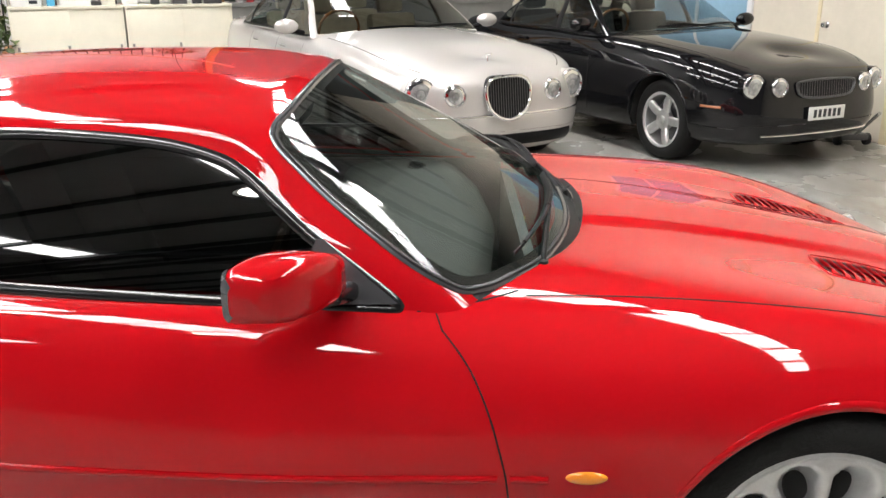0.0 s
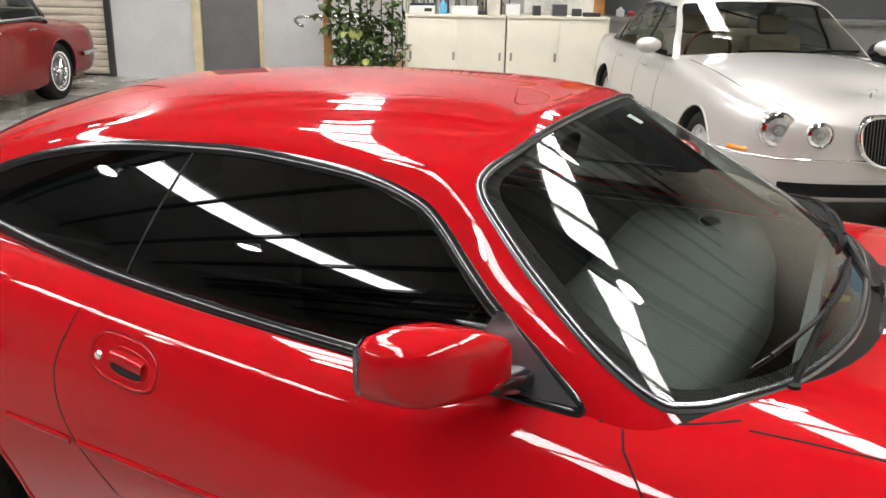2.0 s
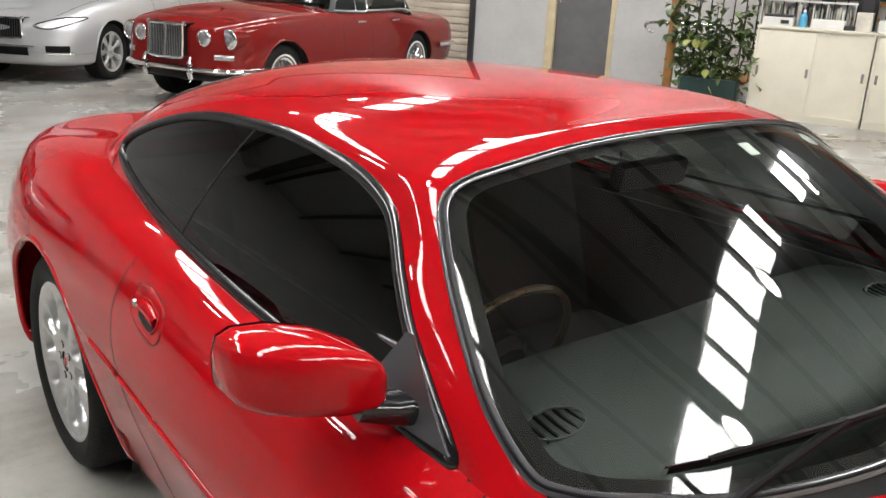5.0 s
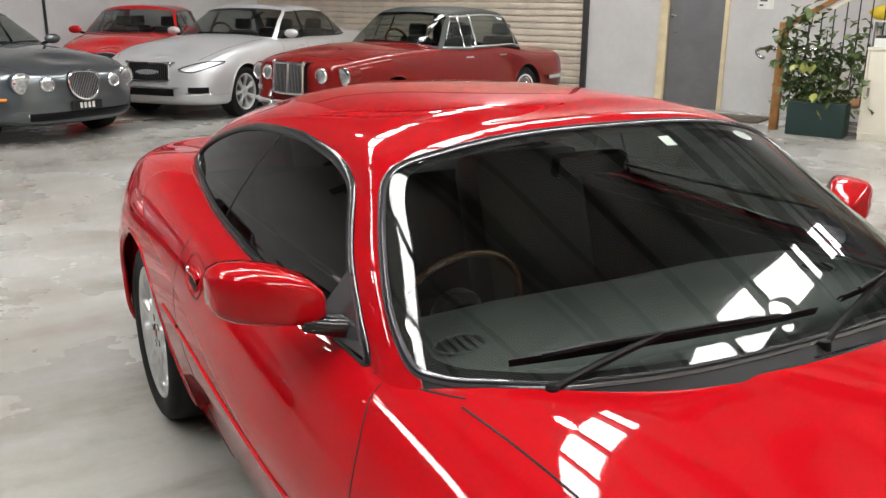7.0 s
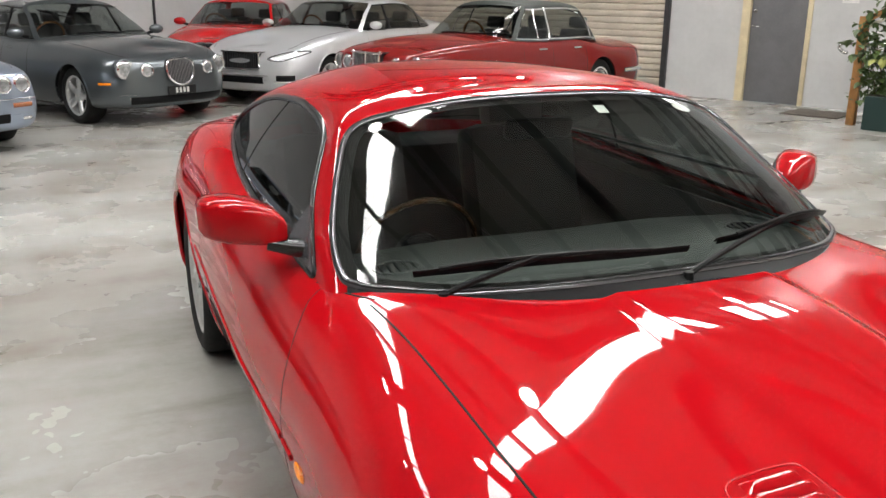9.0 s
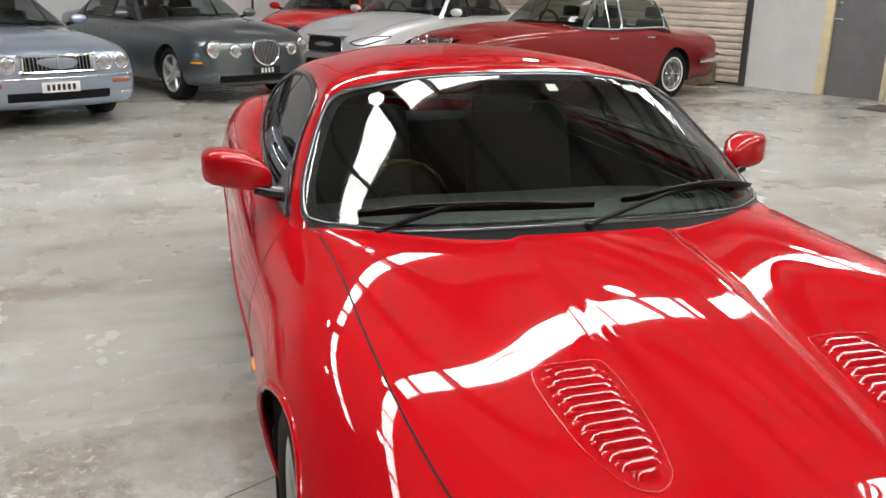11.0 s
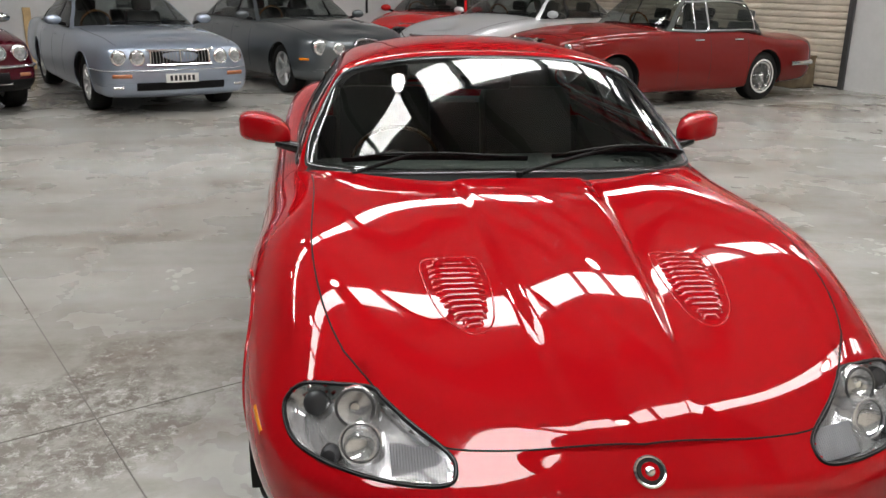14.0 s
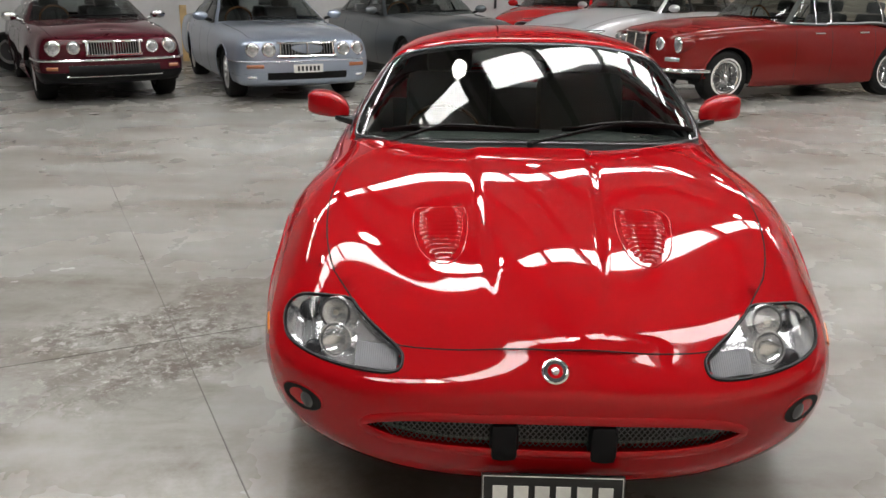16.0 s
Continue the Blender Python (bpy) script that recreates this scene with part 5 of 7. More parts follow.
for k, (a, n, base) in enumerate(((-0.25, 30, 1.52), (0.95, 16, 1.5))):
    hang = thing("hanging_plant", hall(0, 0), "trailing green plant in a small pot" if k == 0 else "green leaves trailing over the picture panel", "plant")
    part("pot", lathe([(0.0, 0.0), (0.07, 0.0), (0.09, 0.12), (0.08, 0.12), (0.0, 0.10)], 20, "z"), POT, hang, m=pose(a, 9.24, TOP + 0.29 if k == 0 else 2.35))
    if k:
        part("hook_rod", rod((a, 9.24, 2.45), (a, 9.24, CEIL), 0.006), IRON, hang)
    ss = [[(a, 9.24, base + (0 if k == 0 else 0.9)), (a + rng.uniform(-0.3, 0.3), 9.22, base + (0.15 if k == 0 else 0.75)), (a + rng.uniform(-0.35, 0.35), 9.2, base + (0.1 if k == 0 else rng.uniform(-0.05, 0.5)))] for _ in range(7)]
    lv, st = foliage(rng, ss, n, 0.10, 0.05)
    tagged(part("leaves", lv, LEAF, hang), kind="stuff")
    tagged(part("stem_tangle", st, STEM, hang), kind="stuff")

# bench beyond the post
BENCH = material("grey_laminate", (0.22, 0.22, 0.22), 0.4, grain=0.15)
bench = thing("work_bench", hall(0, 0), "grey bench with bottles by the dark wall", "bench")
part("bench_top", box(1.62, 9.45, 0.98, 5.9, 10.2, 1.03, 0.004), BENCH, bench)
part("bench_front", box(1.62, 9.50, 0.0, 5.9, 10.15, 0.98), BENCH, bench)
DIM = material("dark_grey_wall", (0.10, 0.105, 0.11), 0.7, grain=0.2, scale=2)
back = part("wall_bench", box(1.59, 10.25, 0, WALL_R, WALL_D - 0.004, CEIL), DIM, None, m=hall(0, 0))
tagged(back, "dark grey wall behind the bench", "wall", kind="structure")
frame_ob = thing("picture_frame", hall(0, 0), "dark frame holding a row of small pictures", "picture")
part("frame", box(1.95, 10.22, 1.52, 3.25, 10.25, 1.95, 0.004), DARK, frame_ob)
for i in range(5):
    part("print", box(2.0 + 0.245 * i, 10.216, 1.57, 2.0 + 0.245 * i + 0.21, 10.22, 1.90), GRAPHITE, frame_ob)
for a, hgt, mt, lab in ((2.35, 0.26, material("blue_bottle", (0.01, 0.03, 0.22), 0.25), "blue plastic bottle"), (2.52, 0.22, DARK, "dark spray bottle"), (2.0, 0.08, material("red_tub", (0.35, 0.03, 0.03), 0.5), "low red tub"), (1.85, 0.12, WHITE, "white tub")):
    ob = part("bottle", lathe([(0.0, 0.0), (0.05, 0.0), (0.055, 0.02), (0.055, hgt * 0.7), (0.02, hgt * 0.85), (0.02, hgt), (0.0, hgt)], 18, "z"), mt, None, m=hall(a, 9.7, 1.03))
    tagged(ob, lab + " on the bench", "bottle")

# ---------------------------------------------------------------- right wall, and what stands along the walls
cream_door = thing("door_3", hall(0, 0), "cream flush door in the panel wall, closed", "door", kind="structure")
part("leaf", box(WALL_R - 0.022, 2.95, 0.01, WALL_R - 0.002, 3.78, 2.08, 0.003), WALL_CREAM, cream_door)
for b0, b1 in ((2.88, 2.95), (3.78, 3.82)):
    part("frame_post", box(WALL_R - 0.03, b0, 0, WALL_R - 0.001, b1, 2.12, 0.004), FRAME_CREAM, cream_door)
part("door_knob", lathe([(0.0, -0.06), (0.02, -0.055), (0.028, -0.035), (0.012, -0.01), (0.03, 0.0)], 16, "x"), STEEL, cream_door, m=pose(WALL_R - 0.022, 3.70, 0.98) @ Matrix.Diagonal((1, 1, 1, 1)))
pane = thing("window_1", hall(0, 0), "pale blue glazed panel in the side wall", "window", kind="structure")
part("pane", box(WALL_R - 0.02, 4.75, 0.9, WALL_R - 0.006, 6.3, 2.2), material("blue_glazing", (0.30, 0.48, 0.62), 0.1, grain=0.2, scale=1.5), pane)
for q in ((4.68, 0.85, 4.75, 2.25), (6.3, 0.85, 6.37, 2.25), (4.75, 0.85, 6.3, 0.9), (4.75, 2.2, 6.3, 2.25), (5.5, 0.9, 5.55, 2.2)):
    part("frame_bar", box(WALL_R - 0.03, q[0], q[1], WALL_R - 0.004, q[2], q[3], 0.003), WHITE, pane)
jack = thing("trolley_jack", hall(5.9, 3.25, 0, 70), "low grey trolley jack on the floor by the wall", "jack")
part("frame", box(-0.32, -0.12, 0.05, 0.28, 0.12, 0.11, 0.02), GRAPHITE, jack)
part("arm", box(-0.1, -0.05, 0.11, 0.25, 0.05, 0.16, 0.015), STEEL, jack)
part("handle", rod((-0.3, 0, 0.1), (-0.62, 0, 0.34), 0.016), STEEL, jack)
for x in (-0.26, 0.22):
    for y in (-0.13, 0.13):
        part("castor", lathe([(0.0, -0.02), (0.05, -0.02), (0.055, 0), (0.05, 0.02), (0.0, 0.02)], 18), IRON, jack, m=pose(x, y, 0.055))
board = part("timber_board", box(WALL_L, -0.36, 0, WALL_L + 0.05, -0.24, 1.0, 0.004), material("raw_plywood", (0.55, 0.38, 0.18), 0.6, grain=0.4, scale=5), None, m=hall(0, 0))
tagged(board, "plain plywood board leaning on the wall", "board")
stack = new("spare_wheels")
stack.matrix_world = hall(-12.25, -3.15, 0, 180 - 10)
tagged(stack, "two spare alloy wheels standing by the wall", "wheel")
make_wheel(stack, 0.0, 1, 0.12, 0.31, 0.20, 0.2, 5, "five")
make_wheel(stack, 0.66, 1, 0.10, 0.31, 0.20, 0.2, 5, "five")
stack.rotation_euler = Euler((0, 0, radians(HALL + 100)))
blk = bmesh.new()
add_box(blk, -0.35, -0.22, 0, 0.35, 0.22, 0.52, 0.05)
for v in blk.verts:
    v.co += Vector((rng.uniform(-0.03, 0.03), rng.uniform(-0.03, 0.03), rng.uniform(-0.03, 0.02) if v.co.z > 0.1 else 0))
sack = part("wrapped_bale", blk, material("sack_brown", (0.17, 0.13, 0.08), 0.9, grain=0.6, scale=6, bump=0.6, bump_scale=25), None, m=hall(-6.05, 10.12))
tagged(sack, "brown wrapped bale by the roller shutter", "bale")
cable = part("wall_conduit", rod((WALL_L + 0.03, 5.95, 0.9), (WALL_L + 0.03, 5.95, CEIL), 0.025), IRON, None, m=hall(0, 0))
tagged(cable, "dark conduit running up the grey wall", "conduit")
skirt = part("wall_band", box(WALL_L, WALL_B, 0, WALL_L + 0.012, WALL_D - 0.1, 0.10, 0.003), BENCH, None, m=hall(0, 0))
tagged(skirt, "grey painted band at the wall's foot", "baseboard", kind="structure")



# ---------------------------------------------------------------- the red coupe (x ahead, middle of the wheelbase at the origin)
WB = 2.588
AX_F, AX_R = WB / 2, -WB / 2
spine = ([1.965, 1.903, 1.78, 1.5, 1.181, 0.831, 0.3, -0.3, -0.9, -1.5, -1.9, -2.2, -2.3, -2.34],
         [0, 0, 0, 0, 0, 0, 0, 0, 0, 0, 0, 0, 0, 0],
         [0.697, 0.713, 0.747, 0.808, 0.856, 0.884, 0.89, 0.87, 0.88, 0.91, 0.915, 0.9, 0.885, 0.88])
crest = ([2.098, 2.047, 1.893, 1.56, 1.199, 0.831, 0.3, -0.3, -0.9, -1.5, -1.93, -2.27, -2.38, -2.42],
         [0, 0.18, 0.31, 0.36, 0.38, 0.39, 0.41, 0.43, 0.43, 0.41, 0.37, 0.3, 0.17, 0],
         [0.636, 0.645, 0.687, 0.77, 0.837, 0.877, 0.89, 0.88, 0.89, 0.915, 0.908, 0.895, 0.88, 0.875])
seam_level = ([2.165, 2.124, 1.949, 1.6, 1.208, 0.788, 0.3, -0.3, -0.9, -1.5, -1.97, -2.33, -2.44, -2.48],
              [0, 0.27, 0.56, 0.686, 0.706, 0.706, 0.745, 0.76, 0.745, 0.69, 0.63, 0.5, 0.28, 0],
              [0.589, 0.586, 0.652, 0.776, 0.838, 0.859, 0.868, 0.89, 0.925, 0.945, 0.905, 0.87, 0.855, 0.85])
shoulder = ([2.228, 2.195, 2.021, 1.64, 1.216, 0.77, 0.25, -0.35, -0.95, -1.52, -2, -2.38, -2.49, -2.525],
            [0, 0.35, 0.68, 0.8, 0.848, 0.851, 0.858, 0.869, 0.86, 0.828, 0.735, 0.56, 0.32, 0],
            [0.532, 0.526, 0.562, 0.684, 0.763, 0.76, 0.79, 0.818, 0.858, 0.878, 0.845, 0.79, 0.775, 0.77])
widest = ([2.255, 2.225, 2.042, 1.66, 1.216, 0.744, 0.22, -0.37, -0.97, -1.53, -2, -2.39, -2.51, -2.545],
          [0, 0.38, 0.74, 0.87, 0.912, 0.907, 0.919, 0.915, 0.908, 0.899, 0.815, 0.62, 0.34, 0],
          [0.467, 0.462, 0.477, 0.55, 0.62, 0.6, 0.6, 0.62, 0.66, 0.67, 0.64, 0.62, 0.62, 0.62])
lower = ([2.255, 2.225, 2.026, 1.65, 1.216, 0.735, 0.2, -0.38, -0.98, -1.53, -2, -2.38, -2.5, -2.535],
         [0, 0.38, 0.74, 0.875, 0.91, 0.888, 0.884, 0.884, 0.892, 0.9, 0.82, 0.62, 0.34, 0],
         [0.347, 0.347, 0.357, 0.4, 0.44, 0.42, 0.42, 0.43, 0.45, 0.46, 0.47, 0.47, 0.47, 0.47])
sill = ([2.2, 2.17, 1.965, 1.61, 1.216, 0.735, 0.2, -0.38, -0.98, -1.53, -1.97, -2.33, -2.45, -2.48],
        [0, 0.38, 0.71, 0.83, 0.865, 0.825, 0.81, 0.81, 0.83, 0.865, 0.82, 0.64, 0.35, 0],
        [0.237, 0.242, 0.262, 0.271, 0.26, 0.235, 0.23, 0.23, 0.235, 0.26, 0.29, 0.31, 0.32, 0.32])
under = ([2.109, 2.078, 1.882, 1.55, 1.216, 0.735, 0.2, -0.38, -0.98, -1.53, -1.93, -2.27, -2.38, -2.4],
         [0, 0.36, 0.66, 0.77, 0.8, 0.77, 0.75, 0.75, 0.77, 0.8, 0.76, 0.6, 0.33, 0],
         [0.192, 0.197, 0.207, 0.212, 0.21, 0.19, 0.185, 0.185, 0.19, 0.21, 0.24, 0.27, 0.28, 0.28])

# greenhouse: its level lines from the roof's spine down to the belt
roof_spine = ([0.0, -0.02, -0.08, -0.15, -0.3, -0.5, -0.7, -0.85, -0.98, -1.05, -1.1], [0] * 11,
              [1.272, 1.274, 1.28, 1.284, 1.287, 1.283, 1.273, 1.262, 1.25, 1.24, 1.233])
roof_mid = ([0.115, 0.10, 0.04, -0.04, -0.24, -0.51, -0.77, -0.96, -1.1, -1.18, -1.21], [0, 0.2, 0.32, 0.345, 0.35, 0.35, 0.345, 0.335, 0.28, 0.17, 0],
            [1.258, 1.256, 1.257, 1.262, 1.264, 1.258, 1.242, 1.222, 1.205, 1.197, 1.196])
roof_edge = ([0.20, 0.185, 0.115, 0.03, -0.2, -0.52, -0.83, -1.06, -1.22, -1.29, -1.31], [0, 0.35, 0.56, 0.59, 0.598, 0.595, 0.585, 0.565, 0.48, 0.3, 0],
             [1.238, 1.226, 1.192, 1.188, 1.186, 1.178, 1.155, 1.125, 1.13, 1.145, 1.15])
belt = ([0.90, 0.83, 0.60, 0.43, 0.0, -0.5, -0.95, -1.28, -1.6, -1.76, -1.8], [0, 0.44, 0.738, 0.78, 0.785, 0.765, 0.735, 0.69, 0.56, 0.3, 0],
        [0.865, 0.862, 0.848, 0.842, 0.855, 0.875, 0.905, 0.925, 0.915, 0.91, 0.91])




def power_bulge(v):
    """The raised middle of the bonnet, between two creases that close up towards the nose."""
    x, y = v[:, 0], np.abs(v[:, 1])
    yc = np.interp(x, [0.75, 1.22, 1.7, 2.16], [0.215, 0.20, 0.165, 0.12])
    t = np.clip((yc + 0.03 - y) / 0.036, 0, 1)
    on = np.clip((x - 0.76) / 0.12, 0, 1) * np.clip((2.13 - x) / 0.25, 0, 1) * (v[:, 2] > 0.6)
    return np.stack([x * 0, x * 0, 0.011 * t * t * (3 - 2 * t) * on], axis=1)


# outline of the windscreen: across, and up its slope
WS_HALF = [(0.30, -0.262), (0.52, -0.205), (0.655, -0.125), (0.712, -0.072), (0.733, -0.02), (0.722, 0.10), (0.683, 0.235), (0.637, 0.36), (0.60, 0.43), (0.55, 0.454), (0.44, 0.449), (0.22, 0.447)]
WINDSCREEN = round_outline([(0, -0.276)] + WS_HALF + [(0, 0.447)] + [(-u, v) for u, v in WS_HALF[::-1]], 6)
SIDE_GLASS = round_outline([(0.425, 0.858), (0.35, 0.92), (0.25, 0.99), (0.185, 1.043), (0.105, 1.106), (0.04, 1.135), (-0.07, 1.158), (-0.22, 1.17), (-0.375, 1.175), (-0.542, 1.168), (-0.70, 1.156), (-0.86, 1.132),
                            (-1.02, 1.09), (-1.145, 1.04), (-1.18, 1.003), (-1.14, 0.978), (-0.99, 0.955), (-0.78, 0.932), (-0.573, 0.913), (-0.2, 0.888), (0.2, 0.866), (0.36, 0.855)], 6)
REAR_GLASS = round_outline([(-1.22, 0), (-1.21, 0.3), (-1.24, 0.46), (-1.36, 0.52), (-1.6, 0.45), (-1.68, 0.38), (-1.74, 0.2), (-1.76, 0),
                            (-1.74, -0.2), (-1.68, -0.38), (-1.6, -0.45), (-1.36, -0.52), (-1.24, -0.46), (-1.21, -0.3)])
LAMP = round_outline([(0.401, 0.553), (0.414, 0.573), (0.492, 0.611), (0.54, 0.637), (0.57, 0.652), (0.651, 0.648), (0.71, 0.638), (0.742, 0.621), (0.765, 0.592), (0.757, 0.562), (0.73, 0.546), (0.66, 0.535), (0.565, 0.528), (0.47, 0.527), (0.415, 0.534)], 6)
MOUTH = round_outline([(0, 0.446), (0.3, 0.439), (0.45, 0.417), (0.505, 0.387), (0.44, 0.360), (0.3, 0.349), (0, 0.346), (-0.3, 0.349), (-0.44, 0.360), (-0.505, 0.387), (-0.45, 0.417), (-0.3, 0.439)])
# the bonnet's edge from the wing's crown along the lamp and across the nose: x and y
HOOD_NOSE = [(1.94, 0.566), (2.009, 0.519), (2.072, 0.461), (2.106, 0.406), (2.13, 0.28), (2.143, 0.16), (2.157, 0.0)]


GLASS_TILT, GLASS_BOW = 0.055, 0.4


def flush_glass(v):
    """Draws the side of the greenhouse onto one even curve, so that the panes lie flush and mirror cleanly."""
    x, z, ya = v[:, 0], v[:, 2], np.abs(v[:, 1])
    P = np.array(SIDE_GLASS)
    d = np.full(len(v), 9.0)
    for a, c in zip(P, np.roll(P, -1, axis=0)):
        e = c - a
        f = np.clip(((x - a[0]) * e[0] + (z - a[1]) * e[1]) / max(e @ e, 1e-9), 0, 1)
        d = np.minimum(d, np.hypot(x - a[0] - f * e[0], z - a[1] - f * e[1]))
    d[inside(x, z, SIDE_GLASS)] = 0
    terms = np.stack([x * 0 + 1, x, z, x * x, x * z, z * z, x ** 3], axis=1)
    on = (d < 0.01) & (ya > 0.45)
    fit = np.linalg.lstsq(terms[on], ya[on], rcond=None)[0]
    fit[[0, 2, 5]] += GLASS_TILT * np.array([1.02, -1, 0]) - GLASS_BOW * np.array([1.02 ** 2, -2.04, 1])
    w = np.clip(1 - d / 0.08, 0, 1)
    w = w * w * (3 - 2 * w) * (ya > 0.42)
    out = np.zeros_like(v)
    out[:, 1] = w * (terms @ fit - ya) * np.sign(v[:, 1])
    return out


coupe_body = Shell([spine, crest, seam_level, shoulder, widest, lower, sill, under], 18, 24, power_bulge)
coupe_top = Shell([roof_spine, roof_mid, roof_edge, between(roof_edge, belt, 0.33, 0.022), between(roof_edge, belt, 0.67, 0.022), belt], 24, 12, flush_glass)


def hood_rear(y):
    return max(0.60, 0.895 - 0.44 * y * y - 0.11 * (abs(y) / 0.65) ** 10) if np.ndim(y) == 0 else np.maximum(0.60, 0.895 - 0.44 * y * y - 0.11 * (np.abs(y) / 0.65) ** 10)


def islands(shell, chosen):
    """The chosen faces of a skin, sorted into connected sets."""
    left, out, wide = set(chosen.tolist()), [], shell.cols - 1
    while left:
        seed = left.pop()
        bit, edge = [seed], [seed]
        while edge:
            f = edge.pop()
            for g in (f - 1, f + 1, f - wide, f + wide):
                if g in left:
                    left.discard(g)
                    bit.append(g)
                    edge.append(g)
        out.append(np.array(bit))
    return out


def build_coupe():
    car = thing("sports_coupe", pose(0, 0, 0), "glossy red two-door sports coupe parked on the concrete floor", "car")
    b = coupe_body
    C = b.centre
    lev = np.array([p[0] for p in b.place])
    x, y, z = C.T
    wells = [(AX_F, 0.335, 0.362), (AX_R + 0.012, 0.325, 0.40, 1.18)]
    arch = np.zeros(len(C), bool)
    for cx, cz, r, *k in wells:
        arch |= (np.hypot((x - cx) / np.where(x > cx, k[0] if k else 1, 1), z - cz) < r) & (np.abs(y) > 0.5) & (lev > 2)
    front = b.fnormal[:, 0] > 0.05
    lamp = inside(np.abs(y), z, LAMP) & front & (x > 1.5)
    mouth = inside(y, z, MOUTH) & (x > 1.9) & (lev > 3)
    inner = lev < 2
    hr = hood_rear(y)
    nose = [(0.0, 1.88), (0.57, 1.88)] + [(v, u) for u, v in HOOD_NOSE]
    hood = ((inner & (x > hr) & (x <= 1.88)) | (inside(np.abs(y), x, nose) & (z > 0.55) & (lev < 3))) & ~lamp
    ring = [(px - 0.05 * (1 if px > 0 else -1), py * 0.94) for px, py in zip(belt[0], belt[1])]
    ring += [(px, -py) for px, py in ring[::-1]]
    cabin = inner & inside(x, y, ring)
    cowl = inner & ~hood & ~cabin & (x > 0.58) & (np.abs(y) < 0.655)
    lid_sides = inner & ~hood & ~cabin & ~cowl & (x >= -1.4)
    lid = inner & (x < -1.4) & ~cabin
    gone = arch | lamp | mouth | cabin
    dr_front = np.interp(z, [0.2, 0.4, 0.55, 0.7, 0.8, 0.87], [0.64, 0.65, 0.64, 0.60, 0.548, 0.455])
    dr_rear = np.interp(z, [0.2, 0.4, 0.49, 0.55, 0.62, 0.70, 0.79, 0.875, 0.92], [-0.36, -0.44, -0.50, -0.555, -0.615, -0.65, -0.648, -0.597, -0.565])
    outer = (~inner | lid_sides | (x > 1.88)) & ~gone & ~hood
    door = outer & (x < dr_front) & (x > dr_rear) & (z > 0.27)
    bumper_f = outer & (x > 1.63)
    fender = outer & ~door & ~bumper_f & (x > 0)
    quarter = outer & ~door & (x <= 0) & ~((x < -1.72) & (z < 0.62))
    bumper_r = outer & (x < -1.72) & (z < 0.62)
    all_gone = np.flatnonzero(gone)
    moved = snap_circle(b, np.flatnonzero(~gone), np.flatnonzero(arch), wells)
    for s in (-1, 1):
        rim = [v for v in b.line(LAMP, "front", s)[0]]

        def to_rim(px, py, pz):
            near = min(rim, key=lambda v: (v.x - px) ** 2 + (v.y - py) ** 2 + (v.z - pz) ** 2)
            return near if (near - Vector((px, py, pz))).length < 0.009 else None

        moved.update(snap_edge(b, np.flatnonzero(lamp & (y * s > 0)), np.flatnonzero(~lamp), to_rim))
    moved.update(snap_edge(b, np.flatnonzero(hood), np.flatnonzero(cowl), lambda px, py, pz: b.hit((hood_rear(py), py, 3), (0, 0, -1))[0] if abs(px - hood_rear(py)) < 0.05 else None))

    def skin(name, mask, label="", mat=RED):
        if mask.any():
            return part(name, b.piece(np.flatnonzero(mask), 0, moved), mat, car, label)

    bonnet = skin("bonnet", hood, "red bonnet with two louvred vents")
    for i, bit in enumerate(sorted(islands(b, np.flatnonzero(cowl)), key=len)[::-1]):
        part("scuttle_panel" if i == 0 else "scuttle_corner", b.piece(bit, -0.012 if i == 0 else 0.0, moved), TRIM, car, "black plastic panel below the windscreen" if i == 0 else "")
    skin("boot_lid", lid)
    skin("front_bumper", bumper_f, "red nose and bumper with oval mouth")
    skin("rear_bumper", bumper_r)
    for s, n in ((-1, "right"), (1, "left")):
        sd = y * s > 0
        d = skin("door", door & sd)
        part("door_trim", b.piece(np.flatnonzero((door | (quarter & (x > -1.5) & (z > 0.6) & (lev < 3.5))) & sd), -0.025), LEATHER, d, "black inner trim")
        skin("front_wing", fender & sd)
        skin("rear_wing", quarter & sd)
        # pull handle in a rounded surround
        def squarish(cx, cz, rx, rz, k=0.72):
            pts = []
            for t in np.linspace(0, 2 * math.pi, 41)[:-1]:
                c, q = math.cos(t), math.sin(t)
                dx = rx * math.copysign(abs(c) ** k, c)
                pts.append((cx + dx, cz - 0.13 * dx + rz * math.copysign(abs(q) ** k, q)))
            return pts

        p, nn = b.line(squarish(-0.466, 0.794, 0.084, 0.043), "side", s)
        part("handle_surround", bead(p, nn, 0.006, 0.0025, True), RED, d)
        p, nn = b.line(squarish(-0.466, 0.794, 0.0885, 0.0475), "side", s)
        part("surround_gap", bead(p, nn, 0.0018, 0.0008, True), GAP, d)
        p, nn = b.line(squarish(-0.455, 0.792, 0.049, 0.0265, 0.8), "side", s)
        bm = bmesh.new()
        bm.faces.new([bm.verts.new(a + n2 * 0.0015) for a, n2 in zip(p, nn)])
        part("handle_cup", bm, RED, d)
        part("cup_edge", bead(p, nn, 0.005, 0.003, True), RED, d)
        # a black strip painted as the shade beneath the handle
        p, nn = b.line([(-0.496 + 0.0082 * i, 0.783 - 0.0011 * i - 0.003 * math.sin(i * math.pi / 10)) for i in range(11)], "side", s)
        part("cup_shade", bead(p, nn, 0.016, 0.0028), GAP, d)
        p, nn = b.line([(-0.498 + 0.0086 * i, 0.802 - 0.0011 * i + 0.003 * math.sin(i * math.pi / 10)) for i in range(11)], "side", s)
        part("door_handle", bead(p, nn, 0.027, 0.010), RED, d)
        p, nn = b.line([(-0.531, 0.797)], "side", s)
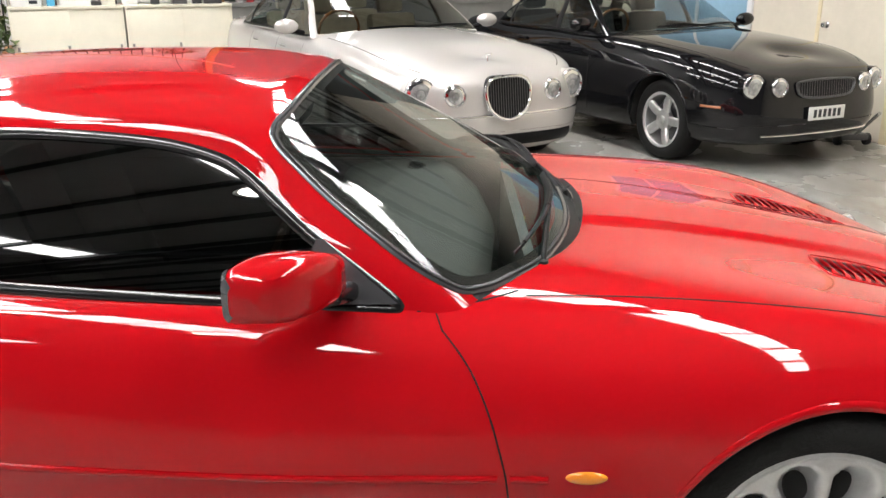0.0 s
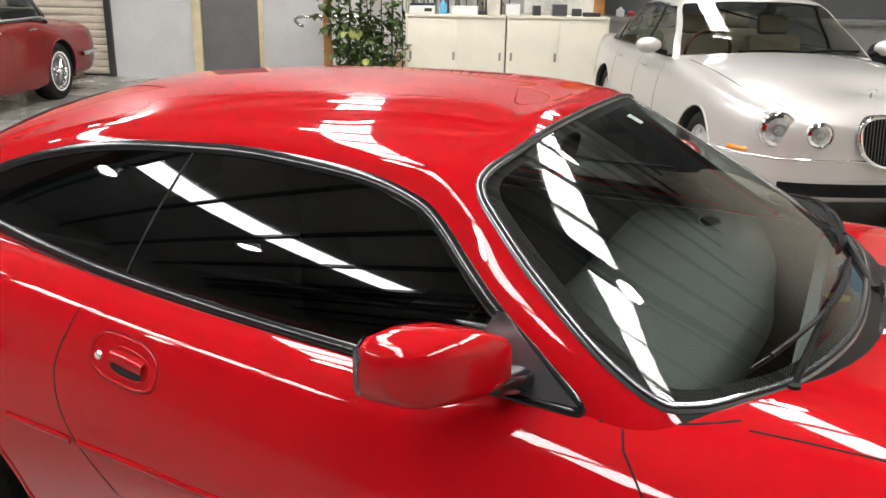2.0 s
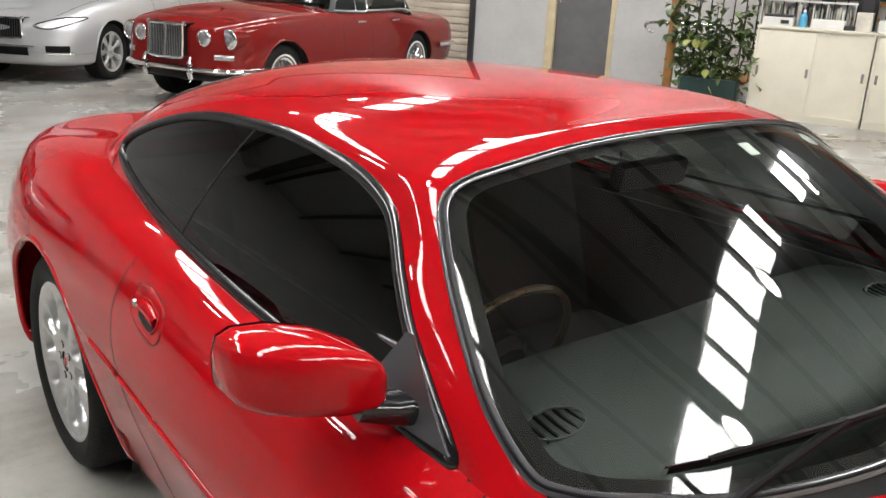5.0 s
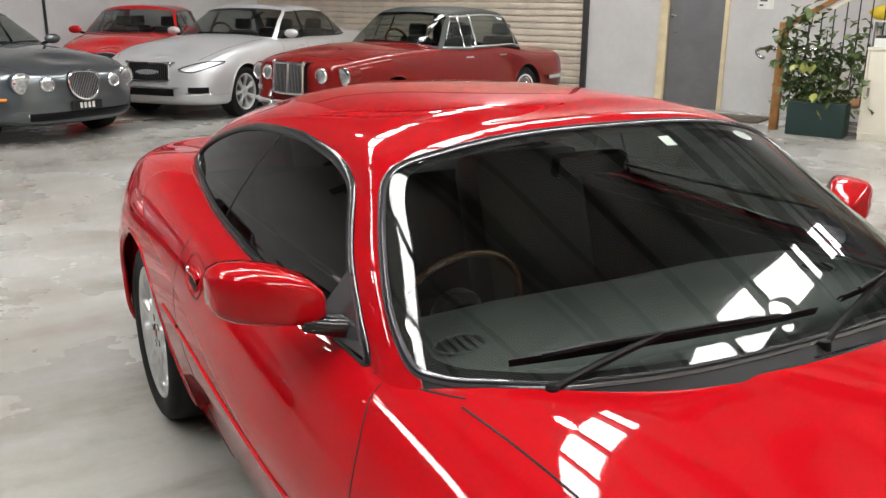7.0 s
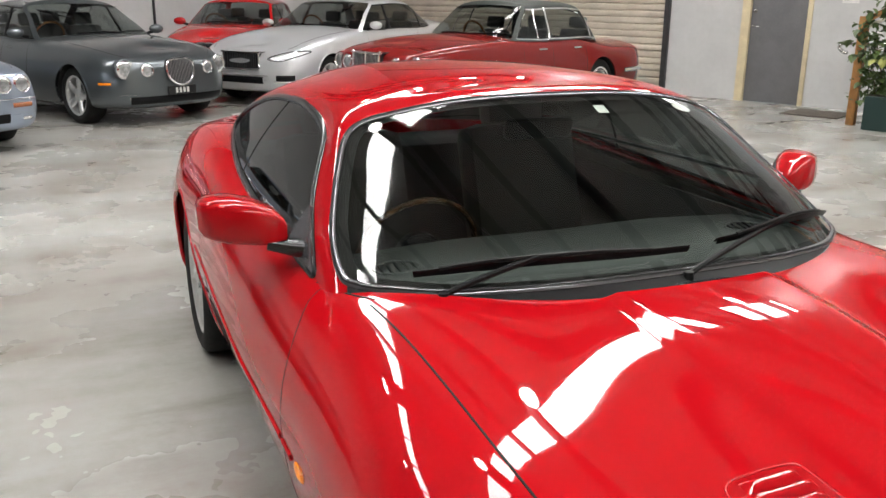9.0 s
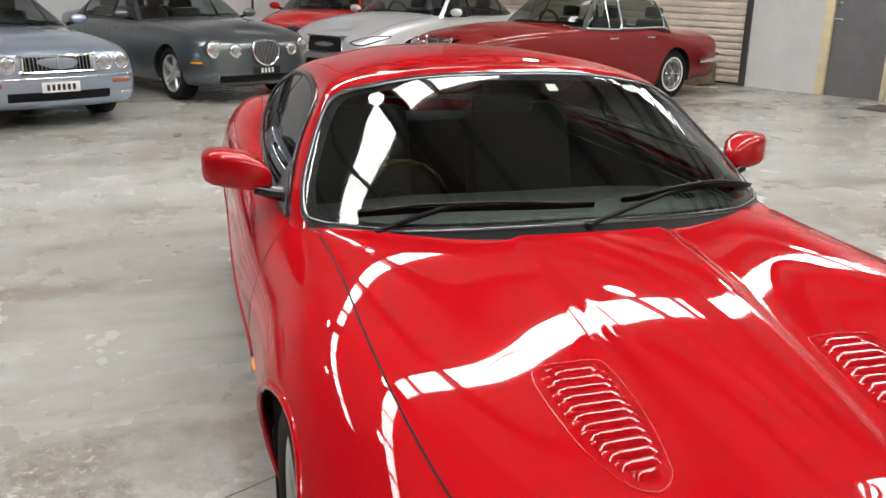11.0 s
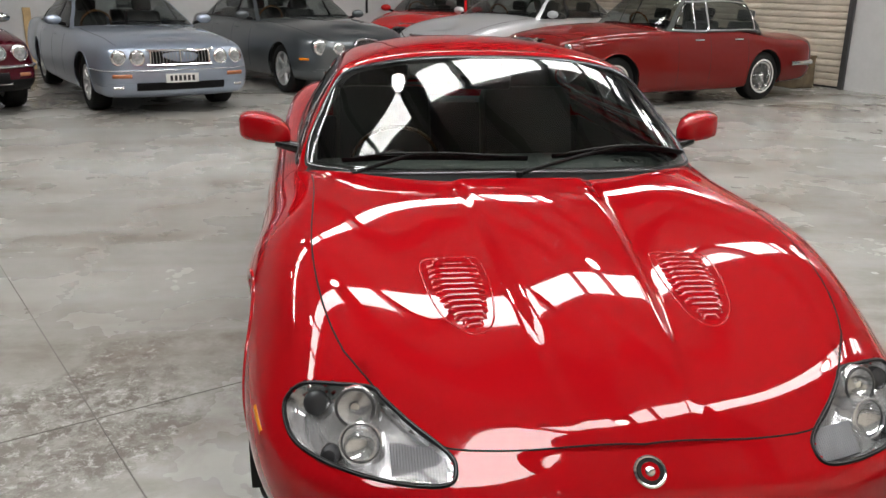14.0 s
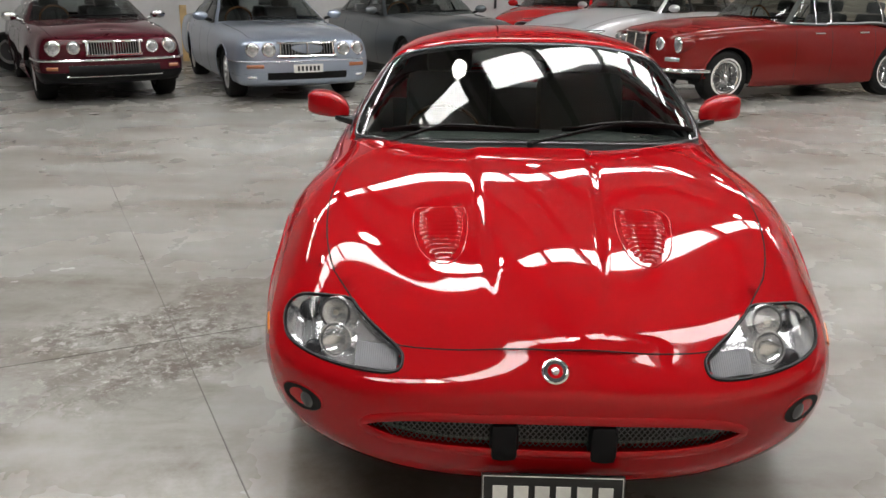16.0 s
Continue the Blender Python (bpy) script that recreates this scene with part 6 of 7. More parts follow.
        part("door_lock", lathe([(0.0, 0.005), (0.008, 0.005), (0.010, 0.0)], 16), CHROME, d, m=Matrix.Translation(p[0]) @ Matrix.Diagonal((1, s, 1, 1)))
        # side moulding, on the wing and the door
        for nm, par, a, c in (("side_moulding", car, 0.79 - 0.07, 0.645), ("side_moulding", d, 0.62, -0.585), ("side_moulding", car, -0.61, -0.80)):
            p, nn = b.line([(a + (c - a) * i / 30, float(np.interp(a + (c - a) * i / 30, [-0.8, -0.6, -0.19, 0.2, 0.8], [0.608, 0.598, 0.577, 0.56, 0.548]))) for i in range(31)], "side", s)
            part(nm, bead(p, nn, 0.016, 0.006), RED, par)
        (q,), (qn,) = b.line([(0.795, 0.556)], "side", s)
        bm = bmesh.new()
        bmesh.ops.create_uvsphere(bm, u_segments=24, v_segments=12, radius=1)
        bmesh.ops.scale(bm, vec=(0.042, 0.009, 0.0145), verts=bm.verts)
        part("side_indicator", bm, AMBER, car, "orange oval side indicator lens", m=Matrix.Translation(q) @ qn.to_track_quat("-Y" if s < 0 else "Y", "Z").to_matrix().to_4x4())
        p, nn = b.line([(1.80 + 0.0085 * i, 0.540 - 0.0024 * i) for i in range(11)], "side", s)
        part("corner_marker", bead(p, nn, 0.015, 0.004), AMBER, car, "amber corner marker lens")
        # gaps
        zz = np.linspace(0.26, 0.872, 40)
        for fx in (lambda q: np.interp(q, [0.2, 0.4, 0.55, 0.7, 0.8, 0.87], [0.64, 0.65, 0.64, 0.60, 0.548, 0.455]),
                   lambda q: np.interp(q, [0.2, 0.4, 0.49, 0.55, 0.62, 0.70, 0.79, 0.875, 0.92], [-0.36, -0.44, -0.50, -0.555, -0.615, -0.65, -0.648, -0.597, -0.565])):
            raw = [(float(fx(q)), float(q)) for q in zz]
            sm = [raw[0]] + [(sum(r[0] for r in raw[max(0, i - 3):i + 4]) / len(raw[max(0, i - 3):i + 4]), raw[i][1]) for i in range(1, len(raw))]
            p, nn = b.line(sm, "side", s)
            part("door_gap", bead(p, nn, 0.0038, 0.001), GAP, car)
        p, nn = b.line([(0.462, 0.772), (0.50, 0.762), (0.55, 0.748), (0.60, 0.73), (0.64, 0.712), (0.67, 0.695)], "top", s)
        part("wing_gap", bead(p, nn, 0.005, 0.0014), GAP, car)
        # bonnet seam along the wing's crown
        row = [i for i in range(b.rows) if abs(b.level[i] - 2) < 1e-6 and (b.verts[i * b.cols + 60][1] * s > 0)][0]
        crown = [(b.verts[row * b.cols + j][0], abs(b.verts[row * b.cols + j][1])) for j in range(b.cols) if 0.66 < b.verts[row * b.cols + j][0] < 1.86]
        edge = sorted(crown) + HOOD_NOSE
        p, nn = b.line([(q.x, q.y) for q in smooth_line([(u, v, 0) for u, v in edge], 3)], "top", s)
        part("bonnet_gap", bead(p, nn, 0.0045, 0.0012), GAP, car)
        for cx, cz, r, *k in wells:
            fk = k[0] if k else 1.0
            p, nn = arch_line(b, cx, cz, r, s, 0.24, fk)
            q = [(v - Vector((cx, v.y, cz))).normalized() for v in p]
            part("arch_lip", bead([v + Vector((0, -s * 0.006, 0)) for v in p], [(-k * 0.4 + n2).normalized() for k, n2 in zip(q, nn)], 0.022, 0.010), RED, car)
            well = bmesh.new()
            ring_o = [(cx + r * math.cos(t) * (fk if math.cos(t) > 0 else 1), s * 0.90, cz + r * math.sin(t)) for t in np.linspace(-0.35, math.pi + 0.35, 33)]
            vo = [well.verts.new((a, s * (0.875 if cx > 0 else 0.82), c)) for a, _, c in ring_o]
            vi = [well.verts.new((a, s * 0.55, c)) for a, _, c in ring_o]
            for i in range(32):
                well.faces.new((vo[i], vo[i + 1], vi[i + 1], vi[i]))
            well.faces.new(vi)
            part("wheel_well", well, WELL, car)
        # headlamp: rim, bowl, lens and its reflectors
        lm = lamp & sd
        lamp_ob = part("headlamp", b.piece(np.flatnonzero(lm), -0.045, {}), LAMP_BOWL, car, "clear lens headlamp with chrome reflectors")
        p, nn = b.line(LAMP, "front", s)
        wall = bmesh.new()
        vo = [wall.verts.new(v) for v in p]
        vi = [wall.verts.new(v - n2 * 0.05) for v, n2 in zip(p, nn)]
        for i in range(len(p)):
            k = (i + 1) % len(p)
            wall.faces.new((vo[i], vo[k], vi[k], vi[i]))
        part("lamp_wall", wall, LAMP_SILVER, lamp_ob)
        part("lens", b.piece(np.flatnonzero(lm), 0.002, moved), CLEAR, lamp_ob, "clear lens")
        part("lamp_rim", bead(p, nn, 0.010, 0.0045, True), SEAL, lamp_ob, "black lamp gasket")
        part("lamp_edge", bead([v + n2 * 0.0035 for v, n2 in zip(p, nn)], nn, 0.0025, 0.0015, True), GRAPHITE, lamp_ob)

        def lamp_pose(ly, lz, depth):
            (q,), (qn,) = b.line([(ly, lz)], "front", s)
            return Matrix.Translation(q - qn * depth) @ Vector((1, s * 0.2, 0.3)).to_track_quat("Z", "Y").to_matrix().to_4x4()

        main = part("reflector", lathe([(0.0, -0.034), (0.014, -0.032), (0.028, -0.022), (0.037, -0.006), (0.040, 0.0), (0.044, 0.001), (0.047, -0.006), (0.048, -0.045)], 36, "z"), LAMP_SILVER, lamp_ob, m=lamp_pose(0.607, 0.622, 0.006))
        part("reflector_ring", lathe([(0.0385, 0.0005), (0.040, 0.003), (0.044, 0.003), (0.046, 0.0)], 36, "z"), GRAPHITE, main)
        part("bulb_shield", lathe([(0.0, 0.0), (0.010, -0.002), (0.012, -0.012), (0.011, -0.032)], 18, "z"), CHROME, main)
        bowl = part("reflector", lathe([(0.0, -0.03), (0.02, -0.027), (0.036, -0.016), (0.046, 0.0), (0.049, -0.002), (0.05, -0.04)], 36, "z"), LAMP_SILVER, lamp_ob, m=lamp_pose(0.60, 0.574, 0.012))
        part("reflector_step", lathe([(0.0405, -0.008), (0.0425, -0.004), (0.0445, -0.005)], 30, "z"), GRAPHITE, bowl)
        part("side_lamp", lathe([(0.0, -0.004), (0.016, -0.006), (0.027, -0.012), (0.030, -0.03)], 28, "z"), LAMP_DARK, lamp_ob, m=lamp_pose(0.70, 0.612, 0.008))
        part("lamp_cap", lathe([(0.0, 0.002), (0.014, 0.0), (0.021, -0.008), (0.023, -0.03)], 28, "z"), LAMP_DARK, lamp_ob, "dark round cap", m=lamp_pose(0.667, 0.545, 0.006))
        # ribbed dark field at the lamp's inner end
        for i in range(19):
            u = 0.422 + 0.0062 * i
            zs = [v for v in np.linspace(0.53, 0.64, 45) if inside(np.array([u]), np.array([v]), LAMP)[0]]
            lo, hi = zs[0] + 0.006, min(zs[-1] - 0.008, zs[0] + 0.052)
            pts, ns = b.line([(u, lo + (hi - lo) * k / 4) for k in range(5)], "front", s)
            part("flute", bead([v - n2 * 0.016 for v, n2 in zip(pts, ns)], ns, 0.0066, 0.003, sink=0.012), LAMP_RIB, lamp_ob)
        # fog lamp pocket
        ring = [(0.685 + 0.062 * math.cos(t), 0.412 + 0.036 * math.sin(t)) for t in np.linspace(0, 2 * math.pi, 25)[:-1]]
        p, nn = b.line(ring, "front", s)
        bm = bmesh.new()
        bm.faces.new([bm.verts.new(v + n2 * 0.003) for v, n2 in zip(p, nn)])
        fog = part("fog_lamp", bm, GAP, car, "dark round fog lamp in its pocket")
        part("fog_lamp_edge", bead(p, nn, 0.008, 0.002, True), RED, fog)
        (q,), (qn,) = b.line([(0.668, 0.412)], "front", s)
        part("fog_lens", lathe([(0.0, 0.010), (0.016, 0.009), (0.024, 0.004)], 20, "z"), GRAPHITE, fog, m=Matrix.Translation(q) @ qn.to_track_quat("Z", "Y").to_matrix().to_4x4())
        for wx in (AX_F, AX_R):
            make_wheel(car, wx, s, 0.845, 0.335, 0.243, 0.24, 10, "badge")

    # mouth: mesh, lip and over-riders
    mouth_ob = part("grille", b.piece(np.flatnonzero(mouth), -0.06), WELL, car, "dark wire mesh grille in the oval mouth")
    p, nn = b.line(MOUTH, "front")
    bm = bmesh.new()
    vo = [bm.verts.new(v) for v in p]
    vi = [bm.verts.new(v - Vector((0.06, 0, 0))) for v in p]
    for i in range(len(p)):
        k = (i + 1) % len(p)
        bm.faces.new((vo[i], vo[k], vi[k], vi[i]))
    part("mouth_wall", bm, RED, mouth_ob, "red painted inner edge")
    part("mouth_lip", bead(p, nn, 0.024, 0.005, True), RED, mouth_ob)
    bm = bmesh.new()
    for i in range(-34, 35):
        for d in (-1, 1):
            pts = []
            for k in range(7):
                zz = 0.323 + k * 0.0183
                yy = i * 0.0152 + d * (k - 3) * 0.0152
                if inside(np.array([yy]), np.array([zz]), MOUTH)[0]:
                    pts.append(b.line([(yy, zz)], "front")[0][0] - Vector((0.018, 0, 0)))
            for a, c in zip(pts, pts[1:]):
                add_rod(bm, a, c, 0.0016, 4)
    tagged(part("wire_mesh", bm, WIRE, mouth_ob), kind="stuff")
    for s in (-1, 1):
        bm = box(-0.03, -0.026, -0.062, 0.042, 0.026, 0.05, 0.02)
        part("over_rider", bm, TRIM, car, "black rubber over-rider", m=pose(2.225, s * 0.128, 0.383) @ Matrix.Diagonal((1, 1.45, 0.95, 1)))
    plate = part("number_plate", box(-0.006, -0.186, -0.05, 0.006, 0.186, 0.05, 0.002), PLATE_BLACK, car, "black dealer plate with pale bars", m=pose(2.282, 0, 0.25, 0, -6))
    part("plate_holder", box(-0.03, -0.10, -0.03, 0.0, 0.10, 0.02, 0.004), TRIM, car, m=pose(2.272, 0, 0.25))
    for i in range(6):
        part("plain_bar", box(0, -0.019, -0.022, 0.002, 0.019, 0.022), PLATE_WHITE, plate, m=pose(0.0065, -0.137 + 0.0548 * i, -0.002))
    for nm, q in (("plate_border", ((-0.18, 0.045, 0.18, 0.047), (-0.18, -0.047, 0.18, -0.045), (-0.182, -0.047, -0.18, 0.047), (0.18, -0.047, 0.182, 0.047))),):
        bm = bmesh.new()
        for y0, z0, y1, z1 in q:
            add_box(bm, 0.006, y0, z0, 0.0075, y1, z1)
        part(nm, bm, PLATE_WHITE, plate)
    # nose badge: plain discs
    (q,), (qn,) = b.line([(0, 0.557)], "front")
    turn = Matrix.Translation(q) @ qn.to_track_quat("Z", "Y").to_matrix().to_4x4()
    badge = part("nose_badge", lathe([(0.0, 0.004), (0.034, 0.004), (0.038, 0.0055), (0.042, 0.003), (0.042, -0.004)], 36, "z"), CHROME, car, "round chrome badge, plain", m=turn @ Matrix.Scale(0.85, 4))
    part("badge_ring", lathe([(0.024, 0.0062), (0.034, 0.0062)], 36, "z"), PLATE_BLACK, badge)
    part("badge_disc", lathe([(0.0, 0.0062), (0.0235, 0.0058)], 36, "z"), RED, badge)
    bm = bmesh.new()
    bmesh.ops.create_uvsphere(bm, u_segments=14, v_segments=8, radius=0.014)
    bmesh.ops.scale(bm, vec=(1, 1, 0.5), verts=bm.verts)
    part("badge_boss", bm, CHROME, badge, m=pose(0, 0, 0.005))

    # greenhouse
    t = coupe_top
    C = t.centre
    x, y, z = C.T
    screen = inside(y, -0.866 * x + 0.5 * z, WINDSCREEN) & (x > -0.05) & (t.fnormal[:, 0] * 0.5 + t.fnormal[:, 2] * 0.866 > 0.2)
    sideg = inside(x, z, SIDE_GLASS) & (np.abs(t.fnormal[:, 1]) > 0.35) & ~screen & (np.abs(y) > 0.4)
    rear = inside(x, y, REAR_GLASS) & (x < -1.15)
    foot = ~(screen | sideg | rear) & (x > 0.5) & (np.array([q[1] for q in t.place]) < 2.0) & (-0.866 * x + 0.5 * z < -0.02)
    roof = ~(screen | sideg | rear | foot)
    part("screen_foot", t.piece(np.flatnonzero(foot)), TRIM, car, "black strip at the foot of the windscreen")
    part("roof", t.piece(np.flatnonzero(roof)), RED, car, "red roof and pillars")
    part("headlining", t.piece(np.flatnonzero(roof), -0.014), LEATHER, car, "black headlining")
    ws = part("windscreen", t.piece(np.flatnonzero(screen)), SCREEN, car, "raked windscreen mirroring the skylights")
    p, nn = t.line(WINDSCREEN, "screen")
    part("windscreen_trim", bead(p, nn, 0.019, 0.006, True), EDGE_TRIM, ws, "dark grey surround")
    inner_edge = [(u * 0.957, 0.1 + (v - 0.1) * 0.925) for u, v in WINDSCREEN]
    p2, n2s = t.line(inner_edge, "screen")
    bm = bmesh.new()
    va, vb = [bm.verts.new(a - n2 * 0.009) for a, n2 in zip(p, nn)], [bm.verts.new(a - n2 * 0.009) for a, n2 in zip(p2, n2s)]
    for i in range(len(va)):
        k = (i + 1) % len(va)
        bm.faces.new((va[i], va[k], vb[k], vb[i]))
    part("black_border", bm, GAP, ws, "black printed border of the glass")
    part("windscreen_gasket", bead([a + n2 * 0.0045 for a, n2 in zip(p, nn)], nn, 0.006, 0.003, True), SEAL, ws)
    rw = part("rear_window", t.piece(np.flatnonzero(rear)), TINT, car)
    p, nn = t.line(REAR_GLASS, "top")
    part("rear_window_trim", bead(p, nn, 0.02, 0.005, True), SEAL, rw)
    for s in (-1, 1):
        m = sideg & (y * s > 0)
        bx = np.interp(z, [0.9, 1.17], [-0.573, -0.50])
        w1 = part("side_window", t.piece(np.flatnonzero(m & (x > bx))), TINT, car, "dark tinted side window")
        w2 = part("quarter_window", t.piece(np.flatnonzero(m & (x <= bx))), TINT, car, "dark tinted quarter window")
        p, nn = t.line(SIDE_GLASS, "side", s)
        part("window_seal", bead(p, nn, 0.026, 0.009, True), SEAL_GLOSS, w1, "black rubber seal")
        low = [i for i, q in enumerate(p) if -1.06 < SIDE_GLASS[i][0] < 0.3 and SIDE_GLASS[i][1] < 0.975]
        part("waist_strip", bead([p[i] + nn[i] * 0.004 - Vector((0, 0, 0.012)) for i in low], [nn[i] for i in low], 0.012, 0.006), GRAPHITE, w1, "grey waist strip")
        p, nn = t.line([(-0.573 + 0.073 * i / 12, 0.905 + 0.258 * i / 12) for i in range(13)], "side", s)
        part("glass_gap", bead(p, nn, 0.007, 0.002), GAP, w2)
        # mirror on its triangular foot
        tri = [(0.425, 0.866), (0.36, 0.918), (0.275, 0.985), (0.262, 0.985), (0.235, 0.93), (0.20, 0.872), (0.30, 0.866)]
        p, nn = t.line(tri, "side", s)
        bm = bmesh.new()
        top = [bm.verts.new(a + n2 * 0.014) for a, n2 in zip(p, nn)]
        bot = [bm.verts.new(a) for a in p]
        bm.faces.new(top)
        for i in range(len(p)):
            bm.faces.new((top[i], top[(i + 1) % len(p)], bot[(i + 1) % len(p)], bot[i]))
        bmesh.ops.recalc_face_normals(bm, faces=bm.faces)
        foot = part("mirror_foot", bm, EDGE_TRIM, car, "dark grey mirror foot")
        part("mirror_arm", loft_bar([(0.31, s * 0.755, 0.89), (0.31, s * 0.80, 0.90), (0.295, s * 0.85, 0.912)], [(0.08, 0.046), (0.068, 0.038), (0.06, 0.032)]), SEAL_GLOSS, foot)
        part("mirror_shell", mirror_shell(s), RED, foot, "red mirror housing")
        part("mirror_seam", mirror_shell(s, True), EDGE_TRIM, foot, "graphite rim round the mirror glass")
    # inside: floor, dash, seats, wheel
    part("cabin_floor", box(-1.75, -0.72, 0.22, 0.75, 0.72, 0.26), LEATHER, car)
    part("parcel_shelf", box(-1.75, -0.62, 0.6, -1.2, 0.62, 0.84, 0.05), LEATHER, car)
    for s in (-1, 1):
        part("side_lining", box(-0.885, -0.006, 0.26, 0.72, 0.006, 0.84), LEATHER, car, m=pose(0, s * 0.715, 0))
        part("side_lining", box(-0.89, -0.11, 0.26, -0.875, 0.11, 0.84), LEATHER, car, m=pose(0, s * 0.605, 0))
    part("firewall", box(0.72, -0.72, 0.26, 0.75, 0.72, 0.80), LEATHER, car)
    dash = part("dashboard", loft_bar([(0.36, -0.70, 0.76), (0.40, -0.36, 0.775), (0.42, 0, 0.775), (0.40, 0.36, 0.775), (0.36, 0.70, 0.76)], [(0.42, 0.15), (0.46, 0.17), (0.48, 0.17), (0.46, 0.17), (0.42, 0.15)]), DASH, car)
    part("dash_veneer", box(0.16, -0.68, 0.70, 0.185, 0.68, 0.76, 0.006), WOOD_DASH, dash)
    for vy in (-0.55, 0.55):
        bm = bmesh.new()
        for i in range(5):
            add_box(bm, -0.03, -0.05 + 0.022 * i, 0, 0.03, -0.046 + 0.022 * i, 0.006)
        vent = part("air_vent", bm, SEAL, dash, m=pose(0.42, vy, 0.846, 0, 10))
        part("vent_rim", tube([(0.034 * math.sin(k), -0.006 + 0.062 * math.cos(k), 0.004) for k in np.linspace(0, 2 * math.pi, 25)[:-1]], 0.003, 6, True), LEATHER, vent)
    part("steering_wheel", tube([(0.0, 0.185 * math.cos(a), 0.185 * math.sin(a)) for a in np.linspace(0, 2 * math.pi, 40)[:-1]], 0.009, 8, True), RIM_WOOD, car, "wood-rimmed steering wheel", m=pose(0.08, -0.37, 0.775, 0, 22))
    part("steering_boss", lathe([(0.0, 0.02), (0.05, 0.02), (0.07, 0.0), (0.06, -0.03)], 20, "x"), SEAL, car, m=pose(0.09, -0.37, 0.775, 0, 22))
    for sy in (-0.37, 0.37):
        seat = part("seat", box(-0.55, sy - 0.25, 0.30, 0.0, sy + 0.25, 0.48, 0.06), LEATHER, car)
        part("backrest", box(-0.09, -0.24, 0, 0.09, 0.24, 0.62, 0.07), LEATHER, seat, m=pose(-0.56, sy, 0.42, 0, -18))
        part("headrest", box(-0.055, -0.13, 0, 0.055, 0.13, 0.17, 0.045), LEATHER, seat, m=pose(-0.76, sy, 1.0, 0, -14))
    part("rear_bench", box(-1.30, -0.6, 0.35, -1.05, 0.6, 0.90, 0.06), LEATHER, car)
    part("inside_mirror", box(-0.02, -0.11, -0.03, 0.02, 0.11, 0.03, 0.015), TRIM, car, m=pose(0.12, 0, 1.13, 0, 10))
    # wipers, parked along the foot of the windscreen
    W1 = [(-0.60, -0.118), (-0.50, -0.152), (-0.344, -0.188), (-0.15, -0.212), (0.04, -0.218)]
    W2 = [(0.13, -0.205), (0.25, -0.188), (0.384, -0.148), (0.55, -0.095), (0.70, -0.032)]
    for pivot, route in (((0.735, -0.56, 0.868), W1), ((0.852, 0.0, 0.886), W2)):
        a = Vector(pivot)
        line = [(q.x, q.y) for q in smooth_line([(u, v, 0) for u, v in route], 5)]
        pts, nn = t.line(line, "screen")
        mid = pts[10] + nn[10] * 0.028
        arm = [a + Vector((0, 0, 0.010)), a.lerp(mid, 0.2) + Vector((0, 0, 0.012)), a.lerp(mid, 0.6) + Vector((0, 0, 0.008)), mid]
        wp = part("wiper_arm", tube(smooth_line(arm, 6), 0.0075, 8), TRIM, car, "black wiper arm")
        part("wiper_pivot", lathe([(0.0, 0.020), (0.012, 0.018), (0.017, -0.02)], 16, "z"), TRIM, wp, m=Matrix.Translation(a))
        part("wiper_blade", bead([p + n2 * 0.005 for p, n2 in zip(pts, nn)], nn, 0.008, 0.016), SEAL, wp)
        bridge = [pts[k] + nn[k] * (0.020 if k in (3, 17) else 0.029) for k in (3, 7, 10, 13, 17)]
        part("blade_bridge", tube(smooth_line(bridge, 4), 0.005, 6), TRIM, wp)
    # two oval air grilles in the scuttle
    for sy in (-0.255, 0.07):
        def on_scuttle(u, v):
            yy = sy + u
            return b.line([(hood_rear(yy) - 0.036 + v, yy)], "top")[0][0] - Vector((0, 0, 0.011))
        ring = [on_scuttle(0.125 * math.copysign(abs(math.cos(k)) ** 0.7, math.cos(k)), 0.021 * math.sin(k)) for k in np.linspace(0, 2 * math.pi, 41)[:-1]]
        rim = part("scuttle_grille", tube(ring, 0.004, 6, True), EDGE_TRIM, car, "oval air intake with fine bars")
        bm = bmesh.new()
        bm.faces.new([bm.verts.new(q + Vector((0, 0, 0.0015))) for q in ring])
        part("intake_floor", bm, GAP, rim)
        for k in range(22):
            u = -0.115 + 0.011 * k
            part("grille_bar", rod(on_scuttle(u, -0.016) + Vector((0, 0, 0.003)), on_scuttle(u + 0.006, 0.016) + Vector((0, 0, 0.003)), 0.002, 5), TRIM, rim)
    # papers stuck to the inside of the windscreen
    p, nn = t.line([(0.43 + 0.035 * math.cos(k), 0.395 + 0.022 * math.sin(k)) for k in np.linspace(0, 2 * math.pi, 21)[:-1]], "screen")
    bm = bmesh.new()
    bm.faces.new([bm.verts.new(q - n2 * 0.003) for q, n2 in zip(p, nn)])
    part("sticker", bm, PLATE_WHITE, ws, "white oval sticker")
    p, nn = t.line([(0.10, 0.385), (0.135, 0.385), (0.135, 0.345), (0.10, 0.345)], "screen")
    bm = bmesh.new()
    bm.faces.new([bm.verts.new(q - n2 * 0.003) for q, n2 in zip(p, nn)])
    part("toll_tag", bm, PLATE_WHITE, ws, "small pale tag")
    # bonnet louvres: a shallow oval panel with raised slats
    for s in (-1, 1):
        rim = [(1.455, 0.265), (1.455, 0.375), (1.495, 0.412), (1.615, 0.405), (1.73, 0.378), (1.795, 0.33), (1.80, 0.285), (1.75, 0.252), (1.615, 0.237), (1.495, 0.243)]
        p, nn = b.line(round_outline(rim, 6), "top", s)
        vent = part("bonnet_vent", bead(p, nn, 0.0045, 0.0022, True), RED, bonnet, "red louvred vent")
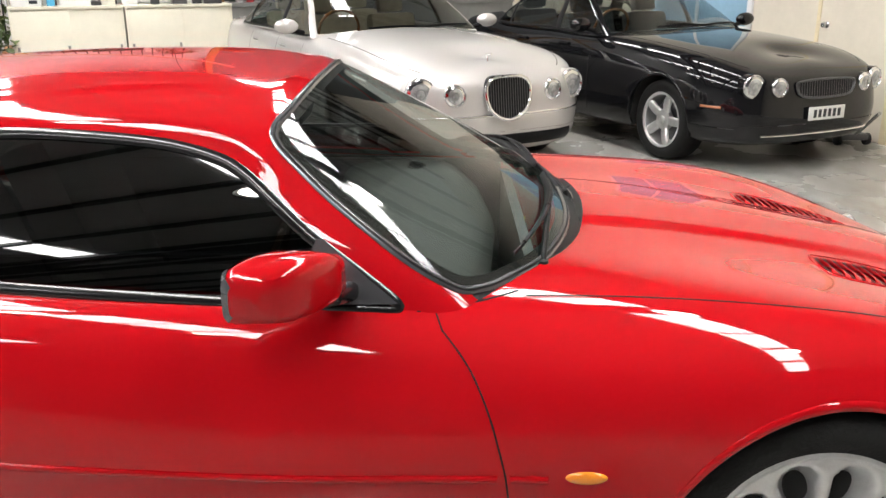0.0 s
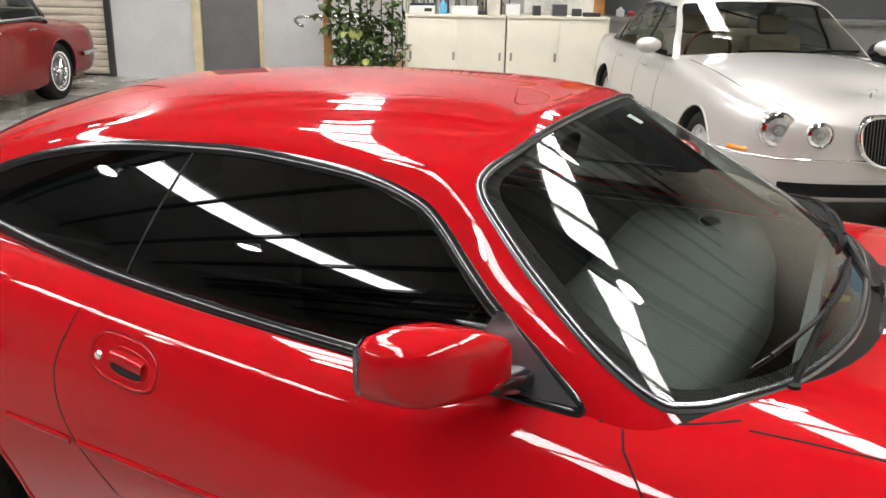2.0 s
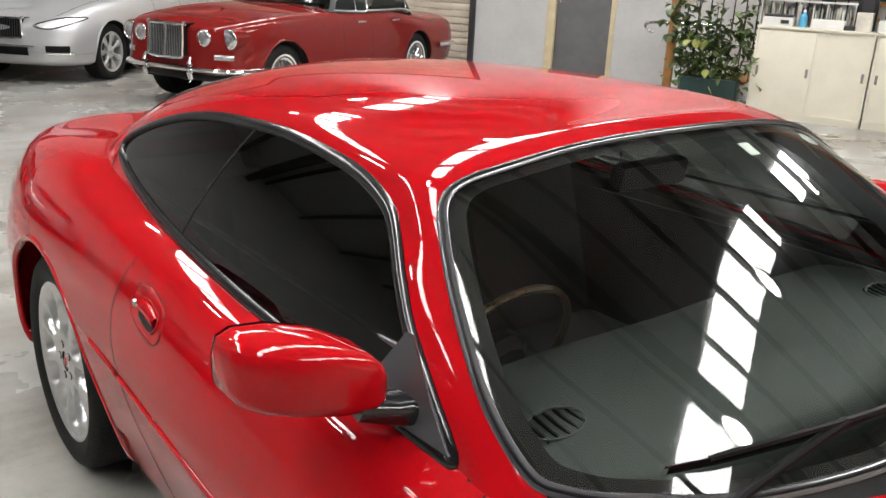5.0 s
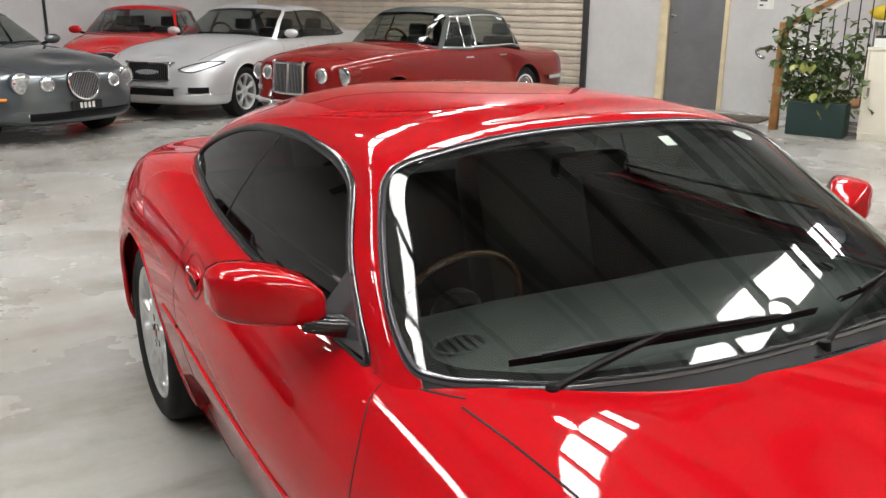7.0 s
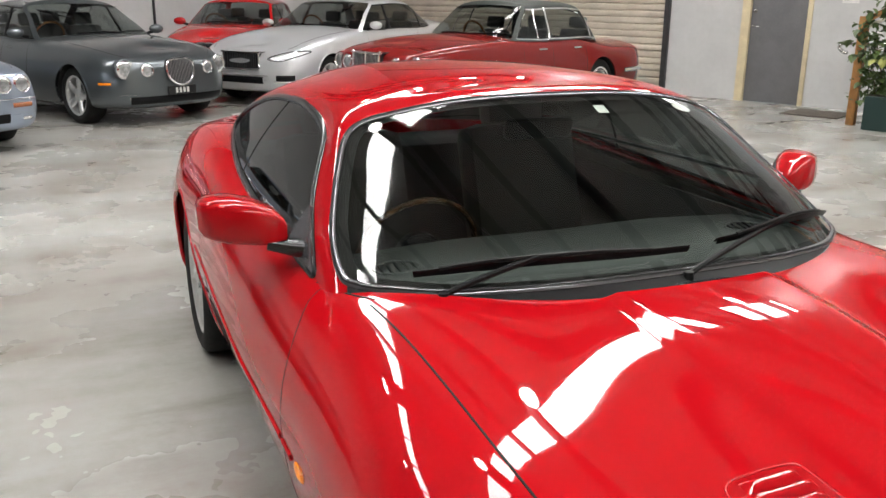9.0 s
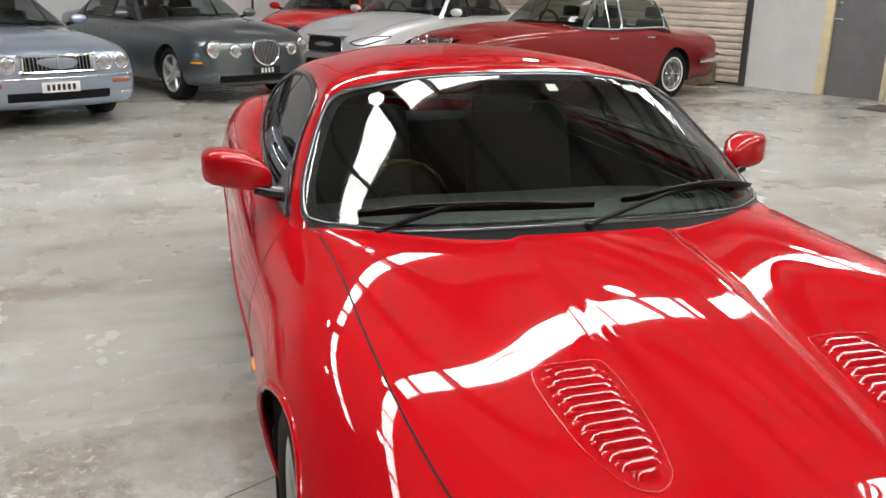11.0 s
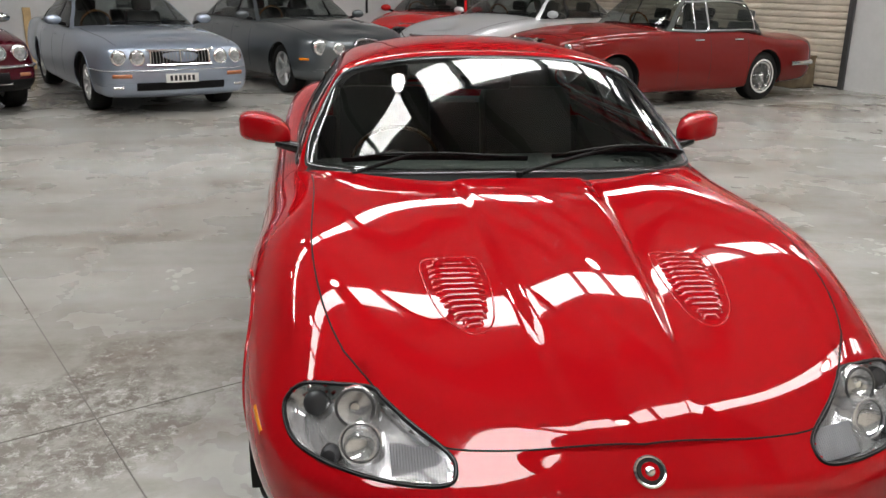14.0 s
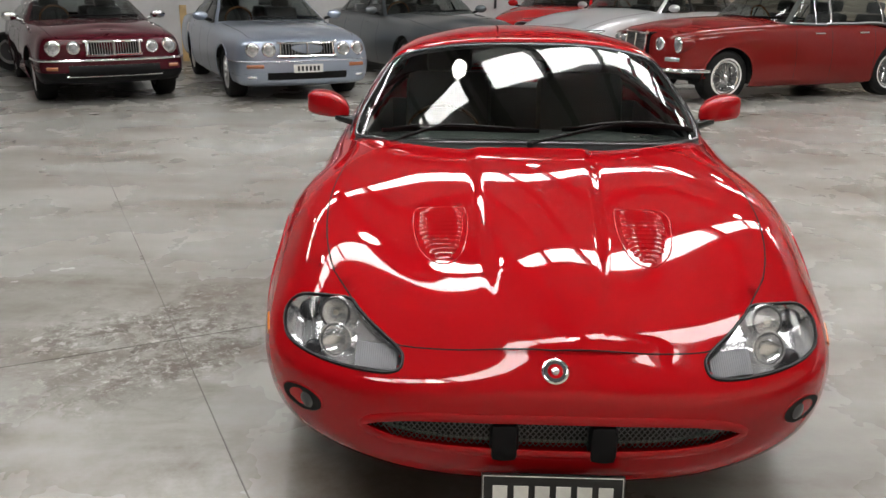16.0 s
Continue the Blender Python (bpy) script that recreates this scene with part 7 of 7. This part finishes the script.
        for i in range(12):
            xx = 1.478 + 0.0262 * i
            y1 = np.interp(xx, [1.466, 1.496, 1.616, 1.726, 1.776], [0.365, 0.395, 0.39, 0.36, 0.325])
            y0 = np.interp(xx, [1.466, 1.496, 1.616, 1.726, 1.776], [0.272, 0.258, 0.252, 0.262, 0.285])
            # a pressed scoop: flush ahead, lifted to the rear; a black strip paints its opening's shade
            rows = []
            for dx, lift in ((0.013, 0.0006), (0.007, 0.0046), (0.0, 0.0076), (-0.006, 0.0088), (-0.0075, 0.0076)):
                pts, ns = b.line([(xx + dx - 0.004 * (2 * k / 12 - 1) ** 4, y0 + (y1 - y0) * k / 12) for k in range(13)], "top", s)
                rows.append([q + n2 * (0.0004 + lift * (1 - (2 * k / 12 - 1) ** 6)) for k, (q, n2) in enumerate(zip(pts, ns))])
            bm = bmesh.new()
            vs = [[bm.verts.new(q) for q in row] for row in rows]
            for a, c in zip(vs, vs[1:]):
                for k in range(12):
                    bm.faces.new((a[k], a[k + 1], c[k + 1], c[k]))
            bmesh.ops.recalc_face_normals(bm, faces=bm.faces)
            part("slat", bm, RED, vent)
            pts, ns = b.line([(xx - 0.0095, y0 + 0.004 + (y1 - y0 - 0.008) * k / 12) for k in range(13)], "top", s)
            part("slot_shade", bead(pts, ns, 0.006, 0.0012), GAP, vent)
    return car


def mirror_shell(s, seam=False):
    """The door mirror's housing: flat glass side to the rear, bulging ahead, tapering outwards."""
    st = [(0.80, 0.30, 0.938, 0.03, 0.05), (0.812, 0.298, 0.945, 0.065, 0.085), (0.835, 0.285, 0.953, 0.105, 0.118), (0.88, 0.262, 0.961, 0.13, 0.142), (0.93, 0.236, 0.965, 0.135, 0.148), (0.975, 0.212, 0.965, 0.118, 0.138),
          (0.997, 0.20, 0.964, 0.085, 0.115), (1.006, 0.196, 0.963, 0.05, 0.075)]
    bm = bmesh.new()
    rows = []
    n = 28
    for y, cx, cz, dx, dz in st:
        cx, cz, dz, ring = cx - 0.018, cz - 0.001, dz * 0.76, []
        for k in range(n):
            t = 2 * math.pi * k / n
            c, q = math.cos(t), math.sin(t)
            fx = dx * 0.60 if c > 0 else dx * 0.5
            if seam:
                fx = fx * 1.02 + 0.003
                dz *= 1.003
            ring.append(bm.verts.new((cx + fx * math.copysign(abs(c) ** 0.5, c) - 0.10 * (dz / 2 * q) * (c > 0), s * y, cz + dz / 2 * math.copysign(abs(q) ** 0.42, q))))
        rows.append(ring)
    for i in range(len(rows) - 1):
        for k in range(n):
            bm.faces.new((rows[i][k], rows[i][(k + 1) % n], rows[i + 1][(k + 1) % n], rows[i + 1][k]))
    bm.faces.new(rows[0])
    bm.faces.new(rows[-1])
    if seam:
        # only the rear rim stays, as the dark edge round the glass
        bmesh.ops.delete(bm, geom=[v for row, q in zip(rows, st) for v in row if v.co.x > q[1] - 0.018 - q[3] * 0.36], context="VERTS")
    bmesh.ops.recalc_face_normals(bm, faces=bm.faces)
    return bm


build_coupe()
